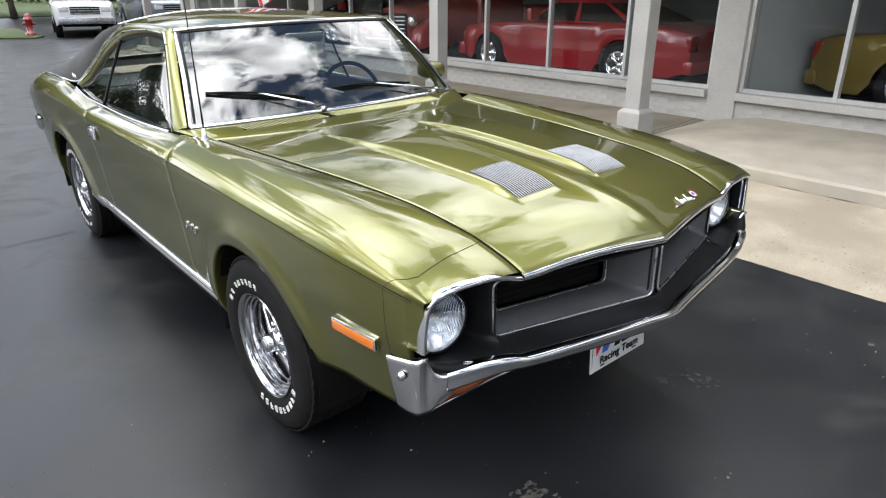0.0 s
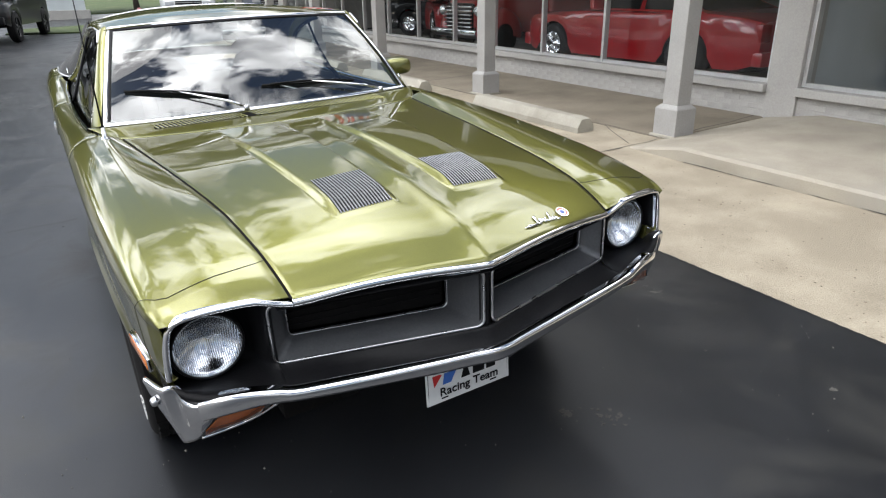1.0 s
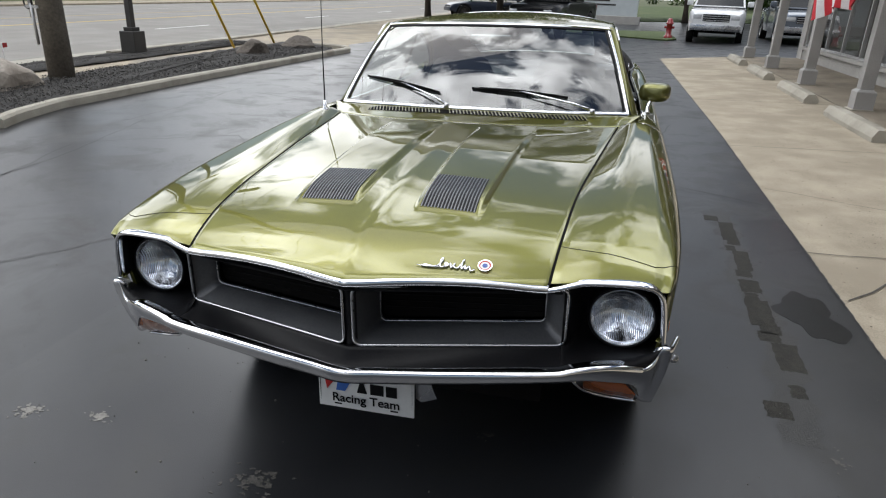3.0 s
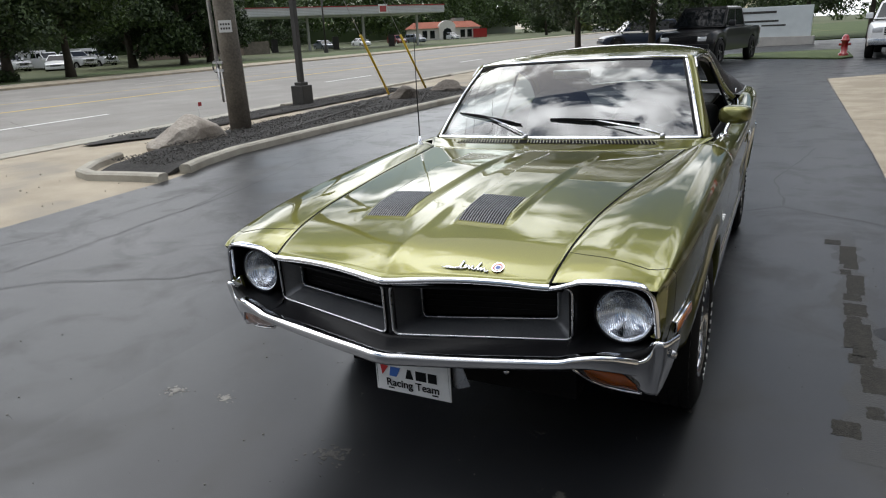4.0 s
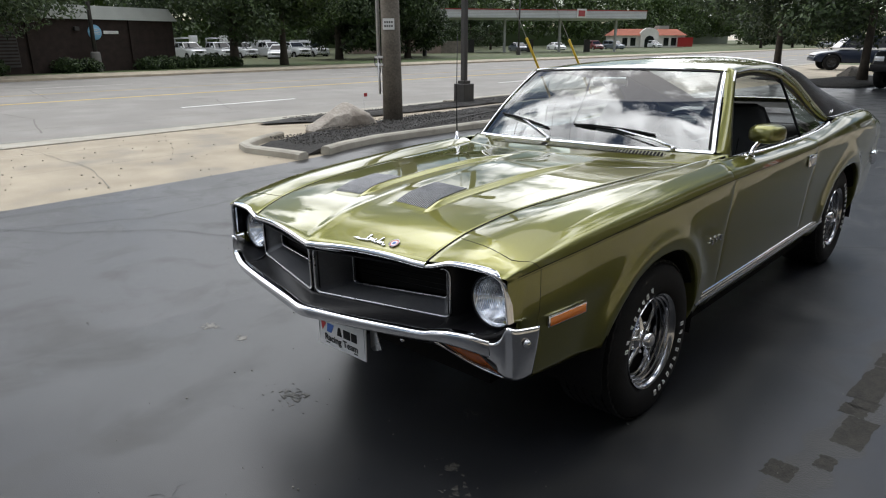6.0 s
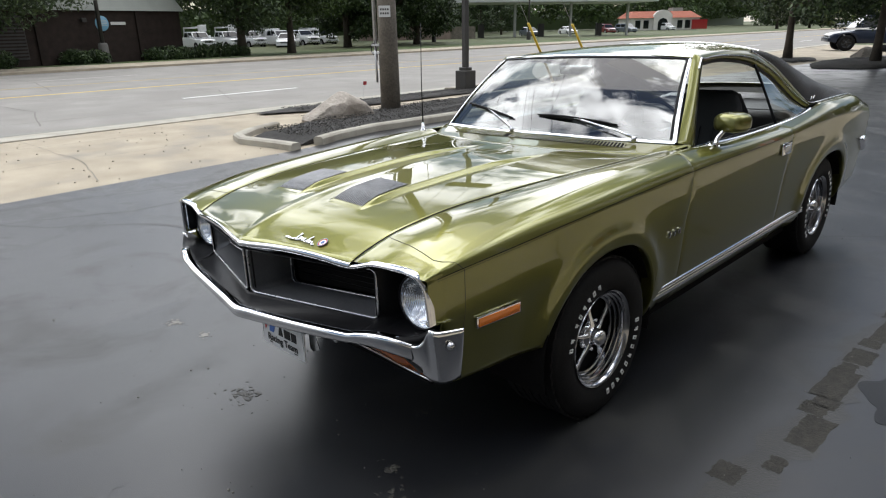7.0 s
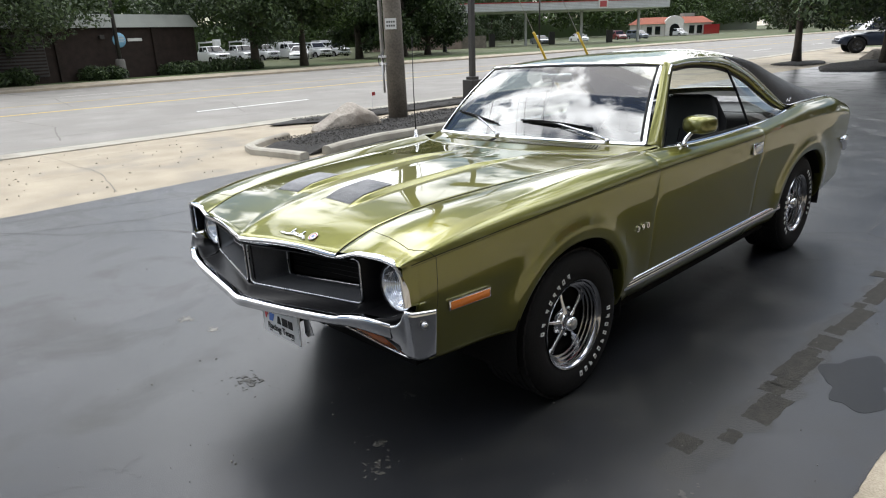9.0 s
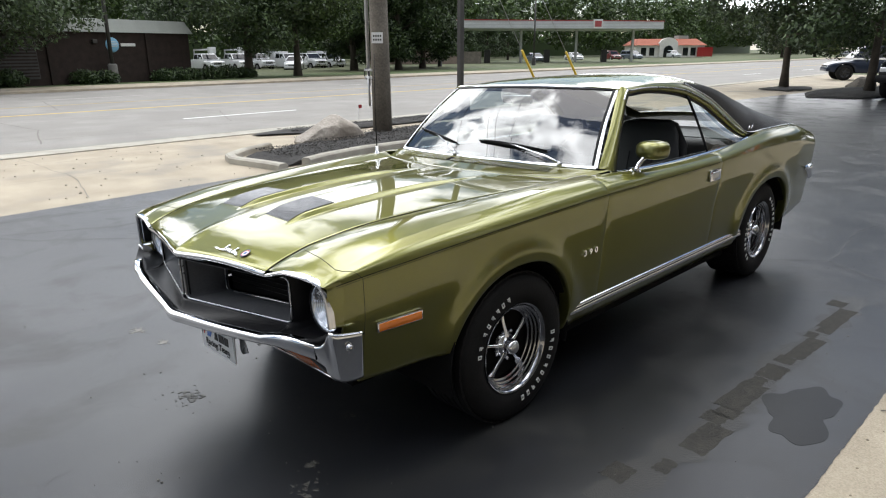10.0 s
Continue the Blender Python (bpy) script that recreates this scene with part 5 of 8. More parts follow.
for s in (-1, 1):
    pairs = [((0.630, 1.9, 1.393), (0.628, 1.9, 1.404))] + [(a_, (f_rail_x(y), y, f_rail_z(y))) for a_, y in (((0.645, 2.217, 1.299), 2.26), ((0.670, 2.404, 1.207), 2.46), ((0.705, 2.549, 1.115), 2.60), ((0.757, 2.645, 1.042), 2.72))]
    pairs += [((f_xc(y) - 0.034, y, f_zc(y) + 0.005), (f_rail_x(y), y, f_rail_z(y))) for y in (2.8, 3.0, 3.2, 3.4, 3.6, 3.735)]
    lo, hi = catmull([a_ for a_, b_ in pairs], 5), catmull([b_ for a_, b_ in pairs], 5)
    rows = []
    for a_, b_ in zip(lo, hi):
        h_ = float(np.linalg.norm(b_ - a_))
        rows.append([(s * (a_[0] + (b_[0] - a_[0]) * t + 0.10 * h_ * math.sin(math.pi * t)), a_[1] + (b_[1] - a_[1]) * t, a_[2] + (b_[2] - a_[2]) * t + 0.05 * h_ * math.sin(math.pi * t) + 0.003 * t) for t in np.linspace(0, 1, 8)])
    part("vinyl_sail", grid(rows), M_VINYL, car, "grained black vinyl rear pillar", thick=0.003)
    strip([(s * (a_[0] + 0.002), a_[1], a_[2] + 0.003) for a_ in lo], (s * 0.8, 0, 0.6), "vinyl_moulding", 0.009, 0.004, M_STEEL, car)
rg = part("rear_window", grid([[roof_pt(u * 0.74, t, -0.004) for u in np.linspace(-1, 1, 13)] for t in np.linspace(0.495, 0.905, 19)]), M_CLEAR, car, facing=(0, 2.5, 0.2))
rg.visible_shadow = False
part("window_moulding", tube([roof_pt(u * 0.76, 0.895, 0.006) for u in np.linspace(-1, 1, 17)], 0.007, 6), M_STEEL, rg)
# sail panels in vinyl reaching down to the quarters, with a small script
for s in (-1, 1):
    pts = [(s * 0.768, 2.63, 1.062), (s * 0.768, 2.65, 1.088), (s * 0.770, 2.67, 1.064), (s * 0.768, 2.70, 1.092), (s * 0.771, 2.715, 1.064), (s * 0.769, 2.75, 1.096), (s * 0.772, 2.77, 1.068)]
    part("sail_script", tube(catmull(pts, 3), 0.0025, 5), M_CHROME, car, "small chrome script on the rear pillar")

# front end: argent twin grille in a black surround
f_bump_y = curve([0.0, 0.25, 0.45, 0.60, 0.70, 0.785, 0.84, 0.86], [-1.105, -1.070, -1.045, -1.026, -1.003, -0.965, -0.925, -0.915])
f_bump_z = curve([0.0, 0.25, 0.45, 0.60, 0.70, 0.785, 0.84, 0.86], [0.612, 0.622, 0.636, 0.650, 0.667, 0.680, 0.712, 0.715])
def yv(x):
    return -1.064 + 0.26 * abs(x)
def shelf(x, y, z):
    """From the foot of the grille forward to the back of the bumper."""
    yb, zb = f_bump_y(abs(x)), f_bump_z(abs(x))
    return [(x, y - 0.008, z - 0.002), (x, y - 0.014, z - 0.010), (x, y + (yb - y) * 0.45, z - 0.016 + (zb - z) * 0.3), (x, y + (yb - y) * 0.75, z - 0.012 + (zb - z) * 0.75), (x, yb, zb - 0.010), (x, yb + 0.006, zb - 0.040), (x, yb + 0.06, zb - 0.075)]
rows = []
for x in np.linspace(-0.568, 0.568, 57):
    rows.append([(x, yv(x) + 0.05, 0.636), (x, yv(x) + 0.002, 0.651)] + shelf(x, yv(x) + 0.002, 0.653))
sur = part("front_surround", grid(rows), M_BLACK, car, "satin black front panel below the grille", thick=0.004)
part("centre_bar", grid([[(x, yv(x) + 0.004 + 0.012 * (abs(x) / 0.024) ** 2, z) for z in (0.645, 0.70, 0.76, 0.825)] for x in np.linspace(-0.020, 0.020, 7)]), M_BLACK, sur, thick=0.004)
part("upper_panel", grid([[(x, y, 0.832 + 0.008 * abs(x) / 0.535 + h) for y, h in ((hood_lip(x) + 0.003, -0.006), ((hood_lip(x) + yv(x)) / 2 + 0.02, -0.002), (-0.84, 0.0))] for x in np.linspace(-0.56, 0.56, 41)]), M_BLACK, sur, thick=0.004)
for s in (-1, 1):
    rows = []
    for x, y in ((0.566, -0.920), (0.574, -0.914), (0.583, -0.900), (0.592, -0.875), (0.602, -0.840), (0.615, -0.812), (0.66, -0.795), (0.712, -0.790), (0.76, -0.790), (0.80, -0.790), (0.838, -0.790)):
        rows.append([(s * p[0], p[1], p[2]) for p in [(x, y, 0.872), (x, y, 0.76), (x, y, 0.680), (x, y - 0.003, 0.660), (x, y - 0.010, 0.653)] + shelf(x, y - 0.010, 0.653)])
    part("lamp_panel", grid(rows), M_BLACK, sur, "satin black panel round the headlamp", thick=0.004)
def rounded(x0, x1, za0, za1, zb0, zb1, r, n=5):
    """Rounded four-corner outline: bottom from za0 to za1, top from zb0 to zb1."""
    cs = [((x0, za0), (1, 1), 180), ((x1, za1), (-1, 1), 270), ((x1, zb1), (-1, -1), 0), ((x0, zb0), (1, -1), 90)]
    out = []
    for (x, z), (a, b), ang in cs:
        for k in range(n + 1):
            t = radians(ang + 90 * k / n)
            out.append((x + a * r + r * math.cos(t), z + b * r + r * math.sin(t)))
    return out
for s in (-1, 1):
    o = rounded(0.014, 0.574, 0.655, 0.655, 0.828, 0.826, 0.022)
    i = rounded(0.036, 0.514, 0.653, 0.694, 0.810, 0.815, 0.018)
    def front(p, d):
        return (s * p[0], yv(p[0]) + d, p[1])
    def slot(p, d):
        return (s * p[0], -0.903 + 0.07 * p[0] + d, p[1])
    def between(p, q, t):
        a_, b_ = front(p, 0.0), slot(q, 0.0)
        return tuple(a_[k] + (b_[k] - a_[k]) * t for k in range(3))
    rows = [[front(p, 0.0), front((p[0] * 0.96 + q[0] * 0.04, p[1] * 0.96 + q[1] * 0.04), 0.005), between(p, q, 0.35), between(p, q, 0.7), slot(q, 0.0), slot(q, 0.014)] for p, q in zip(o, i)]
    gr = part("grille_shell", grid(rows, close_u=True), M_ARGENT, car, "argent grey recessed grille shell")
    part("edge_bead", tube([front(p, -0.002) for p in o + o[:1]], 0.0042, 6, False), M_STEEL, gr)
    part("slot_bead", tube([slot(p, 0.002) for p in i + i[:1]], 0.0028, 6, False), M_STEEL, gr)
    part("grille_mesh", ([slot(p, 0.03) for p in i], [tuple(range(len(i)))]), M_DARK, gr)
    for k in range(6):
        z0 = 0.69 + k * 0.02
        part("grille_bar", tube([slot((x, z0 + 0.05 * (x - 0.06)), 0.026) for x in np.linspace(0.04, 0.512 - 0.006, 12)], 0.0016, 5), M_BLACK, gr)
    # chrome frame over the headlamp
    fr = [(0.522, -0.976, 0.842), (0.55, -0.972, 0.848), (0.585, -0.967, 0.859), (0.62, -0.962, 0.867), (0.70, -0.955, 0.870), (0.765, -0.947, 0.866), (0.803, -0.934, 0.845), (0.819, -0.928, 0.797), (0.828, -0.926, 0.706)]
    rows = []
    path = catmull(fr, 6)
    for k, p in enumerate(path):
        a, b = path[max(k - 1, 0)], path[min(k + 1, len(path) - 1)]
        d = Vector(b - a).normalized()
        n = d.cross(Vector((0, -1, 0))).normalized()
        n = -n
        rows.append([tuple(Vector((s * (p[0] + n.x * w), p[1] + dy, p[2] + n.z * w))) for w, dy in ((0.006, 0.02), (0.006, 0.0), (0.002, -0.006), (-0.004, -0.006), (-0.008, 0.0), (-0.008, 0.016))])
    part("headlamp_frame", grid(rows), M_CHROME, car, "chrome frame round the headlamp")
    rows = [[(s * p[0], p[1] + 0.014, p[2] - (0.011 if k < 24 else 0)), (s * p[0], -0.785, p[2] - (0.011 if k < 24 else 0))] for k, p in enumerate(path)]
    part("headlamp_hood", grid(rows), M_BLACK, car, thick=0.004)
    # sealed beam lamp
    hx, hz = s * 0.720, 0.736
    lamp = part("headlamp", moved(lathe([(0.0, 0.036), (0.02, 0.0325), (0.04, 0.022), (0.06, 0.0046), (0.075, -0.0125), (0.084, -0.024), (0.087, -0.024), (0.088, 0.04)], 40, "y"), pose(hx, -0.846, hz)), M_REFL, car, "round sealed beam headlamp")
    part("lens", moved(lathe([(0.0, -0.040), (0.03, -0.037), (0.055, -0.030), (0.072, -0.021), (0.083, -0.012), (0.0855, -0.004)], 40, "y"), pose(hx, -0.863, hz)), M_LENS, lamp, "fluted clear glass lens", facing=(hx, -0.5, hz)).visible_shadow = False
    part("lamp_ring", moved(lathe([(0.084, -0.006), (0.086, -0.013), (0.090, -0.013), (0.093, -0.006), (0.094, 0.055)], 40, "y"), pose(hx, -0.861, hz)), M_BLACK, lamp)

# front bumper
BUMP = [(0.0, -1.128, 0.620, 0.574), (0.10, -1.113, 0.623, 0.577), (0.25, -1.092, 0.630, 0.586), (0.45, -1.066, 0.644, 0.604), (0.56, -1.045, 0.650, 0.612), (0.60, -1.034, 0.658, 0.616), (0.65, -1.018, 0.665, 0.616), (0.70, -0.998, 0.665, 0.608), (0.74, -0.978, 0.659, 0.598), (0.775, -0.954, 0.648, 0.585)]
def bump_row(p, q, x, y, zt, zb):
    d = Vector((q[0] - p[0], q[1] - p[1], 0)).normalized()
    n = Vector((d.y, -d.x, 0))
    if n.y > 0:
        n = -n
    h = zt - zb
    return [tuple(Vector((x, y, 0)) + n * o + Vector((0, 0, z))) for o, z in ((-0.022, zt - 0.003), (-0.008, zt), (0.006, zt - 0.001), (0.012, zt - 0.005), (0.0145, zt - 0.012), (0.013, zt - h * 0.45), (0.009, zb + 0.012), (0.005, zb + 0.003), (-0.005, zb), (-0.04, zb + 0.006))]
pth = [(-x, y, a, b) for x, y, a, b in reversed(BUMP[1:])] + BUMP
pth = [tuple(p) for p in catmull(pth, 6)]
bumper = part("front_bumper", grid([bump_row(pth[max(i - 1, 0)], pth[min(i + 1, len(pth) - 1)], *p) for i, p in enumerate(pth)]), M_CHROME, car, "chrome front bumper with a pointed centre")
for s in (-1, 1):
    # the bar turns the corner, dips, then climbs into a tall plate that leans in towards its foot
    top_c = [(0.740, -0.992, 0.656), (0.770, -0.973, 0.646), (0.795, -0.957, 0.645), (0.812, -0.945, 0.660), (0.822, -0.938, 0.690), (0.834, -0.938, 0.699), (0.849, -0.936, 0.699)]
    low_c = [(0.740, -0.968, 0.600), (0.760, -0.942, 0.562), (0.778, -0.918, 0.524), (0.790, -0.908, 0.508), (0.800, -0.903, 0.502), (0.812, -0.899, 0.500), (0.822, -0.895, 0.500)]
    top_e = [(0.849, -0.936, 0.699), (0.858, -0.922, 0.694), (0.870, -0.880, 0.689), (0.882, -0.836, 0.685)]
    low_e = [(0.822, -0.895, 0.500), (0.826, -0.880, 0.492), (0.830, -0.845, 0.486), (0.834, -0.806, 0.488)]
    def ruled(a, b, bow, n=4):
        rows = []
        for p, q in zip(catmull(a, n), catmull(b, n)):
            row = [(s * (p[0] - 0.012), p[1] + 0.012, p[2] - 0.006), (s * (p[0] - 0.004), p[1] + 0.004, p[2] - 0.0005)]
            for t in (0.03, 0.10, 0.25, 0.45, 0.65, 0.82, 0.94, 1.0):
                e = bow * math.sin(math.pi * t ** 0.8)
                row.append((s * (p[0] + (q[0] - p[0]) * t + e), p[1] + (q[1] - p[1]) * t - 0.6 * e, p[2] + (q[2] - p[2]) * t - (0.004 if t < 0.05 else 0.0)))
            row.append((s * (q[0] - 0.012), q[1] + 0.012, q[2] + 0.002))
            rows.append(row)
        return grid(rows)
    part("bumper_corner", ruled(top_c, low_c, 0.007), M_CHROME, bumper, "chrome corner of the bumper", thick=0.003)
    part("bumper_end", ruled(top_e, low_e, 0.004), M_CHROME, bumper, "tall chrome bumper end plate", thick=0.003)
    part("bumper_bolt", moved(lathe([(0.0, 0.010), (0.008, 0.009), (0.012, 0.004), (0.013, -0.006)], 16, "x"), pose(s * 0.868, -0.880, 0.637, 0, 13 * s) @ Matrix.Diagonal((s, 1, 1, 1))), M_STEEL, bumper)
    # amber turn lamp in an undercut pocket below the bar
    def bar_low(x):
        return [float(np.interp(x, [b[0] for b in BUMP], [b[k] for b in BUMP])) for k in (1, 3)]
    f_drop = curve([0.0, 0.06, 0.18, 0.4, 0.75, 1.0], [0.03, 0.40, 0.74, 0.93, 1.0, 1.0])
    def pocket(u, v):
        """u from the inner tip to the corner, v from the bar down to the lip."""
        x = 0.606 + 0.176 * u
        y0, z0 = bar_low(min(x, 0.74))
        if x > 0.74:
            z0, y0 = z0 - 1.5 * (x - 0.74), y0 + 0.8 * (x - 0.74)
        k = f_drop(u)
        y1, z1 = y0 + (-0.892 - y0) * k, z0 + (0.490 - z0) * k
        return Vector((s * x, y0 + 0.006 + (y1 - y0) * v, z0 + 0.006 + (z1 - z0) * v))
    part("signal_pocket", grid([[tuple(pocket(u, v) + Vector((0, 0.010 * math.sin(math.pi * v), 0))) for v in np.linspace(0, 1, 7)] for u in np.linspace(0, 1, 21)]), M_ARGENT, bumper, "dull grey signal housing", thick=0.003)
    part("turn_signal", grid([[tuple(pocket(u, 0.10 + 0.80 * v) + Vector((0, -0.014 * math.sin(math.pi * v) * math.sin(math.pi * w) - 0.003, -0.002))) for v in np.linspace(0, 1, 7)] for u, w in zip(np.linspace(0.16, 0.95, 15), np.linspace(0, 1, 15))]), M_AMBER_D, bumper, "amber turn signal lens", thick=0.003)
    part("lower_lip", tube([tuple(pocket(u, 1.0) + Vector((0, -0.002, -0.003))) for u in np.linspace(0, 1, 24)], 0.0048, 8), M_CHROME, bumper)
# number plate below the bumper
pl = part("front_plate", moved(box(-0.1525, -0.003, -0.0775, 0.1525, 0.003, 0.0775, 0.002), pose(-0.0, -0.948, 0.440, -2)), surface("plate_white", (0.68, 0.69, 0.69), (0.76, 0.76, 0.76), 5, 0.4), car, "white dealer plate with black lettering", sharp=30)
tm = text_mesh("Racing Team", 0.042, 0.0006, 0.0005)
tm.materials.append(M_BLACK)
part("lettering", tm, M_BLACK, pl, "bold black words", at=pose(0, -0.9555, 0.399, 90))
for k, wdt in enumerate((0.036, 0.046, 0.036)):
    cxk = -0.012 + (0, 0.048, 0.094)[k]
    o = [[(-0.016, -0.022), (-0.006, 0.022), (0.006, 0.022), (0.016, -0.022)], [(-0.021, -0.022), (-0.021, 0.022), (0.021, 0.022), (0.021, -0.022)], [(-0.017, -0.022), (-0.017, 0.022), (0.017, 0.022), (0.017, -0.022)]][k]
    part("brand_block", prism([(cxk + a, 0.442 + b * 0.82) for a, b in o], "y", -0.9535, -0.9515), M_BLACK, pl, smooth=False)
part("brand_block", prism([(-0.125, 0.424), (-0.098, 0.460), (-0.106, 0.463), (-0.13, 0.463)], "y", -0.9535, -0.9515), plain("plate_red", (0.55, 0.03, 0.03), 0.4), pl, smooth=False)
part("brand_block", prism([(-0.095, 0.424), (-0.066, 0.424), (-0.046, 0.461), (-0.088, 0.461)], "y", -0.9535, -0.9515), plain("plate_blue", (0.05, 0.15, 0.5), 0.4), pl, smooth=False)
part("plate_border", tube([(x, -0.952, z) for x, z in ((-0.146, 0.369), (0.146, 0.369), (0.146, 0.510), (-0.146, 0.510), (-0.146, 0.369))], 0.0013, 4, False), M_BLACK, pl)
for x in (-0.09, 0.09):
    part("plate_screw", prism([(x - 0.012, 0.374), (x + 0.012, 0.374), (x + 0.012, 0.379), (x - 0.012, 0.379)], "y", -0.954, -0.951), M_BLACK, pl, smooth=False)
part("plate_bracket", box(-0.12, -0.94, 0.46, 0.12, -0.90, 0.56, 0.004), M_BLACK, car, smooth=False)
part("valance", grid([[(x, -1.0 + 0.16 * abs(x) + d, z) for d, z in ((0.0, 0.585), (0.02, 0.54), (0.10, 0.50), (0.22, 0.47), (0.45, 0.45))] for x in np.linspace(-0.70, 0.70, 33)]), M_DARK, car, thick=0.004)
part("plate_bracket", prism([(0.150, 0.500), (0.150, 0.415), (0.168, 0.405), (0.215, 0.425), (0.185, 0.500)], "y", -0.925, -0.922), M_STEEL, car, "bare metal plate bracket", smooth=False)
for x in (-0.36, 0.36):
    part("valance_bolt", moved(lathe([(0.0, -0.008), (0.008, -0.006), (0.01, 0.0)], 12, "y"), pose(x, -0.945, 0.52)), M_STEEL, car)

# wipers, antenna, mirror
for px, tip, mid in ((-0.145, (-0.98, 0.16), (-0.62, 0.20)), (0.565, (-0.08, 0.12), (0.32, 0.15))):
    def on_ws(u, v, h=0.012):
        p = Vector(ws(u, v))
        return tuple(p + Vector((0, -0.66, 0.75)) * h)
    wiper = part("wiper", tube([(px, ws_bottom(px)[1] - 0.04, ws_bottom(px)[2] - 0.004), (px, ws_bottom(px)[1] - 0.035, ws_bottom(px)[2] + 0.02)], 0.013, 10), M_STEEL, car, "windshield wiper with chrome arm")
    bl = {True: ((-0.90, 0.27), (-0.28, 0.125)), False: ((-0.05, 0.185), (0.62, 0.125))}[px < 0]
    mid = ((bl[0][0] + bl[1][0]) / 2, (bl[0][1] + bl[1][1]) / 2)
    part("arm", tube([(px, ws_bottom(px)[1] - 0.036, ws_bottom(px)[2] + 0.012), tuple(Vector(on_ws(*mid, 0.03)) * 0.25 + Vector((px, ws_bottom(px)[1] - 0.036, ws_bottom(px)[2] + 0.022)) * 0.75), on_ws(*mid, 0.026)], [0.008, 0.006, 0.004], 6), M_CHROME, wiper, "chrome wiper arm")
    ptsb = [on_ws(bl[0][0] + (bl[1][0] - bl[0][0]) * t, bl[0][1] + (bl[1][1] - bl[0][1]) * t, 0.010) for t in np.linspace(0, 1, 9)]
    part("blade", tube(ptsb, 0.006, 6), M_RUBBER, wiper)
    ptsb = [on_ws(bl[0][0] + (bl[1][0] - bl[0][0]) * t, bl[0][1] + (bl[1][1] - bl[0][1]) * t, 0.012 + 0.014 * math.sin(math.pi * t)) for t in np.linspace(0.08, 0.92, 9)]
    part("blade_frame", tube(ptsb, 0.005, 6), M_BLACK, wiper)
ant = part("antenna", lathe([(0.0, 0.055), (0.007, 0.052), (0.010, 0.02), (0.017, 0.012), (0.02, 0.0), (0.02, -0.01)], 16), M_CHROME, car, "thin steel whip aerial", at=pose(-0.757, 0.575, 0.998))
part("mast", tube([(0, 0, 0.04), (0.002, 0.0, 0.3), (0.006, 0.01, 0.62)], [0.004, 0.0026, 0.002], 6), M_BLACK, ant)
rows = []
for d, k in ((-0.060, 0.02), (-0.058, 0.55), (-0.046, 0.86), (-0.018, 0.98), (0.030, 1.0), (0.050, 0.97), (0.056, 0.90), (0.050, 0.84), (0.046, 0.02)):
    row = []
    for t in np.linspace(0, 2 * math.pi, 37)[:-1]:
        c, e = math.cos(t), math.sin(t)
        row.append((0.078 * k * math.copysign(abs(c) ** 0.62, c), d, 0.048 * k * math.copysign(abs(e) ** 0.66, e)))
    rows.append(row)
mir = part("door_mirror", moved(grid(rows, close_v=True), pose(0.868, 1.10, 1.090, 0, 0, -12)), M_GREEN, car, "body coloured door mirror with rounded corners")
part("mirror_stem", tube(catmull([(0.835, 1.01, 0.995), (0.836, 1.025, 1.02), (0.848, 1.06, 1.052)], 5), [0.018, 0.016, 0.014, 0.012, 0.012, 0.012, 0.012, 0.012, 0.012, 0.012, 0.012], 10), M_CHROME, mir, "chrome mirror stem")
part("mirror_foot", moved(lathe([(0.0, 0.010), (0.02, 0.009), (0.032, 0.003), (0.034, -0.006)], 20), pose(0.833, 1.005, 0.988, 0, 30, 0) @ Matrix.Diagonal((1, 1.5, 1, 1))), M_CHROME, mir)

# tail: panel, rear bumper
part("tail_panel", grid([[(x, 3.74 + 0.02 * math.cos(x * 1.6), z) for z in (0.40, 0.55, 0.75, 0.88, 0.935)] for x in np.linspace(-0.825, 0.825, 25)]), M_BLACK, car, thick=0.006)
rb = [(-0.884, 3.56, 0.706, 0.690), (-0.882, 3.66, 0.712, 0.645), (-0.862, 3.77, 0.712, 0.59), (-0.80, 3.83, 0.705, 0.57), (-0.4, 3.86, 0.70, 0.57)]
rb = rb + [(-x, y, a, b) for x, y, a, b in reversed(rb)]
def rb_row(i):
    p = rbp[i]
    a, b = rbp[max(i - 1, 0)], rbp[min(i + 1, len(rbp) - 1)]
    d = Vector((b[0] - a[0], b[1] - a[1], 0)).normalized()
    n = Vector((-d.y, d.x, 0))
    return [tuple(Vector((p[0], p[1], 0)) + n * o + Vector((0, 0, z))) for o, z in ((-0.03, p[2]), (0.005, p[2] - 0.003), (0.014, p[2] - 0.02), (0.014, p[3] + 0.02), (0.0, p[3]), (-0.03, p[3] + 0.01))]
rbp = [tuple(p) for p in catmull(rb, 5)]
part("rear_bumper", grid([rb_row(i) for i in range(len(rbp))]), M_CHROME, car, "chrome rear bumper wrapping the tail")

# underbody and cabin
part("engine_bay", box(-0.50, -0.62, 0.26, 0.50, 0.60, 0.83), M_DARK, car, smooth=False)
part("floor_pan", box(-0.80, 0.45, 0.25, 0.80, 2.30, 0.32), M_DARK, car, smooth=False)
part("trunk_pan", box(-0.52, 2.30, 0.28, 0.52, 3.68, 0.86), M_DARK, car, smooth=False)
part("firewall", box(-0.79, 0.56, 0.30, 0.79, 0.62, 0.97), M_DARK, car, smooth=False)
rows = [[(x, y + (0.09 * (abs(x) / 0.735) ** 2.2 if y < 0.9 else 0), z) for y, z in ((0.735, 1.015), (0.80, 1.018), (0.98, 1.005), (1.05, 0.97), (1.07, 0.90), (1.05, 0.78), (0.95, 0.70))] for x in np.linspace(-0.71, 0.71, 25)]
dash = part("dashboard", grid(rows), M_SEAT, car, "black padded dashboard", thick=0.01)
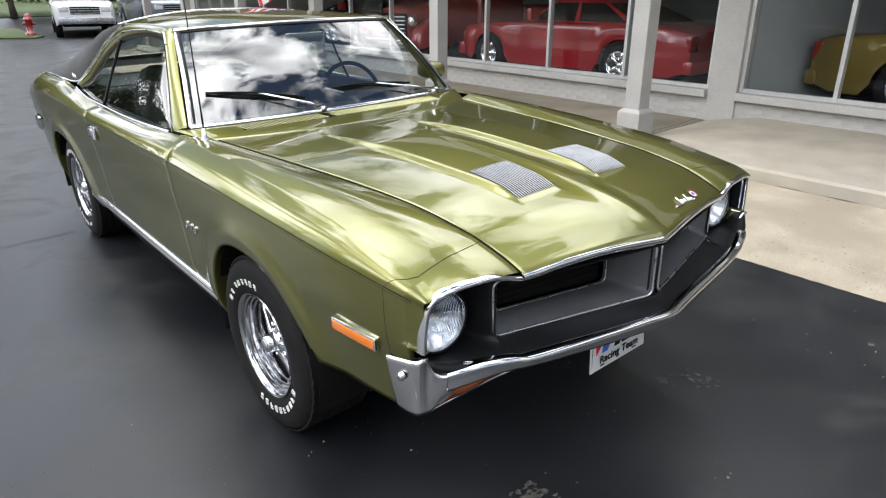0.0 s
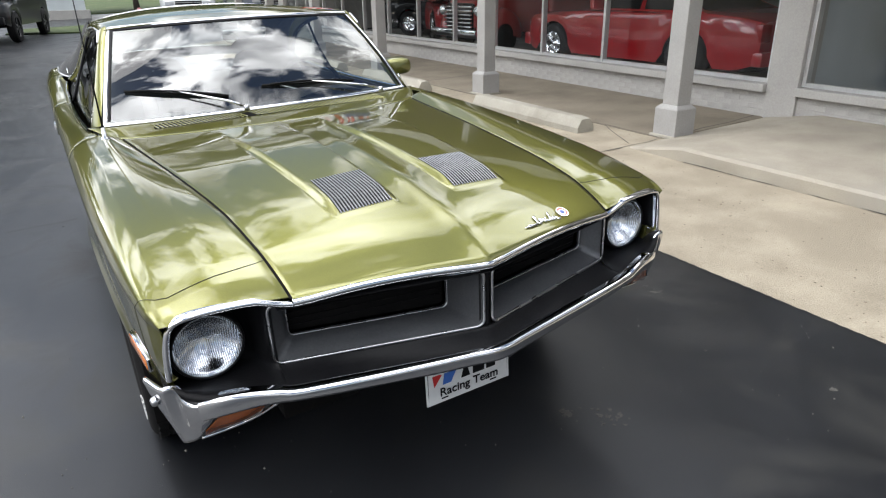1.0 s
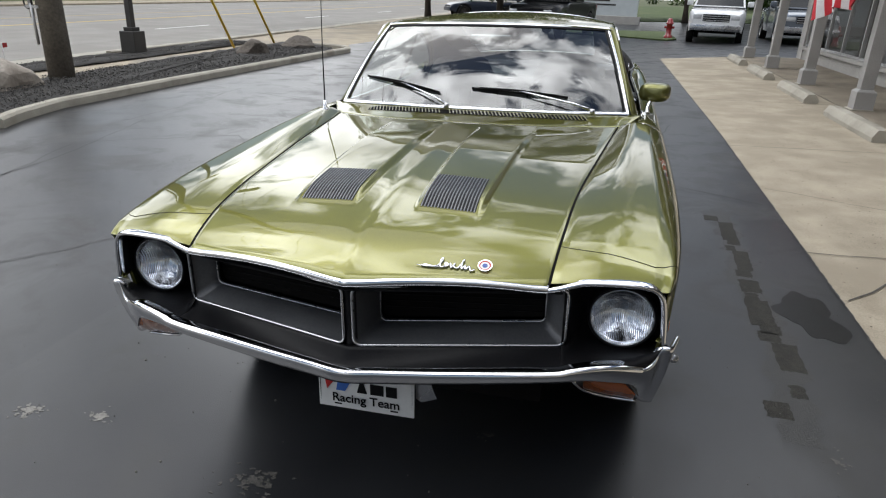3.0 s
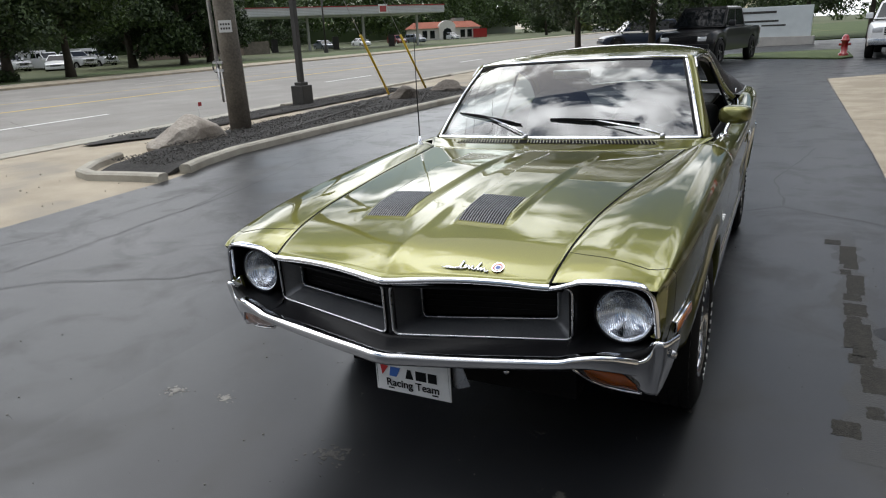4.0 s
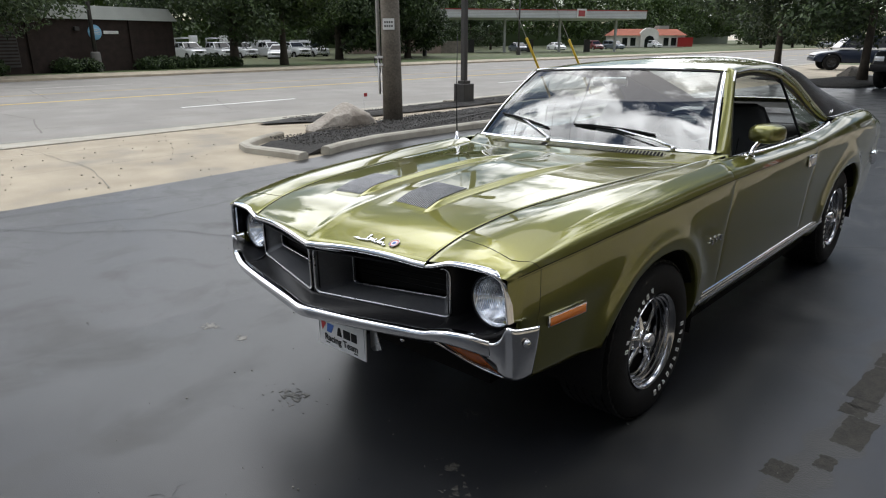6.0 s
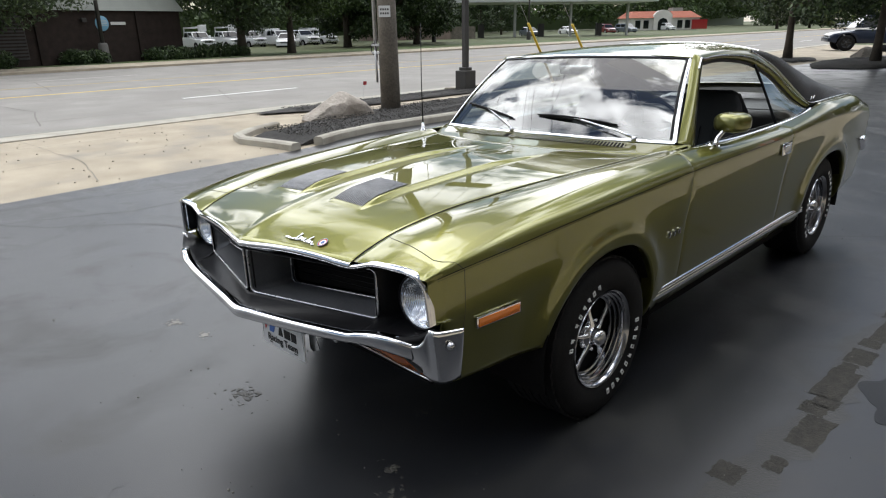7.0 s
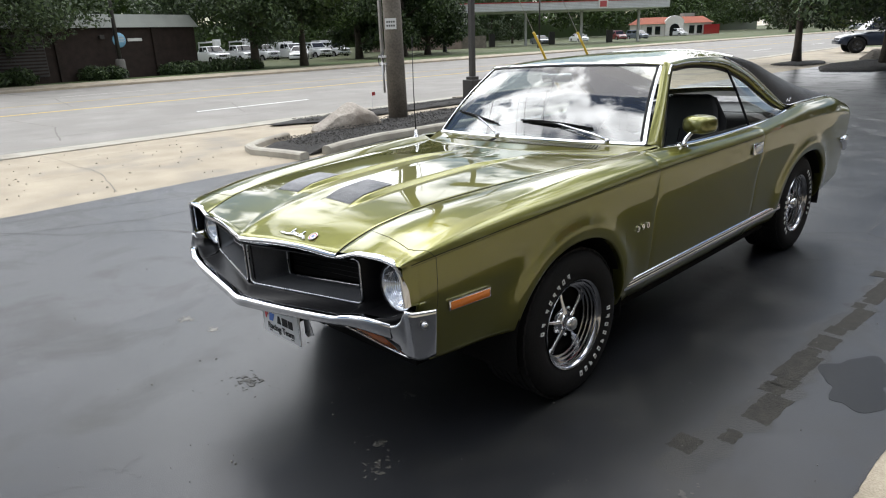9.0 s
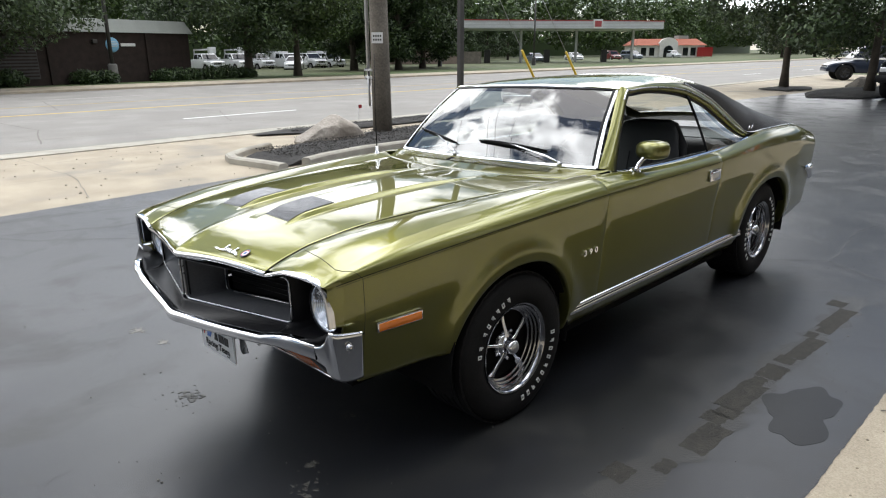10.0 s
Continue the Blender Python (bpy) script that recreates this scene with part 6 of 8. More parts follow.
part("instrument_hood", grid([[(0.36 + 0.19 * math.cos(t), y, 1.0 + 0.045 * math.sin(t)) for t in np.linspace(0, math.pi, 13)] for y in (0.88, 1.0, 1.075)]), M_SEAT, dash, thick=0.01)
ring = [(0.37 + 0.19 * math.cos(t), 1.22 + 0.055 * math.sin(t) , 0.985 + 0.175 * math.sin(t)) for t in np.linspace(0, 2 * math.pi, 41)]
sw = part("steering_wheel", tube(ring, 0.012, 8, False), M_BLACK, car, "thin black steering wheel")
for a in (0.35, 2.8, 4.71):
    part("spoke", tube([(0.37, 1.19, 0.975), (0.37 + 0.185 * math.cos(a), 1.22 + 0.055 * math.sin(a), 0.985 + 0.17 * math.sin(a))], 0.010, 6), M_STEEL, sw)
part("column", tube([(0.37, 1.20, 0.975), (0.37, 0.95, 0.90)], 0.03, 10), M_BLACK, sw)
def bucket(x):
    rows = []
    for y, z, w in ((1.42, 0.50, 0.22), (1.40, 0.57, 0.25), (1.50, 0.60, 0.26), (1.75, 0.57, 0.26), (1.84, 0.62, 0.26), (1.88, 0.78, 0.255), (1.93, 0.95, 0.245), (1.965, 1.08, 0.215), (1.98, 1.14, 0.18), (2.01, 1.165, 0.13), (2.05, 1.14, 0.17), (2.06, 1.0, 0.24), (2.02, 0.75, 0.25), (1.95, 0.45, 0.24), (1.5, 0.40, 0.22), (1.42, 0.50, 0.22)):
        rows.append([(x + w * c, y + 0.02 * abs(c) ** 3 * (1 if z > 0.6 else 0), z + (0.018 * abs(c) ** 4 if z < 0.62 else 0)) for c in np.linspace(-1, 1, 13)])
    st = part("bucket_seat", grid(rows), M_SEAT, car, "black vinyl high-back bucket seat", thick=0.012)
    for k in (-1, 0, 1):
        part("seat_seam", tube([(x + k * 0.085, y - 0.006, z + 0.002) for y, z in ((1.50, 0.602), (1.74, 0.574), (1.838, 0.62), (1.875, 0.78), (1.922, 0.95))], 0.004, 5), M_BLACK, st)
bucket(-0.36)
bucket(0.36)
part("rear_seat", join(box(-0.66, 2.30, 0.45, 0.66, 2.62, 0.62, 0.05), box(-0.66, 2.58, 0.55, 0.66, 2.72, 0.98, 0.05)), M_SEAT, car, "black vinyl rear bench")
part("parcel_shelf", box(-0.60, 2.70, 0.955, 0.60, 3.44, 0.985, 0.01), M_SEAT, car, smooth=False)
for s in (-1, 1):
    part("door_card", grid([[(s * (0.765 + 0.02 * math.sin(3 * z)), y, z) for z in (0.33, 0.5, 0.65, 0.8, 0.92, 0.985)] for y in np.linspace(0.72, 2.7, 22)]), M_SEAT, car, thick=0.01)
part("rear_view_mirror", moved(box(-0.11, -0.012, -0.026, 0.11, 0.012, 0.026, 0.010), pose(0, 1.06, 1.335, 15)), M_STEEL, car, sharp=40)
part("headliner", grid([[roof_pt(u * 0.97, t, -0.03) for u in np.linspace(-1, 1, 13)] for t in np.linspace(0.03, 0.47, 14)]), M_SEAT, car)

# wheels: chrome five-spoke rims on white-lettered tyres
M_TRIM = surface("trim_ring_chrome", (0.34, 0.345, 0.36), (0.42, 0.425, 0.44), 6, 0.12, 1.0, 0, 80, 0.03)
def build_wheel(s):
    """s: side; built with its outer face towards +x, then turned."""
    R, r, w = 0.340, 0.203, 0.118
    wh = thing("wheel", "", "")
    prof = [(r - 0.008, -w * 1.30), (r + 0.012, -w * 1.42), (R * 0.80, -w * 1.46), (R * 0.93, -w * 1.40), (R * 0.985, -w * 1.25), (R, -w * 1.05), (R + 0.001, 0), (R, w * 0.6), (R * 0.985, w * 0.80), (R * 0.95, w * 0.93), (R * 0.88, w * 1.01), (R * 0.78, w * 1.035), (R * 0.70, w * 1.01), (r + 0.014, w * 0.96), (r + 0.004, w * 0.90), (r - 0.008, w * 0.82)]
    tyre = part("tyre", lathe([(a, b) for a, b in prof], 64, "x"), M_RUBBER, wh, "black radial tyre with white raised marks")
    # tread blocks: circumferential ribs
    for h in (-0.122, -0.082, -0.042, 0.0, 0.042, 0.082):
        rows = []
        for k in range(96):
            t = 2 * math.pi * k / 96
            zz = 0.0022 * (1 if k % 2 else -1)
            rows.append([(h + dx + zz, (R + dr) * math.cos(t), (R + dr) * math.sin(t)) for dx, dr in ((-0.017, -0.004), (-0.015, 0.005), (0.015, 0.005), (0.017, -0.004))])
        part("tread_rib", grid(rows, close_u=True), M_RUBBER, tyre, smooth=False)
    # raised white marks in place of lettering, two arcs
    marks = []
    def glyph(t, wdt, hgt, hole):
        r0 = 0.252
        out = []
        for (a0, a1, b0, b1) in ([(-1, -0.52, -1, 1), (0.52, 1, -1, 1), (-0.55, 0.55, 0.62, 1), (-0.55, 0.55, -1, -0.62)] if hole else [(-1, -0.5, -1, 1), (-0.55, 1, 0.6, 1), (-0.55, 0.7, -0.25, 0.12)]):
            v = []
            for a, b in ((a0, b0), (a1, b0), (a1, b1), (a0, b1)):
                ang = t + a * wdt / 2 / r0
                rad = r0 + b * hgt / 2
                for xx in (w * 0.985, w * 1.055):
                    v.append((xx, rad * math.cos(ang), rad * math.sin(ang)))
            out.append((v, [(0, 2, 4, 6), (1, 7, 5, 3), (0, 1, 3, 2), (2, 3, 5, 4), (4, 5, 7, 6), (6, 7, 1, 0)]))
        return join(*out)
    for k in range(10):
        part("white_mark", glyph(radians(-58 + 9.2 * k + 60 - 90), 0.0165, 0.023, k % 3 != 2), M_WHITE, tyre, smooth=False)
    for k in range(8):
        part("white_mark", glyph(radians(99 + 8.6 * k + (5 if k > 5 else 0)), 0.0155, 0.022, k % 3 == 1), M_WHITE, tyre, smooth=False)
    rim = part("rim", lathe([(r - 0.006, -w * 0.8), (r - 0.046, 0.020), (r - 0.045, 0.034), (r - 0.043, 0.045), (r - 0.035, 0.048), (r - 0.034, 0.062), (r - 0.026, 0.065), (r - 0.025, 0.078), (r - 0.018, 0.081), (r - 0.017, 0.092), (r - 0.008, 0.097), (r - 0.004, 0.105), (r + 0.005, 0.110), (r + 0.003, 0.1145), (r - 0.006, 0.110), (r - 0.010, 0.094)], 64, "x"), M_TRIM, wh, "polished chrome rim", sharp=50)
    part("centre_disc", lathe([(r - 0.044, 0.026), (0.145, 0.020), (0.12, 0.018), (0.06, 0.022), (0.0, 0.030)], 48, "x"), M_DARK, rim, "black painted wheel centre")
    for k in range(5):
        a = 2 * math.pi * k / 5 + 0.31
        rows = []
        for rr, hw, hx, th in ((0.040, 0.013, 0.056, 0.012), (0.070, 0.0085, 0.050, 0.012), (0.10, 0.008, 0.042, 0.011), (0.130, 0.009, 0.038, 0.010), (0.148, 0.014, 0.038, 0.007), (0.158, 0.018, 0.038, 0.004)):
            row = []
            for q, e in ((-1.0, -1.0), (-0.85, 0.2), (-0.45, 0.95), (-0.2, 0.75), (0.2, 0.75), (0.45, 0.95), (0.85, 0.2), (1.0, -1.0)):
                y, z = rr, q * hw
                row.append((hx + th * e, y * math.cos(a) - z * math.sin(a), y * math.sin(a) + z * math.cos(a)))
            rows.append(row)
        part("spoke", grid(rows), M_CHROME, rim)
        b = a + math.pi / 5
        part("lug_nut", moved(lathe([(0.0, 0.03), (0.006, 0.028), (0.009, 0.02), (0.010, 0.0)], 6, "x"), pose(0.030, 0.066 * math.cos(b), 0.066 * math.sin(b))), M_CHROME, rim)
    hubp = part("hub", lathe([(0.058, 0.018), (0.056, 0.050), (0.048, 0.058), (0.039, 0.062), (0.036, 0.076), (0.033, 0.100), (0.027, 0.106), (0.0, 0.108)], 32, "x"), M_CHROME, rim, "chrome hub cap")
    part("hub_badge", lathe([(0.024, 0.1065), (0.022, 0.1095), (0.0, 0.1105)], 24, "x"), M_STEEL, rim)
    return wh
w0 = build_wheel(1)
w0.parent = car
w0.name = "wheel"
w0.matrix_basis = pose(0.757, 0, 0.338, 6)
for x, y, rz, rx_ in ((-0.757, 0, 180, -14), (0.745, 2.769, 0, 60), (-0.745, 2.769, 180, 130)):
    copy_thing(w0, pose(x, y, 0.338, 0, 0, rz) @ pose(0, 0, 0, rx_))

# ---- vehicles parked around ----
M_VGLASS = plain("dark_car_glass", (0.010, 0.012, 0.014), 0.06, 0, 0.0)
M_HEAD = surface("far_headlamp", (0.55, 0.56, 0.58), (0.72, 0.73, 0.74), 20, 0.15, 0.4)
M_TAILRED = plain("red_lamp", (0.25, 0.01, 0.01), 0.25, 0, 0.5)
M_ALLOY = surface("alloy_wheel", (0.36, 0.36, 0.37), (0.5, 0.5, 0.51), 9, 0.3, 0.8)
M_BLACKWHEEL = surface("black_wheel", (0.012, 0.012, 0.013), (0.03, 0.03, 0.03), 9, 0.35, 0.3)
P_WHITE = paint("white_paint", (0.72, 0.73, 0.74), 0.0, 0.4)
P_BLACK = paint("black_paint", (0.007, 0.0075, 0.009), 0.0, 0.3, 1.4, 0.45)
P_GREY = paint("grey_paint", (0.13, 0.15, 0.18), 0.4, 0.35)
P_RED = paint("red_paint", (0.30, 0.008, 0.012), 0.0, 0.3)
P_GOLD = paint("gold_paint", (0.24, 0.17, 0.045), 0.5, 0.35)
P_NAVY = paint("navy_paint", (0.010, 0.016, 0.032), 0.0, 0.3, 1.4, 0.45)
P_MAROON = paint("maroon_paint", (0.14, 0.012, 0.015), 0.2, 0.35)
P_SILVER = paint("silver_paint", (0.42, 0.43, 0.44), 0.6, 0.35)


def vehicle(label, name, colour, at, L, W, H, belt, prof, cab, wheel_r=0.36, axles=(0.19, 0.80), clear=0.28, bed=None, rim=None, group="", category="car", bar=None):
    """A parked vehicle, nose towards -y, origin on the ground under its nose. prof: (share of length, height) of the lower body's top line;
    cab: shares of length for screen foot, screen head, rear head, rear foot, and roof taper."""
    v = thing(name, label, category, at, group)
    top = curve([p[0] * L for p in prof], [p[1] for p in prof])
    hw = W / 2
    plan = curve([0, 0.04 * L, 0.12 * L, 0.5 * L, 0.9 * L, L], [hw * 0.80, hw * 0.92, hw * 0.985, hw, hw * 0.97, hw * 0.86])
    ax = [a * L for a in axles]
    ra = wheel_r * 1.16
    def low(y):
        z = clear + 0.12 * max(0, 0.06 * L - y) / (0.06 * L) + 0.10 * max(0, y - 0.94 * L) / (0.06 * L)
        for a in ax:
            d = abs(y - a)
            if d < ra:
                z = max(z, wheel_r + math.sqrt(ra * ra - d * d) * 0.97)
        return z
    ys = list(np.linspace(0, L, 40))
    for a in ax:
        ys += [a + ra * math.sin(t) * 0.999 for t in np.linspace(-math.pi / 2, math.pi / 2, 15)]
    rows = []
    for y in sorted(ys):
        w, zt, zb = plan(y), top(y), low(y)
        zb = min(zb, zt - 0.05)
        h = zt - zb
        half = [(w * 0.97, zb), (w, zb + h * 0.3), (w * 1.0, zb + h * 0.62), (w * 0.985, zt - min(0.10, h * 0.3)), (w * 0.94, zt - 0.02), (w * 0.80, zt + 0.005), (w * 0.4, zt + 0.018)]
        rows.append([(x, y, z) for x, z in half] + [(0, y, zt + 0.022)] + [(-x, y, z) for x, z in reversed(half)])
    bv, bf = grid(rows)
    n = len(rows[0])
    bf += [tuple(range(n)), tuple(range(len(bv) - 1, len(bv) - n - 1, -1))]
    if bed:
        bf = [q for q in bf if not (sum(bv[i][1] for i in q) / len(q) > bed * L + 0.1 and sum(bv[i][1] for i in q) / len(q) < 0.965 * L and all(abs(bv[i][0]) < hw * 0.83 and bv[i][2] > belt - 0.25 for i in q))]
    part("body", (bv, bf), colour, v, thick=0.01, sharp=40)
    part("underbody", box(-hw * 0.72, 0.08 * L, clear - 0.04, hw * 0.72, 0.93 * L, clear + 0.28), M_DARK, v, smooth=False)
    if bed:
        part("bed_floor", box(-hw * 0.80, bed * L + 0.05, clear + 0.30, hw * 0.80, 0.955 * L, clear + 0.36), M_BLACK, v, smooth=False)
    f0, h0, h1, f1, tap = cab
    f0, h0, h1, f1 = f0 * L, h0 * L, h1 * L, f1 * L
    wb, wt = hw * 0.92, hw * tap
    zb = belt
    a = [(-wb, f0, zb), (wb, f0, zb), (wb, f1, zb), (-wb, f1, zb)]
    b = [(-wt, h0, H - 0.07), (wt, h0, H - 0.07), (wt, h1, H - 0.07), (-wt, h1, H - 0.07)]
    c = [(-wt * 0.9, h0 + 0.10, H - 0.015), (wt * 0.9, h0 + 0.10, H - 0.015), (wt * 0.9, h1 - 0.10, H - 0.015), (-wt * 0.9, h1 - 0.10, H - 0.015)]
    cv = a + b + c
    cf = [(0, 1, 5, 4), (1, 2, 6, 5), (2, 3, 7, 6), (3, 0, 4, 7), (4, 5, 9, 8), (5, 6, 10, 9), (6, 7, 11, 10), (7, 4, 8, 11), (8, 9, 10, 11)]
    part("cab", (cv, cf), colour, v, smooth=False)
    def lerp(p, q, t):
        return tuple(p[i] + (q[i] - p[i]) * t for i in range(3))
    def pane(name, p0, p1, p2, p3, m0, m1, e=0.05, off=(0, 0, 0)):
        q = []
        for s_, t_ in ((m0, e), (m1, e), (m1, 1 - e), (m0, 1 - e)):
            q.append(tuple(Vector(lerp(lerp(p0, p1, s_), lerp(p3, p2, s_), t_)) + Vector(off)))
        o2 = [tuple(Vector(p) - Vector(off) * 2) for p in q]
        part(name, (q + o2, [(0, 1, 2, 3), (7, 6, 5, 4), (0, 4, 5, 1), (1, 5, 6, 2), (2, 6, 7, 3), (3, 7, 4, 0)]), M_VGLASS, v, smooth=False)
    pane("windscreen", cv[0], cv[1], cv[5], cv[4], 0.04, 0.96, 0.07, (0, -0.008, 0.006))
    pane("rear_screen", cv[2], cv[3], cv[7], cv[6], 0.05, 0.95, 0.10, (0, 0.008, 0.006))
    for s_, p in ((1, (1, 2, 6, 5)), (-1, (0, 3, 7, 4))):
        for m0, m1 in ((0.06, 0.47), (0.52, 0.94)):
            pane("side_window", cv[p[0]], cv[p[1]], cv[p[2]], cv[p[3]], m0, m1, 0.09, (s_ * 0.008, 0, 0.002))
    zn = top(0.02 * L)
    part("grille", box(-hw * 0.46, -0.012, zn - 0.33, hw * 0.46, 0.05, zn - 0.08, 0.012), bar or M_BLACK, v, sharp=30)
    for k in range(3):
        part("grille_bar", box(-hw * 0.45, -0.02, zn - 0.30 + k * 0.075, hw * 0.45, 0.0, zn - 0.275 + k * 0.075), M_STEEL if bar is None else bar, v, smooth=False)
    for s_ in (-1, 1):
        part("headlight", box(min(s_ * hw * 0.50, s_ * hw * 0.80), -0.005, zn - 0.26, max(s_ * hw * 0.50, s_ * hw * 0.80), 0.14, zn - 0.10, 0.02), M_HEAD, v, sharp=30)
        part("tail_light", box(min(s_ * hw * 0.66, s_ * hw * 0.87), L - 0.1, belt - 0.34, max(s_ * hw * 0.66, s_ * hw * 0.87), L + 0.004, belt - 0.12, 0.01), M_TAILRED, v, sharp=30)
        part("wing_mirror", box(min(s_ * hw * 0.97, s_ * (hw + 0.2)), f0 + 0.25, belt + 0.02, max(s_ * hw * 0.97, s_ * (hw + 0.2)), f0 + 0.36, belt + 0.22, 0.03), colour, v, sharp=30)
    part("front_bumper", box(-hw * 0.88, -0.06, clear + 0.06, hw * 0.88, 0.12, clear + 0.28, 0.03), (bar or M_STEEL) if bed else colour, v, sharp=30)
    part("rear_bumper", box(-hw * 0.88, L - 0.10, clear + 0.06, hw * 0.88, L + 0.06, clear + 0.25, 0.03), M_STEEL if bed else colour, v, sharp=30)
    for a_ in ax:
        for s_ in (-1, 1):
            wv = part("wheel", moved(lathe([(wheel_r * 0.62, -0.11), (wheel_r * 0.95, -0.115), (wheel_r, -0.08), (wheel_r, 0.08), (wheel_r * 0.95, 0.115), (wheel_r * 0.62, 0.11)], 28, "x"), pose(s_ * (hw - 0.13), a_, wheel_r)), M_RUBBER, v)
            part("rim", moved(lathe([(wheel_r * 0.64, 0.10), (wheel_r * 0.60, 0.06), (wheel_r * 0.2, 0.05), (wheel_r * 0.16, 0.09), (0.0, 0.095)], 20, "x"), pose(s_ * (hw - 0.13), a_, wheel_r) @ Matrix.Diagonal((s_, 1, 1, 1))), rim or M_ALLOY, wv)
            for k in range(5):
                t = 2 * math.pi * k / 5
                part("spoke", moved(box(0.045, 0.03, -0.025, 0.09, wheel_r * 0.62, 0.025, 0.006, 1), pose(s_ * (hw - 0.13), a_, wheel_r) @ Matrix.Diagonal((s_, 1, 1, 1)) @ pose(0, 0, 0, math.degrees(t))), rim or M_ALLOY, wv)
    return v


PICKUP = dict(L=5.9, W=2.03, H=1.95, belt=1.32, prof=[(0, 1.05), (0.03, 1.16), (0.1, 1.22), (0.24, 1.27), (0.3, 1.32), (0.6, 1.32), (0.62, 1.30), (1.0, 1.30)], cab=(0.235, 0.335, 0.60, 0.625, 0.80), wheel_r=0.42, axles=(0.165, 0.79), clear=0.42, bed=0.63, category="pickup truck")
SUV = dict(L=4.7, W=1.88, H=1.72, belt=1.08, prof=[(0, 0.80), (0.04, 0.90), (0.12, 0.98), (0.27, 1.04), (0.32, 1.08), (1.0, 1.06)], cab=(0.24, 0.36, 0.93, 0.985, 0.78), wheel_r=0.36, axles=(0.18, 0.79), clear=0.30)
SEDAN = dict(L=4.7, W=1.82, H=1.45, belt=0.95, prof=[(0, 0.68), (0.04, 0.76), (0.15, 0.86), (0.28, 0.93), (0.34, 0.95), (0.82, 0.97), (0.96, 0.95), (1.0, 0.90)], cab=(0.26, 0.40, 0.70, 0.86, 0.70), wheel_r=0.33, axles=(0.19, 0.79), clear=0.24)
COUPE = dict(L=4.9, W=1.90, H=1.33, belt=0.93, prof=[(0, 0.72), (0.02, 0.80), (0.1, 0.86), (0.3, 0.92), (0.36, 0.93), (0.62, 0.93), (0.75, 0.96), (0.95, 0.90), (1.0, 0.84)], cab=(0.36, 0.46, 0.66, 0.82, 0.66), wheel_r=0.34, axles=(0.18, 0.77), clear=0.22)

vehicle("lifted black pickup truck with black wheels parked on asphalt", "black_pickup", P_BLACK, pose(-2.75, 23.9, gz(-1.6), 0, 0, -13) @ Matrix.Diagonal((1.05, 1.05, 1.05, 1)), rim=M_BLACKWHEEL, bar=M_BLACK, **{**PICKUP, "wheel_r": 0.46, "clear": 0.5, "H": 2.05})
vehicle("white heavy-duty pickup truck with a chrome grille facing the lot", "white_pickup", P_WHITE, pose(4.05, 24.6, gz(2.6), 0, 0, -9), **PICKUP)
vehicle("slate grey pickup truck parked nose out", "grey_pickup", P_GREY, pose(7.25, 24.6, gz(4.5), 0, 0, -3), **PICKUP)
vehicle("dark blue off-road vehicle with black wheels by the street", "dark_suv", P_NAVY, pose(-10.0, 40.0, ZS, 0, 0, -62), rim=M_BLACKWHEEL, **{**SUV, "wheel_r": 0.42, "clear": 0.42, "H": 1.85, "belt": 1.2})
# service trucks across the street
for k, (x, y, rz) in enumerate(((-57.5, 26.6, 58), (-57.0, 29.3, 55), (-57.6, 32.0, 60), (-57.4, 35.2, 56), (-57.2, 37.9, 57), (-57.8, 40.6, 55))):
    tr = vehicle("white utility service truck parked across the street", "service_truck", P_WHITE, pose(x, y, gf(x) - 0.04, 0, 0, rz + 34) @ Matrix.Diagonal((0.88, 0.88, 0.88, 1)), group="service trucks", **PICKUP)
    if k in (3, 5):
        part("service_box", box(-0.98, 3.75, 1.25, 0.98, 5.85, 2.15, 0.04), P_WHITE, tr, "white enclosed service body", sharp=30)
    if k in (0, 1):
        part("boom", tube([(0, 5.2, 1.4), (0, 5.2, 2.3), (0, 2.2, 2.35), (0.1, 1.2, 2.15)], 0.09, 8), P_WHITE, tr, "folded white lift boom")
        part("bucket", box(-0.3, 0.9, 1.95, 0.4, 1.5, 2.6, 0.04), P_WHITE, tr, sharp=30)
vehicle("small white sedan parked beside the trucks", "sedan", P_WHITE, pose(-53.0, 31.8, gf(-53), 0, 0, 50), **SEDAN)
# at the petrol station and beyond
for lab, nm, col, x, y, rz, kd in (("dark grey sedan parked at the petrol station", "sedan", P_GREY, -62, 81, 60, SEDAN), ("white sedan parked at the petrol station", "sedan", P_WHITE, -66, 97, 60, SEDAN), ("maroon sport utility car at the petrol station", "suv", P_MAROON, -64, 106, 60, SUV),
                                 ("slate sport utility car at the petrol station", "suv", P_GREY, -63, 112, 70, SUV), ("white sport utility car by the red-roofed shop", "suv", P_WHITE, -70, 141, 70, SUV), ("silver sedan parked near the far trees", "sedan", P_SILVER, -42, 172, 80, SEDAN)):
    vehicle(lab, nm, col, pose(x, y, ZF + 0.1, 0, 0, rz), **kd)
# in the showroom, on its floor
vehicle("glossy red classic muscle coupe behind the shop window", "red_coupe", P_RED, pose(7.85, 7.95, 0.2, 0, 0, 180), rim=M_CHROME, bar=M_BLACK, **COUPE)
vehicle("bronze gold classic coupe in the other showroom", "gold_coupe", P_GOLD, pose(8.2, -3.35, 0.2), rim=M_CHROME, bar=M_BLACK, **COUPE)
vehicle("red classic coupe further along the showroom", "red_coupe", P_RED, pose(8.6, 12.2, 0.2, 0, 0, -20), rim=M_CHROME, bar=M_BLACK, **COUPE)
vehicle("dark classic coupe deep in the showroom", "dark_coupe", P_BLACK, pose(10.8, 12.0, 0.2, 0, 0, 30), rim=M_CHROME, **COUPE)
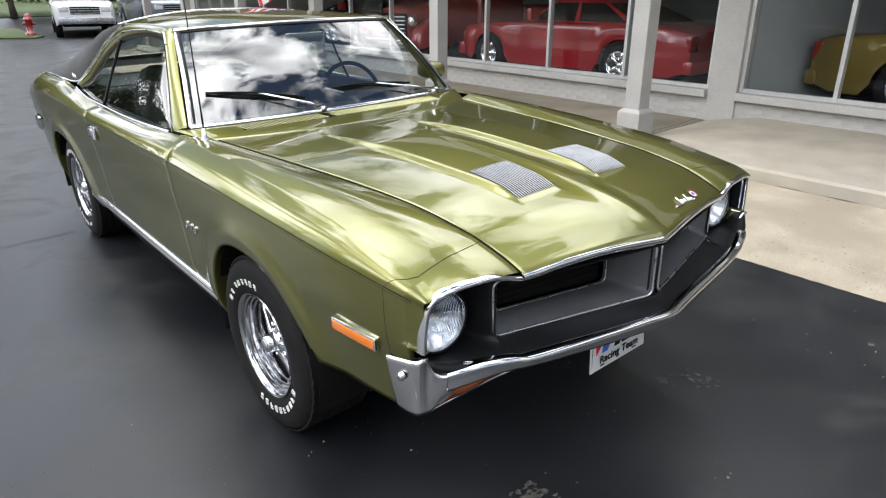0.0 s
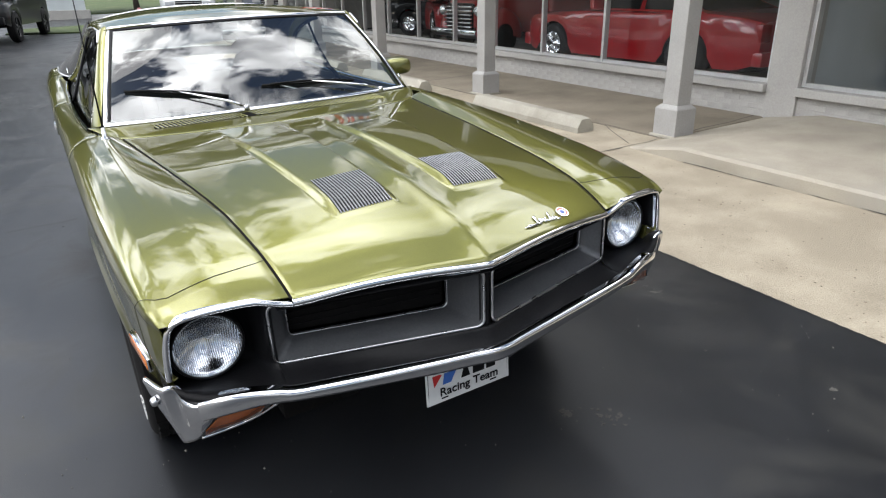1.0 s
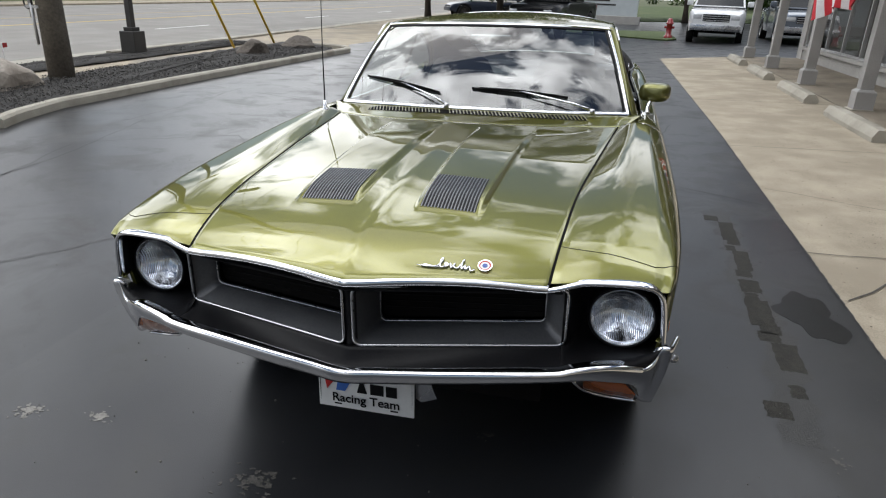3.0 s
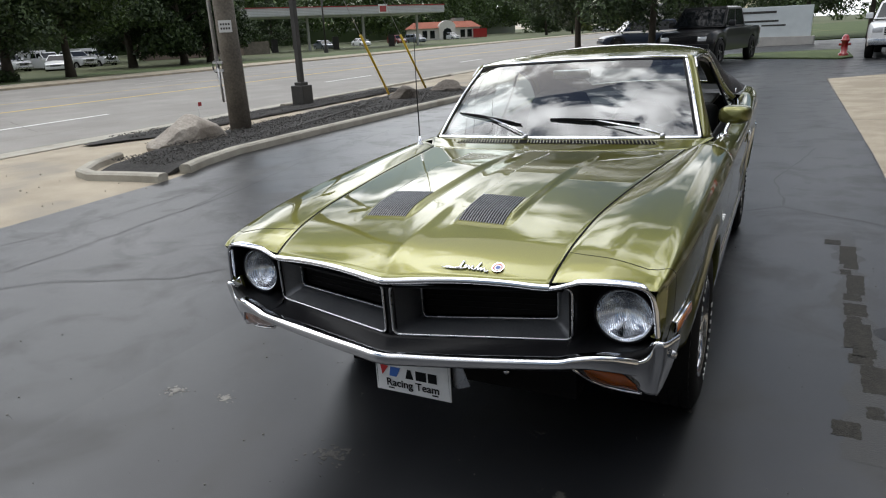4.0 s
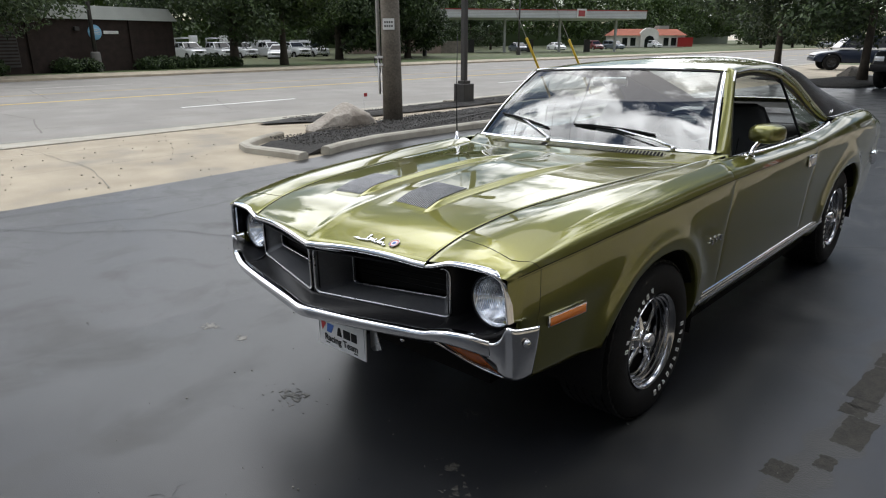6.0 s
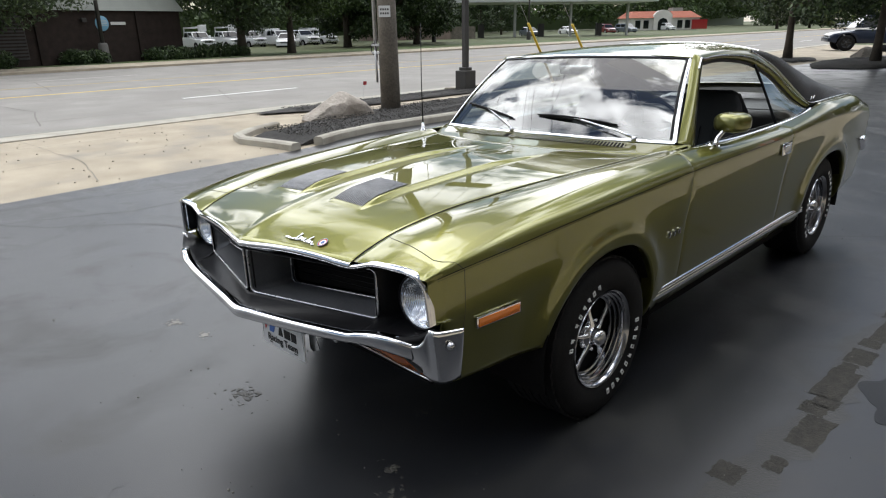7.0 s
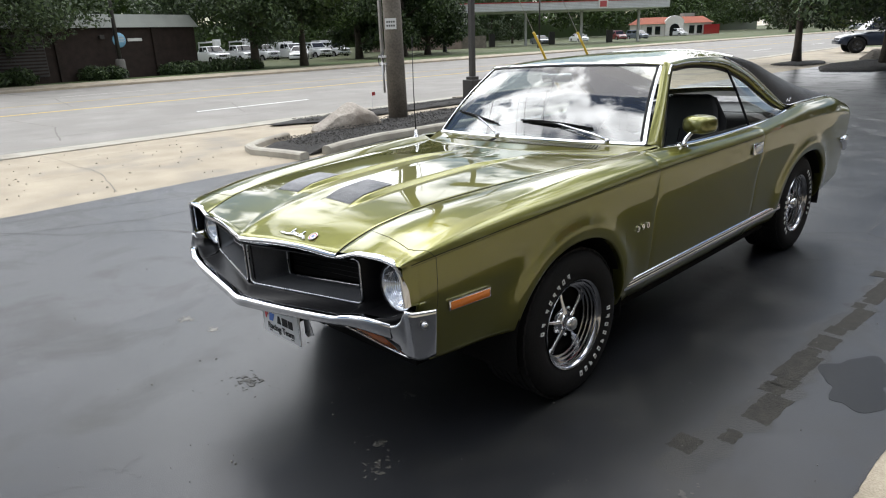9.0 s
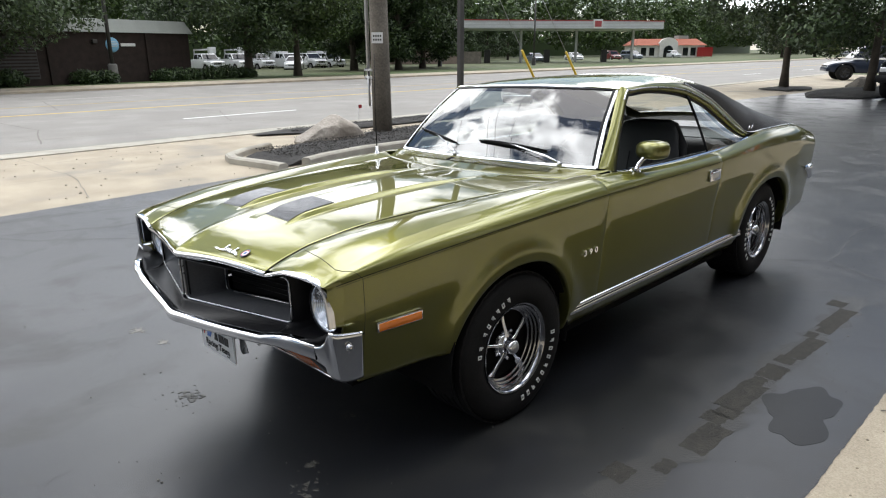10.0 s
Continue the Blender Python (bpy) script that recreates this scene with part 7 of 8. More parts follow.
# the old red truck with its bright grille towards the window
ot = thing("vintage_truck", "dark red vintage pickup with a chrome bar grille and round lamps", "pickup truck", pose(6.5, 9.5, 0.2, 0, 0, -90))
P_OLD = paint("old_red_paint", (0.30, 0.03, 0.03), 0.1, 0.4)
rows = []
for y, w, z0, z1 in ((0.0, 0.50, 0.55, 0.98), (0.10, 0.58, 0.50, 1.10), (0.6, 0.62, 0.45, 1.22), (1.3, 0.68, 0.42, 1.30), (1.7, 0.72, 0.42, 1.33)):
    rows.append([(x, y, z) for x, z in ((w, z0), (w, z1 - 0.12), (w * 0.85, z1 - 0.02), (0, z1 + 0.03), (-w * 0.85, z1 - 0.02), (-w, z1 - 0.12), (-w, z0))])
part("bonnet", grid(rows), P_OLD, ot, thick=0.01)
part("cab", join(box(-0.82, 1.7, 0.42, 0.82, 3.0, 1.36, 0.06), box(-0.70, 1.85, 1.36, 0.70, 2.95, 1.78, 0.10)), P_OLD, ot)
part("windscreen", box(-0.58, 1.83, 1.40, 0.58, 1.86, 1.68, 0.004), M_VGLASS, ot)
for s in (-1, 1):
    part("fender", moved(lathe([(0.12, -0.22), (0.40, -0.21), (0.48, -0.12), (0.50, 0.0), (0.48, 0.10), (0.40, 0.17), (0.2, 0.19)], 24, "x", -0.2, math.pi + 0.2), pose(s * 0.72, 0.48, 0.42)), P_OLD, ot, thick=0.008)
    part("headlamp", moved(lathe([(0.0, -0.06), (0.06, -0.05), (0.095, -0.02), (0.105, 0.0), (0.10, 0.08)], 24, "y"), pose(s * 0.66, -0.02, 0.86)), M_REFL, ot, "round chrome headlamp")
    part("front_wheel", moved(lathe([(0.0, -0.09), (0.2, -0.1), (0.34, -0.09), (0.36, 0.0), (0.34, 0.09), (0.2, 0.1), (0.0, 0.09)], 24, "x"), pose(s * 0.74, 0.48, 0.36)), M_RUBBER, ot)
part("grille_shell", box(-0.50, -0.05, 0.50, 0.50, 0.06, 1.0, 0.05), M_BLACK, ot)
for k in range(6):
    part("grille_bar", box(-0.49, -0.085, 0.54 + 0.075 * k, 0.49, -0.03, 0.57 + 0.075 * k, 0.008), M_CHROME, ot)
part("front_bumper", box(-0.85, -0.22, 0.36, 0.85, -0.14, 0.52, 0.03), M_CHROME, ot)
part("rear_bed", box(-0.80, 3.05, 0.5, 0.80, 5.0, 1.15, 0.04), P_OLD, ot)

# ---- street furniture ----
up = thing("utility_pole", "weathered grey wooden utility pole with conduit", "utility pole", pose(-7.92, 6.30, gz(-7.9) + 0.06))
part("shaft", tube([(0.02, 0, -0.1), (0.0, 0, 2), (-0.06, 0, 6), (-0.12, 0, 11)], [0.195, 0.178, 0.158, 0.13], 18), M_WOOD, up)
part("crossarm", box(-1.2, -0.06, 10.2, 1.0, 0.06, 10.32, 0.01), M_WOOD, up, smooth=False)
cd = part("conduit", tube([(-0.20, -0.14, 0.95), (-0.21, -0.14, 3.0), (-0.30, -0.13, 9.0)], 0.035, 8), M_GALV, up, "grey steel conduit on the pole")
part("conduit_end", tube([(-0.13, -0.19, 0.55), (-0.15, -0.19, 1.15)], 0.022, 8), M_GALV, cd)
part("clamp", join(box(-0.26, -0.2, 1.08, -0.02, -0.1, 1.12), box(-0.26, -0.2, 1.22, -0.02, -0.1, 1.26)), M_GALV, cd, smooth=False)
part("cable_loop", tube([(-0.2 + 0.07 * math.cos(t), -0.19, 1.17 + 0.10 * math.sin(t)) for t in np.linspace(0, 6.3, 17)], 0.012, 6, False), M_POLE, cd)
tg = part("pole_tag", moved(box(-0.11, -0.004, -0.10, 0.11, 0.004, 0.10, 0.002), pose(0.118, -0.148, 1.84, 0, 0, 38)), M_WHITE, up, "white tag with two lines of dark marks", smooth=False)
for zz in (1.935, 1.865):
    for k in range(4):
        part("mark", moved(box(-0.015, -0.006, -0.017, 0.015, -0.004, 0.017), pose(0.118, -0.148, zz - 0.06, 0, 0, 38) @ pose(-0.066 + 0.044 * k, 0, 0)), M_POLE, tg, smooth=False)
for k, (x, z) in enumerate(((-1.1, 10.4), (-0.5, 10.4), (0.8, 10.4), (0.0, 7.2))):
    for a, b in ((-60, 6.3), (6.3, 70)):
        pts = [(-7.92 + x - 0.05 * (y - 6.3), y, z - 1.1 * (1 - ((y - (a + b) / 2) / ((b - a) / 2)) ** 2)) for y in np.linspace(a, b, 16)]
        tagged(part("overhead_wire", tube(pts, 0.012, 4), M_BLACK, None), "black overhead wire strung along the street", "wire", "overhead wires")
M_YEL = surface("yellow_guard", (0.55, 0.36, 0.02), (0.68, 0.46, 0.04), 5, 0.5)
for (ax_, ay), (tx, ty, tz) in (((-9.0, 13.25), (-8.0, 6.3, 7.4)), ((-8.8, 15.05), (-8.0, 6.3, 8.8))):
    A, B = Vector((ax_, ay, gz(ax_) - 0.02)), Vector((tx, ty, tz))
    gw = thing("guy_wire", "steel guy wire with a yellow plastic guard", "guy wire", None, "guy wires")
    part("wire", tube([tuple(A), tuple(B)], 0.008, 5), M_GALV, gw)
    d = (B - A).normalized()
    part("guard", tube([tuple(A + d * 0.1), tuple(A + d * 2.3)], 0.032, 8), M_YEL, gw, "yellow guard sleeve")
lp = thing("lamp_post", "dark bronze square parking lamp post on a base", "lamp post", pose(-9.98, 10.64, ZS))
part("base", box(-0.19, -0.19, -0.02, 0.19, 0.19, 0.52, 0.015), M_POLE, lp, smooth=False)
part("cap", box(-0.12, -0.12, 0.52, 0.12, 0.12, 0.60, 0.01), M_POLE, lp, smooth=False)
part("pole", box(-0.065, -0.065, 0.6, 0.065, 0.065, 7.0, 0.008), M_POLE, lp, smooth=False)
part("luminaire", box(-0.9, -0.2, 6.9, 0.9, 0.2, 7.1, 0.03), M_POLE, lp, smooth=False)
M_STONE_POST = surface("post_footing", (0.10, 0.095, 0.088), (0.15, 0.145, 0.135), 4, 0.85)
for x, y, h, lab in ((-35.5, 10.2, 8.0, "dark street lamp post beside the far walk"), (-47.5, 61, 8, "dark lamp post in front of the petrol station"), (-52, 50, 6, "thin sign pole on the lawn")):
    q = thing("street_post", lab, "lamp post", pose(x, y, gf(x)))
    part("pole", tube([(0, 0, 0), (0, 0, h)], [0.11, 0.08], 10), M_POLE, q)
    part("base", lathe([(0.0, 1.0), (0.2, 1.0), (0.24, 0.9), (0.26, 0.0)], 12), M_STONE_POST if x > -40 else M_POLE, q)
sf = thing("survey_flag", "small red survey flag on a wire", "survey flag", pose(-10.1, 7.35, ZS + 0.04))
part("wire", tube([(0, 0, 0), (0, 0, 0.42)], 0.003, 5), M_GALV, sf)
part("flag", grid([[(0.01 * math.sin(6 * u), 0.10 * u, 0.33 + 0.08 * w) for w in (0, 0.5, 1)] for u in (0, 0.3, 0.6, 1)]), P_RED, sf, thick=0.001)
hy = thing("fire_hydrant", "red cast iron fire hydrant standing on grass", "hydrant", pose(2.62, 27.0, gz(2.6) + 0.03))
part("barrel", lathe([(0.0, 0.78), (0.06, 0.77), (0.11, 0.70), (0.13, 0.60), (0.16, 0.58), (0.16, 0.55), (0.115, 0.53), (0.11, 0.12), (0.17, 0.10), (0.17, 0.0)], 20), P_RED, hy)
part("nozzle", tube([(-0.2, 0, 0.42), (0.2, 0, 0.42)], 0.05, 10), P_RED, hy)
sg = thing("shop_sign", "low white sign board with dark painted script", "sign", pose(-0.75, 42.5, -0.05, 0, 0, -6))
part("board", box(-2.4, -0.12, 0.55, 2.4, 0.12, 2.25, 0.02), surface("sign_white", (0.48, 0.52, 0.53), (0.56, 0.60, 0.61), 2, 0.6), sg, smooth=False)
part("plinth", box(-2.6, -0.3, 0.0, 2.6, 0.3, 0.55, 0.02), M_BRICK, sg, smooth=False)
for x, z, w, h in ((-0.6, 1.95, 2.2, 0.13), (-0.3, 1.45, 1.9, 0.10), (0.4, 1.2, 1.3, 0.09)):
    part("script_bar", box(x - w / 2, -0.135, z - h / 2, x + w / 2, -0.121, z + h / 2, 0.004, 1), M_POLE, sg, smooth=False)

# flag hung from a canopy post
fl = thing("flag", "red and white striped flag hanging from a canopy post", "flag")
part("staff", tube([(4.21, 8.66, 2.0), (3.26, 9.8, 2.72)], 0.014, 8), M_WOOD, fl)
M_FR, M_FW, M_FB = (surface(n, a, b, 6, 0.8) for n, a, b in (("flag_red", (0.42, 0.02, 0.03), (0.52, 0.03, 0.04)), ("flag_white", (0.62, 0.62, 0.62), (0.72, 0.72, 0.72)), ("flag_blue", (0.02, 0.03, 0.14), (0.03, 0.05, 0.2))))
def flag_pt(u, w):
    """u along the stripes (down), w across them along the staff."""
    tl, tr, bl_, br = Vector((3.30, 9.75, 2.69)), Vector((4.05, 8.85, 2.12)), Vector((3.45, 9.25, 1.36)), Vector((3.88, 8.7, 1.62))
    p = tl.lerp(tr, w).lerp(bl_.lerp(br, w), u)
    fold = 0.07 * math.sin(15 * w + 2.0 * u) * (0.2 + u)
    return (p.x + fold, p.y + fold * 0.7, p.z - 0.05 * math.sin(9 * w) * u)
for k in range(13):
    rows = [[flag_pt(u, (k + e) / 13) for e in (0, 0.5, 1)] for u in np.linspace(0.0, 1, 14)]
    part("stripe", grid(rows), M_FR if k % 2 == 0 else M_FW, fl, thick=0.002)
part("canton", grid([[(flag_pt(u, w)[0] - 0.004, flag_pt(u, w)[1] - 0.004, flag_pt(u, w)[2]) for w in np.linspace(0.46, 1, 8)] for u in np.linspace(0, 0.4, 6)]), M_FB, fl, thick=0.002)
# picture on the back partition
pf = thing("picture_frame", "small dark framed picture on the showroom wall", "picture", pose(7.3, 1.68, 1.75))
part("frame", box(-0.25, -0.03, -0.17, 0.25, 0.0, 0.17, 0.01), M_BLACK, pf, smooth=False)
part("print", box(-0.20, -0.035, -0.12, 0.20, -0.031, 0.12), M_CONC_G, pf, smooth=False)

# ---- buildings across the street ----
M_DBRICK = surface("brown_brick", (0.019, 0.0135, 0.0115), (0.036, 0.026, 0.022), 3, 0.85, 0, 0.3, 30, spec=0.2)
M_FASCIA = surface("pale_metal_roof", (0.22, 0.235, 0.215), (0.29, 0.305, 0.28), 1, 0.7)
bb = thing("office_building", "low brown brick building with a pale metal roof edge", "building", pose(-37.4, 15.3, gf(-36.5), 0, 0, -75.8))
# local x runs along the front from the near corner, local y points away behind
part("wall", box(0, -9, -0.2, 40, 0, 2.62), M_DBRICK, bb, smooth=False)
fv = [(-0.2, 0.2, 2.62), (40.2, 0.2, 2.62), (40.2, -9.2, 2.62), (-0.2, -9.2, 2.62), (0.1, -0.1, 3.3), (39.9, -0.1, 3.3), (39.9, -8.9, 3.3), (0.1, -8.9, 3.3)]
part("roof", (fv, [(0, 1, 5, 4), (1, 2, 6, 5), (2, 3, 7, 6), (3, 0, 4, 7), (4, 5, 6, 7), (3, 2, 1, 0)]), M_FASCIA, bb, smooth=False)
for x in (2.7, 8.2, 14.5):
    part("pilaster", box(x - 0.22, 0, -0.1, x + 0.22, 0.12, 2.61), M_DBRICK, bb, smooth=False)
lv_ = part("wall_vent", box(8.9, 0.0, 0.35, 11.6, 0.05, 2.35, 0.01), M_POLE, bb, "dark louvred wall bay", smooth=False)
for k in range(12):
    part("slat", box(8.95, 0.05, 0.45 + 0.155 * k, 11.55, 0.085, 0.52 + 0.155 * k), M_DBRICK, lv_, smooth=False)
em = part("wall_sign", moved(lathe([(0.0, 0.06), (0.42, 0.05), (0.48, 0.0)], 28, "y"), pose(4.9, 0.03, 1.98) @ Matrix.Diagonal((0.8, 1, 0.8, 1))), plain("sign_globe", (0.20, 0.42, 0.60), 0.4), bb, "blue and white round emblem")
for k in range(4):
    part("emblem_band", tube([(4.9 + (0.30 - 0.04 * abs(k - 1.5)) * math.cos(t), 0.09, 2.10 - 0.08 * k + 0.04 * math.sin(t)) for t in np.linspace(0.2, 2.9, 8)], 0.018, 5), M_WHITE, em)
part("name_bar", box(3.55, 0.02, 1.90, 4.42, 0.06, 2.06, 0.02), M_WHITE, bb, "white bar where a name stands", smooth=False)
part("wall_lamp", box(5.8, 0.0, 2.05, 6.05, 0.2, 2.25, 0.02), M_POLE, bb, smooth=False)

gs = thing("petrol_canopy", "petrol station canopy with a ribbed white fascia", "petrol station", pose(-60.0, 65.0, ZF + 0.1, 0, 0, math.degrees(math.atan2(23, 14))))
part("roof", box(-4, -0.2, 4.65, 27, 10, 5.75, 0.05), surface("canopy_white", (0.55, 0.57, 0.60), (0.68, 0.69, 0.71), 1, 0.5), gs, smooth=False)
for k in range(5):
    part("fascia_rib", box(-4.02, -0.24, 4.75 + 0.19 * k, 27.02, -0.2, 4.81 + 0.19 * k), M_GALV, gs, smooth=False)
part("red_band", box(-4.05, -0.27, 5.66, 27.05, 10.02, 5.78), P_RED, gs, smooth=False)
part("fascia_sign", box(16.2, -0.34, 4.72, 17.6, -0.2, 5.9, 0.03), M_WHITE, gs, "white and red square sign", smooth=False)
part("sign_panel", box(16.4, -0.36, 4.92, 17.4, -0.345, 5.7), P_RED, gs, smooth=False)
for x in (-1.5, 7.5, 16.0, 25.0):
    part("column", box(x - 0.15, 4.6, 0, x + 0.15, 4.9, 4.65), M_GALV, gs, smooth=False)
for x in (2.5, 11.5, 20.5):
    part("pump", box(x - 0.4, 4.5, 0.1, x + 0.4, 5.1, 1.9, 0.05), M_POLE, gs, smooth=False)
ks = thing("kiosk_building", "tan brick kiosk with a white banded roof", "building", pose(-63, 57.5, ZF + 0.1, 0, 0, 58))
part("wall", box(-7, 0, 0, 4.5, 6, 3.1), surface("tan_brick", (0.19, 0.145, 0.115), (0.25, 0.195, 0.16), 2, 0.8), ks, smooth=False)
part("roof", box(-7.4, -0.5, 3.1, 5.2, 6.4, 3.7, 0.03), M_FASCIA, ks, smooth=False)
for x in (1.8, 3.4):
    part("lit_sign", box(x - 0.6, -0.56, 3.2, x + 0.6, -0.5, 3.6), M_WHITE, ks, smooth=False)
part("fence", box(4.6, 0.5, 0, 8.0, 0.7, 1.7), M_WOOD, ks, smooth=False)
rr = thing("tile_roof_shop", "white shop with a red tile roof and arched entry", "building", pose(-78, 136, ZF + 0.3, 0, 0, math.degrees(math.atan2(37, 1)) - 38) @ Matrix.Diagonal((0.6, 0.6, 0.72, 1)))
M_STUC = surface("white_stucco", (0.55, 0.53, 0.49), (0.64, 0.62, 0.58), 1, 0.8)
part("wall", box(0, 0, 0, 27, 12, 3.6), M_STUC, rr, smooth=False)
rvs = [(-0.6, -0.7, 3.6), (27.6, -0.7, 3.6), (27.6, 12.7, 3.6), (-0.6, 12.7, 3.6), (2, 3.5, 5.6), (25, 3.5, 5.6), (25, 9, 5.6), (2, 9, 5.6)]
part("roof", (rvs, [(0, 1, 5, 4), (1, 2, 6, 5), (2, 3, 7, 6), (3, 0, 4, 7), (4, 5, 6, 7), (3, 2, 1, 0)]), surface("red_tile", (0.26, 0.075, 0.045), (0.36, 0.12, 0.07), 3, 0.8), rr, smooth=False)
gab = [(9, 0.0), (9, 4.4), (9.8, 5.2), (11, 5.75), (12.5, 5.95), (14, 5.75), (15.2, 5.2), (16, 4.4), (16, 0)]
part("entry_gable", prism(gab, "y", -0.9, 0.6), M_STUC, rr, smooth=False)
part("arched_door", prism([(10.6, 0), (10.6, 2.3), (11.2, 3.2), (12.5, 3.6), (13.8, 3.2), (14.4, 2.3), (14.4, 0)], "y", -0.96, -0.905), M_VGLASS, rr, smooth=False)
for x in (2.2, 5.4, 18.5, 21.5):
    part("window", box(x, -0.05, 0.5, x + 2.0, 0.02, 2.9), M_VGLASS, rr, smooth=False)
part("rooftop_unit", box(18, 4, 5.4, 22, 8, 6.6), M_FASCIA, rr, smooth=False)
part("red_banner", box(23.5, -1.5, 0.2, 29.5, -1.3, 3.0), P_RED, rr, smooth=False)
hs = thing("far_house", "grey-roofed cottage among trees far down the street", "house", pose(-36, 190, ZF + 0.3, 0, 0, 12))
part("wall", box(0, 0, 0, 16, 9, 3.2), M_STUC, hs, smooth=False)
part("roof", ([(-0.6, -0.6, 3.2), (16.6, -0.6, 3.2), (16.6, 9.6, 3.2), (-0.6, 9.6, 3.2), (-0.6, 4.5, 6.6), (16.6, 4.5, 6.6)], [(0, 1, 5, 4), (2, 3, 4, 5), (3, 0, 4), (1, 2, 5), (3, 2, 1, 0)]), surface("grey_shingle", (0.10, 0.10, 0.105), (0.15, 0.15, 0.155), 3, 0.9), hs, smooth=False)
part("gable", prism([(9, 3.1), (13, 3.1), (11, 5.4)], "y", -1.2, -0.6), M_STUC, hs, smooth=False)
for x in (2, 10.4):
    part("window", box(x, -0.06, 1.0, x + 1.4, 0.02, 2.3), M_VGLASS, hs, smooth=False)

# ---- grass edges, beds by the far lot ----
structure("lawn_strip", slab([(-2.1, 29.4), (-0.6, 28.2), (1.0, 27.0), (2.5, 25.4), (2.9, 26.2), (2.95, 32.5), (-1.9, 33.0)], 0.05), M_GRASS, "mown grass strip at the end of the lot", "lawn")
structure("lawn", slab([(-4.0, 48.02), (30, 48.02), (40, 140), (-14, 140), (-9.5, 60)], 0.06), M_GRASS, "mown grass verge beyond the lot", "lawn")
structure("planting_bed_far", bed([(-6.4, 26.0), (-5.7, 24.0), (-4.2, 24.3), (-3.0, 27.6), (-3.6, 32.0), (-5.9, 32.0)], 0.2, 14), M_MULCH, "mounded dark mulch bed under trees", "planting bed", True)
structure("planting_bed_tree", bed([(-8.7, 27.4), (-7.4, 27.2), (-7.0, 28.8), (-7.5, 30.4), (-8.8, 29.8)], 0.10, 15), M_MULCH, "small mulch ring round a street tree", "planting bed", True)
boulder(-5.3, 29.2, 0.62, 0.5, 0.42, 17, M_ROCK, "pale boulder lying under a tree")

# ---- trees ----
def leaf_quads(centres, n, size, seed, squash=0.8):
    rng = np.random.default_rng(seed)
    V, F = [], []
    tot = sum(c[3] ** 2 for c in centres)
    k = 0
    for cx, cy, cz, r in centres:
        m = max(8, int(n * r * r / tot))
        d = rng.normal(size=(m, 3))
        d /= np.linalg.norm(d, axis=1)[:, None]
        rad = r * (0.35 + 0.65 * rng.random(m) ** 0.45)[:, None]
        p = np.array((cx, cy, cz)) + d * rad * np.array((1, 1, squash))
        a = rng.normal(size=(m, 3)); a /= np.linalg.norm(a, axis=1)[:, None]
        b = np.cross(a, d + 0.5 * rng.normal(size=(m, 3))); b /= (np.linalg.norm(b, axis=1)[:, None] + 1e-9)
        s = size * (0.6 + 0.8 * rng.random(m))[:, None]
        c = np.cross(a, b)
        q = np.stack([p - a * s, p + b * s * 0.45 + c * s * 0.12, p + a * s, p - b * s * 0.45 + c * s * 0.12], 1).reshape(-1, 3)
        V.append(q)
        F.append(np.arange(4 * m).reshape(-1, 4) + k)
        k += 4 * m
    return np.concatenate(V), np.concatenate(F)


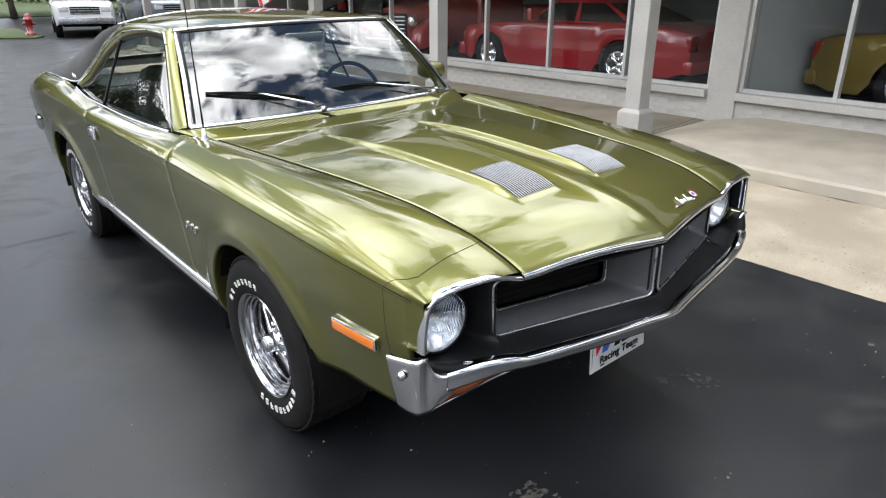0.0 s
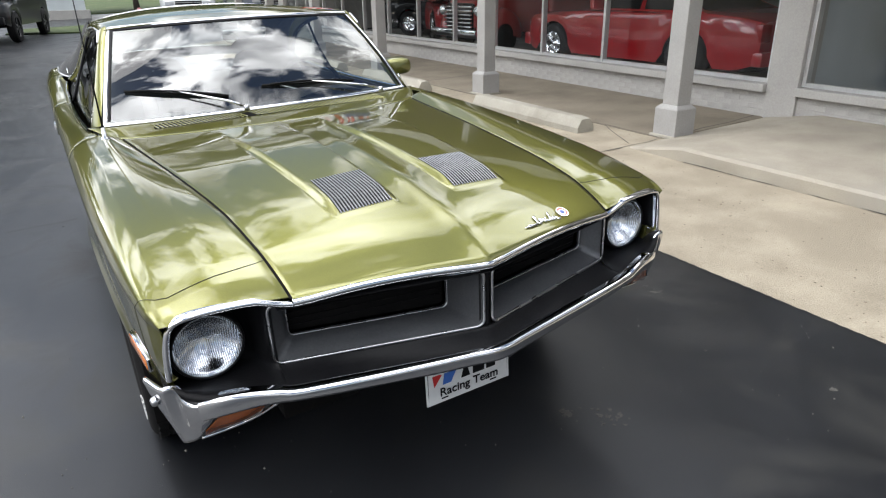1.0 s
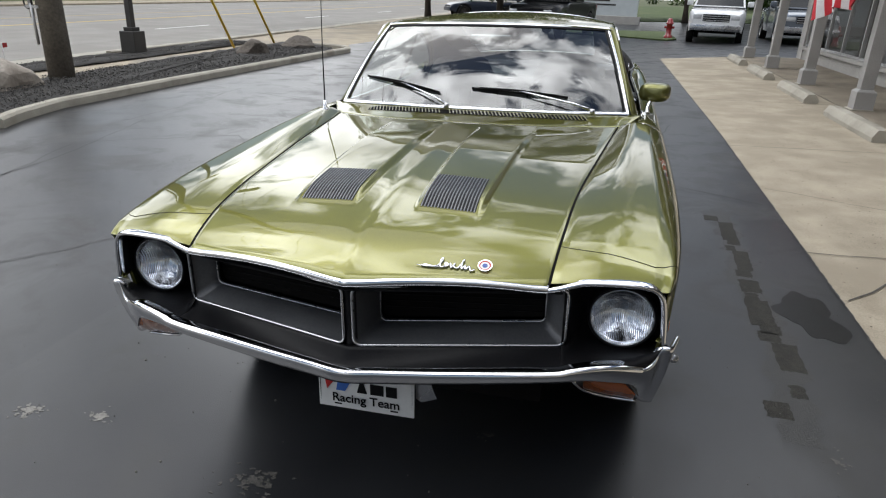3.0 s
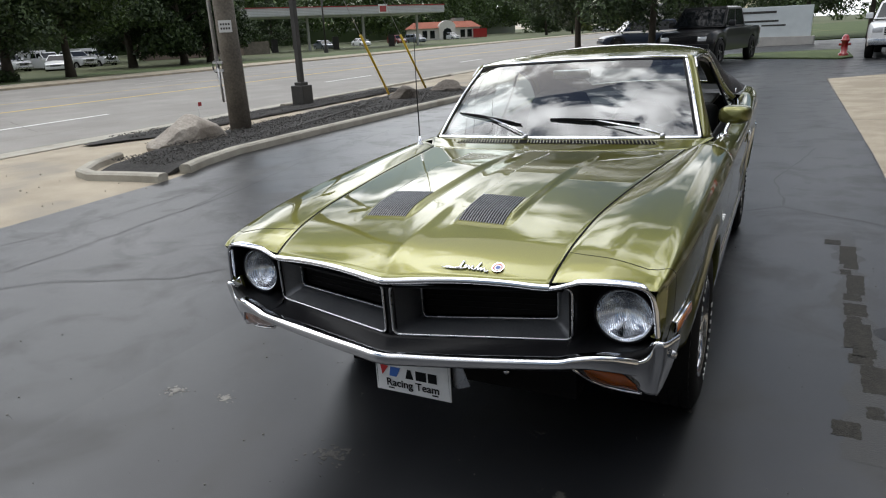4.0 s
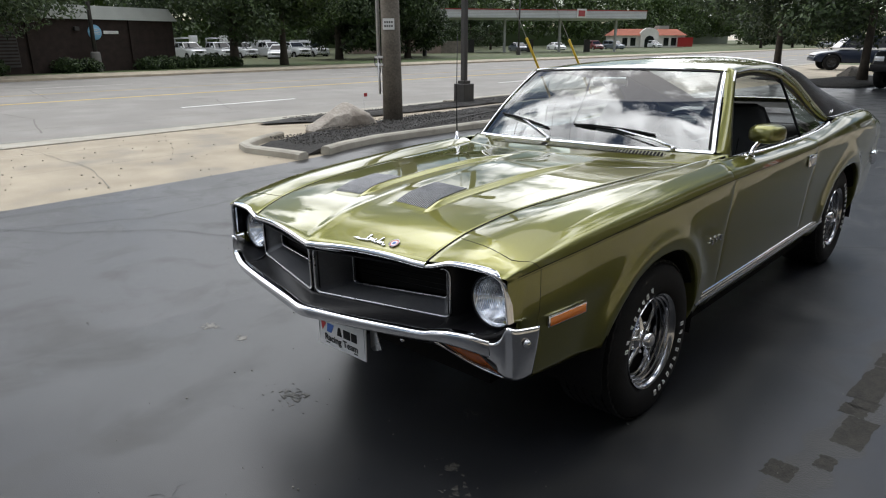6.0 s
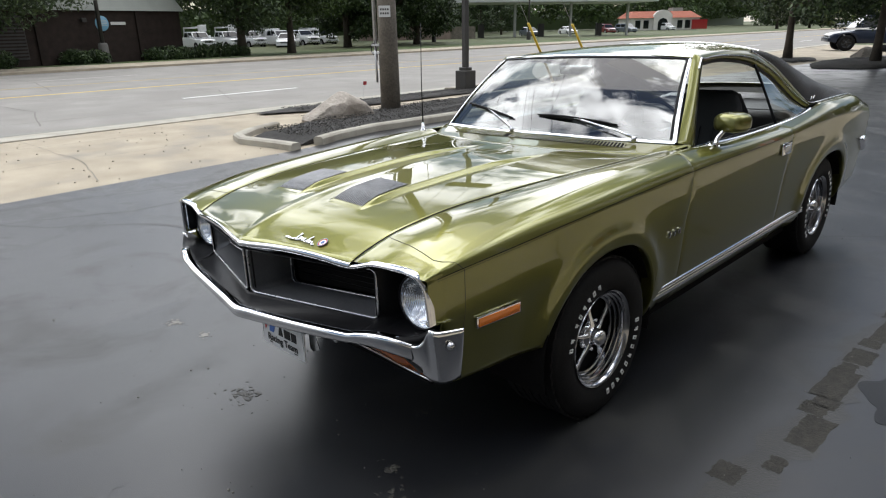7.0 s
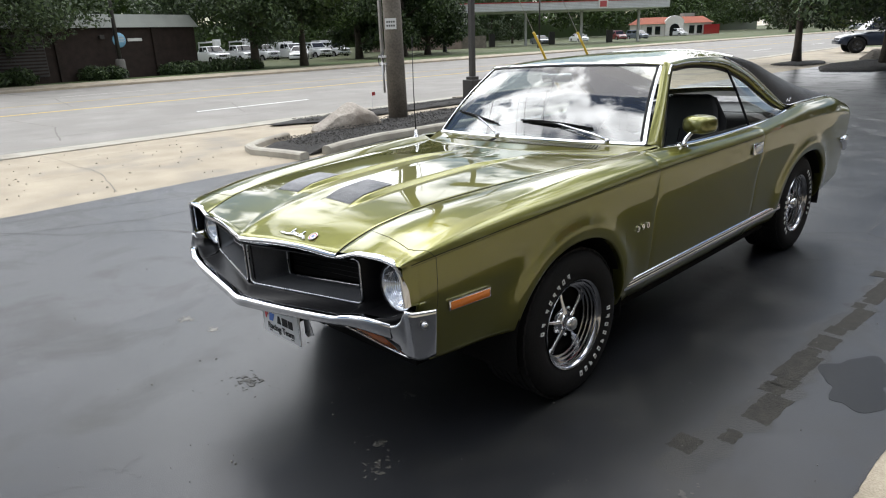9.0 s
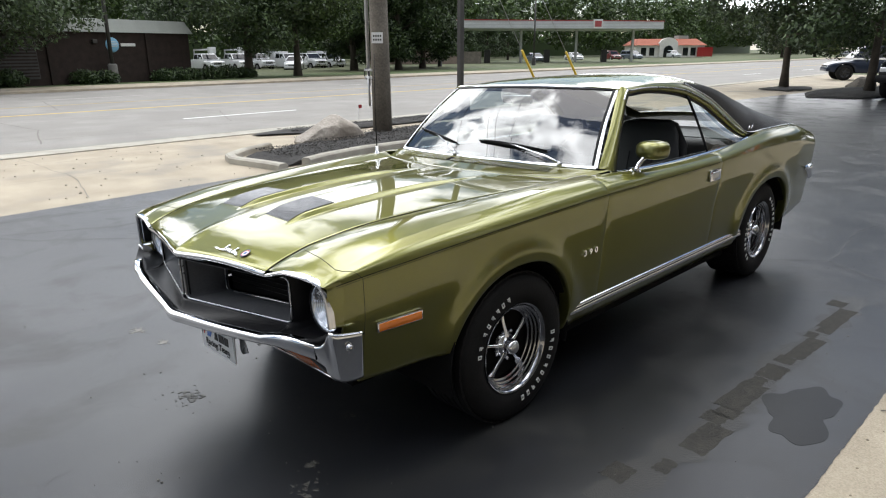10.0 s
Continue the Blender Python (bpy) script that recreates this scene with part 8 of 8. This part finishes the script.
def tree_meshes(seed, height, spread, trunk_r, clear, leaves, size, leafm, conical=False):
    rnd = random.Random(seed)
    pieces, ends = [], []
    lean = rnd.uniform(-0.04, 0.04)
    tip = (lean * height, rnd.uniform(-0.03, 0.03) * height, height * 0.88)
    spine = [(tip[0] * t + 0.12 * math.sin(3 * t + seed), tip[1] * t + 0.10 * math.sin(4 * t), tip[2] * t - 0.05) for t in np.linspace(0, 1, 9)]
    pieces.append(tube(spine, [trunk_r * (1.35 if k == 0 else 1) * (1 - 0.85 * k / 8) for k in range(9)], 10))
    nb = 15
    for k in range(nb):
        t = clear / height + (0.86 - clear / height) * k / (nb - 1)
        i = min(7, int(t * 8))
        base = Vector(spine[i]).lerp(Vector(spine[i + 1]), t * 8 - i) if t < 1 else Vector(spine[8])
        az = k * 2.4 + rnd.uniform(-0.4, 0.4)
        prof = (1 - t) * 1.25 if conical else math.sin(math.pi * min(1, max(0.08, (t - clear / height + 0.16) / (1.10 - clear / height)))) ** 0.7
        ln = spread * max(0.25, prof) * rnd.uniform(0.75, 1.1)
        d = Vector((math.cos(az), math.sin(az), rnd.uniform(0.05, 0.45)))
        pts = [base, base + d * ln * 0.4 + Vector((0, 0, 0.1 * ln)), base + d * ln * 0.75 + Vector((0, 0, 0.12 * ln)), base + d * ln]
        r0 = trunk_r * (0.42 - 0.25 * t)
        pieces.append(tube([tuple(p) for p in pts], [r0, r0 * 0.7, r0 * 0.4, r0 * 0.15], 6))
        for f in (0.5, 0.78, 1.0):
            c = base.lerp(pts[3], f)
            for _ in range(2):
                rr_ = spread * rnd.uniform(0.16, 0.27) * (0.8 + 0.4 * f)
                ends.append((c.x + rnd.uniform(-0.3, 0.3) * rr_ * 2, c.y + rnd.uniform(-0.3, 0.3) * rr_ * 2, c.z + rnd.uniform(-0.35, 0.3) * rr_ * 2, rr_))
    ends.append((tip[0], tip[1], tip[2] + 0.02 * height, spread * 0.3))
    tv, tf = join(*pieces)
    tm_ = mesh("trunk", tv, tf)
    tm_.materials.append(M_BARK)
    lv, lf = leaf_quads(ends, leaves, size, seed)
    lm = bpy.data.meshes.new("crown")
    lm.vertices.add(len(lv))
    lm.vertices.foreach_set("co", lv.ravel())
    lm.loops.add(lf.size)
    lm.loops.foreach_set("vertex_index", lf.ravel().astype(np.int32))
    lm.polygons.add(len(lf))
    lm.polygons.foreach_set("loop_start", np.arange(0, lf.size, 4, dtype=np.int32))
    lm.update(calc_edges=True)
    lm.materials.append(leafm)
    return tm_, lm


def tree(meshes, x, y, z, rz, sc, label, group="street trees"):
    t = thing("tree", label, "tree", pose(x, y, z, 0, 0, rz) @ Matrix.Diagonal((sc, sc, sc, 1)), group)
    part("trunk", meshes[0], M_BARK, t)
    part("crown", meshes[1], M_LEAF, t)
    return t


T_OAK = tree_meshes(1, 11, 5.2, 0.32, 3.9, 26000, 0.145, M_LEAF)
T_OAK2 = tree_meshes(2, 12, 5.6, 0.30, 4.2, 26000, 0.145, M_LEAF)
T_DARK = tree_meshes(3, 12, 4.6, 0.30, 1.2, 24000, 0.17, M_LEAF_D)
T_MAPLE = tree_meshes(4, 9, 4.3, 0.20, 3.0, 24000, 0.11, M_LEAF_D)
T_FIR = tree_meshes(5, 10, 3.4, 0.22, 0.8, 14000, 0.15, M_LEAF_D, True)
T_BROAD = tree_meshes(7, 10.5, 6.6, 0.34, 3.1, 30000, 0.15, M_LEAF_D)
T_SMALL = tree_meshes(6, 4.2, 1.9, 0.07, 1.2, 4000, 0.14, M_LEAF_L)
for m, x, y, rz, sc, lab in (
    (T_BROAD, -37.7, 19.2, 0, 0.86, "broad green oak in front of the service trucks"), (T_OAK2, -37.6, 22.7, 70, 0.82, "broad green oak beside the far walk"), (T_BROAD, -34.2, 4.2, 140, 0.70, "leafy oak leaning over the brick building"),
    (T_OAK, -34.0, -4.5, 250, 0.72, "leafy oak in front of the brick building"), (T_DARK, -47, 34.5, 20, 1.05, "dense dark tree behind the street"), (T_DARK, -45.5, 38.5, 160, 1.0, "dense dark tree behind the street"), (T_DARK, -47.2, 43.0, 250, 0.95, "dense dark tree behind the street"),
    (T_OAK2, -68, 37, 33, 1.15, "tall green tree behind the trucks"), (T_OAK, -68, 47, 100, 1.2, "tall green tree behind the trucks"), (T_OAK, -68, 28, 200, 1.2, "tall green tree behind the trucks"), (T_DARK, -52, 47.5, 80, 0.9, "dark tree beside the kiosk"),
    (T_OAK2, -66, 14, 10, 1.25, "tall tree behind the brick building"), (T_OAK, -70, 4, 120, 1.25, "tall tree behind the brick building"), (T_OAK2, -62, -6, 220, 1.2, "tall tree behind the brick building"),
    (T_FIR, -76, 84, 0, 0.95, "dark conifer behind the petrol station"), (T_FIR, -78, 92, 90, 0.85, "dark conifer behind the petrol station"), (T_FIR, -74, 76, 190, 0.8, "dark conifer behind the petrol station"),
    (T_DARK, -52, 152, 40, 0.95, "round dark tree beside the far shop"), (T_DARK, -49, 163, 140, 0.85, "round dark tree beside the far shop"), (T_SMALL, -45, 158, 0, 1.3, "small bright green tree on the verge"), (T_SMALL, -40, 172, 80, 1.5, "small yellow-green tree on the verge"),
    (T_MAPLE, -8.0, 28.6, 0, 0.85, "slender street tree with a dark crown"), (T_MAPLE, -4.4, 26.6, 120, 0.85, "dark-leaved tree over the parked pickup"), (T_MAPLE, 1.5, 52.0, 60, 1.0, "dark-leaved tree beyond the sign"), (T_OAK, 9.5, 55.0, 200, 0.9, "green tree behind the parked pickups"),
    (T_DARK, 16, 60, 0, 1.0, "dense tree at the end of the lot"), (T_OAK2, -6.5, 66, 80, 0.8, "green tree along the street"), (T_MAPLE, 5.0, 47.0, 33, 0.9, "slim tree beside the white pickup"), (T_DARK, -20, 140, 20, 0.9, "dark tree far down the street"), (T_OAK, -14, 165, 90, 1.0, "green tree far down the street")):
    tree(m, x, y, gf(x) if x < -30 else gz(min(x, 6)) - 0.02, rz, sc, lab)
# hedges against the brick building
for k, (u, r) in enumerate(((0.6, 0.5), (1.5, 0.55), (2.4, 0.5), (5.9, 0.5), (7.0, 0.55), (10.6, 0.6), (11.8, 0.55), (-0.9, 0.55), (-2.2, 0.6), (-3.6, 0.5))):
    x, y = -37.4 + 0.245 * u + 0.62, 15.3 - 0.97 * u + 0.16
    lv, lf = leaf_quads([(0, 0, r * 0.7, r), (r * 0.8, 0.2, r * 0.6, r * 0.8), (-r * 0.7, -0.3, r * 0.6, r * 0.8)], 900, 0.09, 50 + k)
    tagged(part("shrub", mesh("shrub", lv, lf, False), M_LEAF_D, None, at=pose(x, y, gf(x) - 0.02)), "dark rounded shrub against the brick wall", "shrub", "wall shrubs")
# woods closing the distance
rng = np.random.default_rng(77)
cl = []
for k in range(640):
    y = rng.uniform(-60, 330)
    base = -84 - 0.06 * y - rng.uniform(0, 26)
    cl.append((base, y, rng.uniform(2, 15.0) + (2 if y > 120 else 0), rng.uniform(2.2, 4.4)))
for k in range(210):
    x = rng.uniform(-100, 120)
    y = 215 - 0.25 * x + rng.uniform(0, 30)
    cl.append((x, y, rng.uniform(1.5, 9.5), rng.uniform(2.2, 4.2)))
for k in range(160):
    x = rng.uniform(14, 90)
    y = 85 + rng.uniform(0, 40)
    cl.append((x, y, rng.uniform(1.5, 9.0), rng.uniform(2.2, 4.0)))
lv, lf = leaf_quads(cl, 170000, 0.55, 78)
wm = mesh("far_woods", lv, lf, False)
tagged(part("far_woods", wm, M_LEAF, None), "mixed green woods closing the view far off", "woods", kind="stuff")
# dark sheet added behind the leaves, its colour standing for the woods' inner shade
structure("woods_shade_sheet", grid([[(x, y, z) for z in (-0.4, 5.0)] for x, y in ((-112, -80), (-130, 330))]), M_LEAF_D, "dark upright sheet for the shaded depth of the far woods", "backdrop")

# ---- bricks of the storefront's low wall ----
def brick_rows(y0, y1):
    """Middles of the bricks of a running bond between two ends."""
    out = []
    for k in range(5):
        z = 0.141 + 0.0625 * k
        y = y0 + (0.103 if k % 2 == 0 else 0.206)
        while y < y1 - 0.10:
            out.append((y, z))
            y += 0.206
    return out
rnd = random.Random(8)
for y, z in brick_rows(1.955, 10.0) + brick_rows(-1.5, 1.595):
    part("brick", me_brick, M_BRICK, wall, at=pose(WX + 0.0155 + rnd.uniform(-0.0015, 0.0015), y, z, 0, 0, rnd.uniform(-0.4, 0.4)) @ Matrix.Diagonal((1, 1, 0.93, 1)))
base = box(-0.006, -0.098, -0.028, 0.014, 0.098, 0.028)
rest = [moved(base, pose(WX + 0.0155 + rnd.uniform(-0.0015, 0.0015), y, z)) for y, z in brick_rows(10.0, 18.28) + brick_rows(-13.78, -6.22) + brick_rows(-5.78, -1.5)]
rest_v, rest_f = join(*rest)
tagged(part("brick_courses", mesh("brick_courses", rest_v, rest_f, False), M_BRICK, wall), "painted brick courses further along the wall", "", kind="stuff")
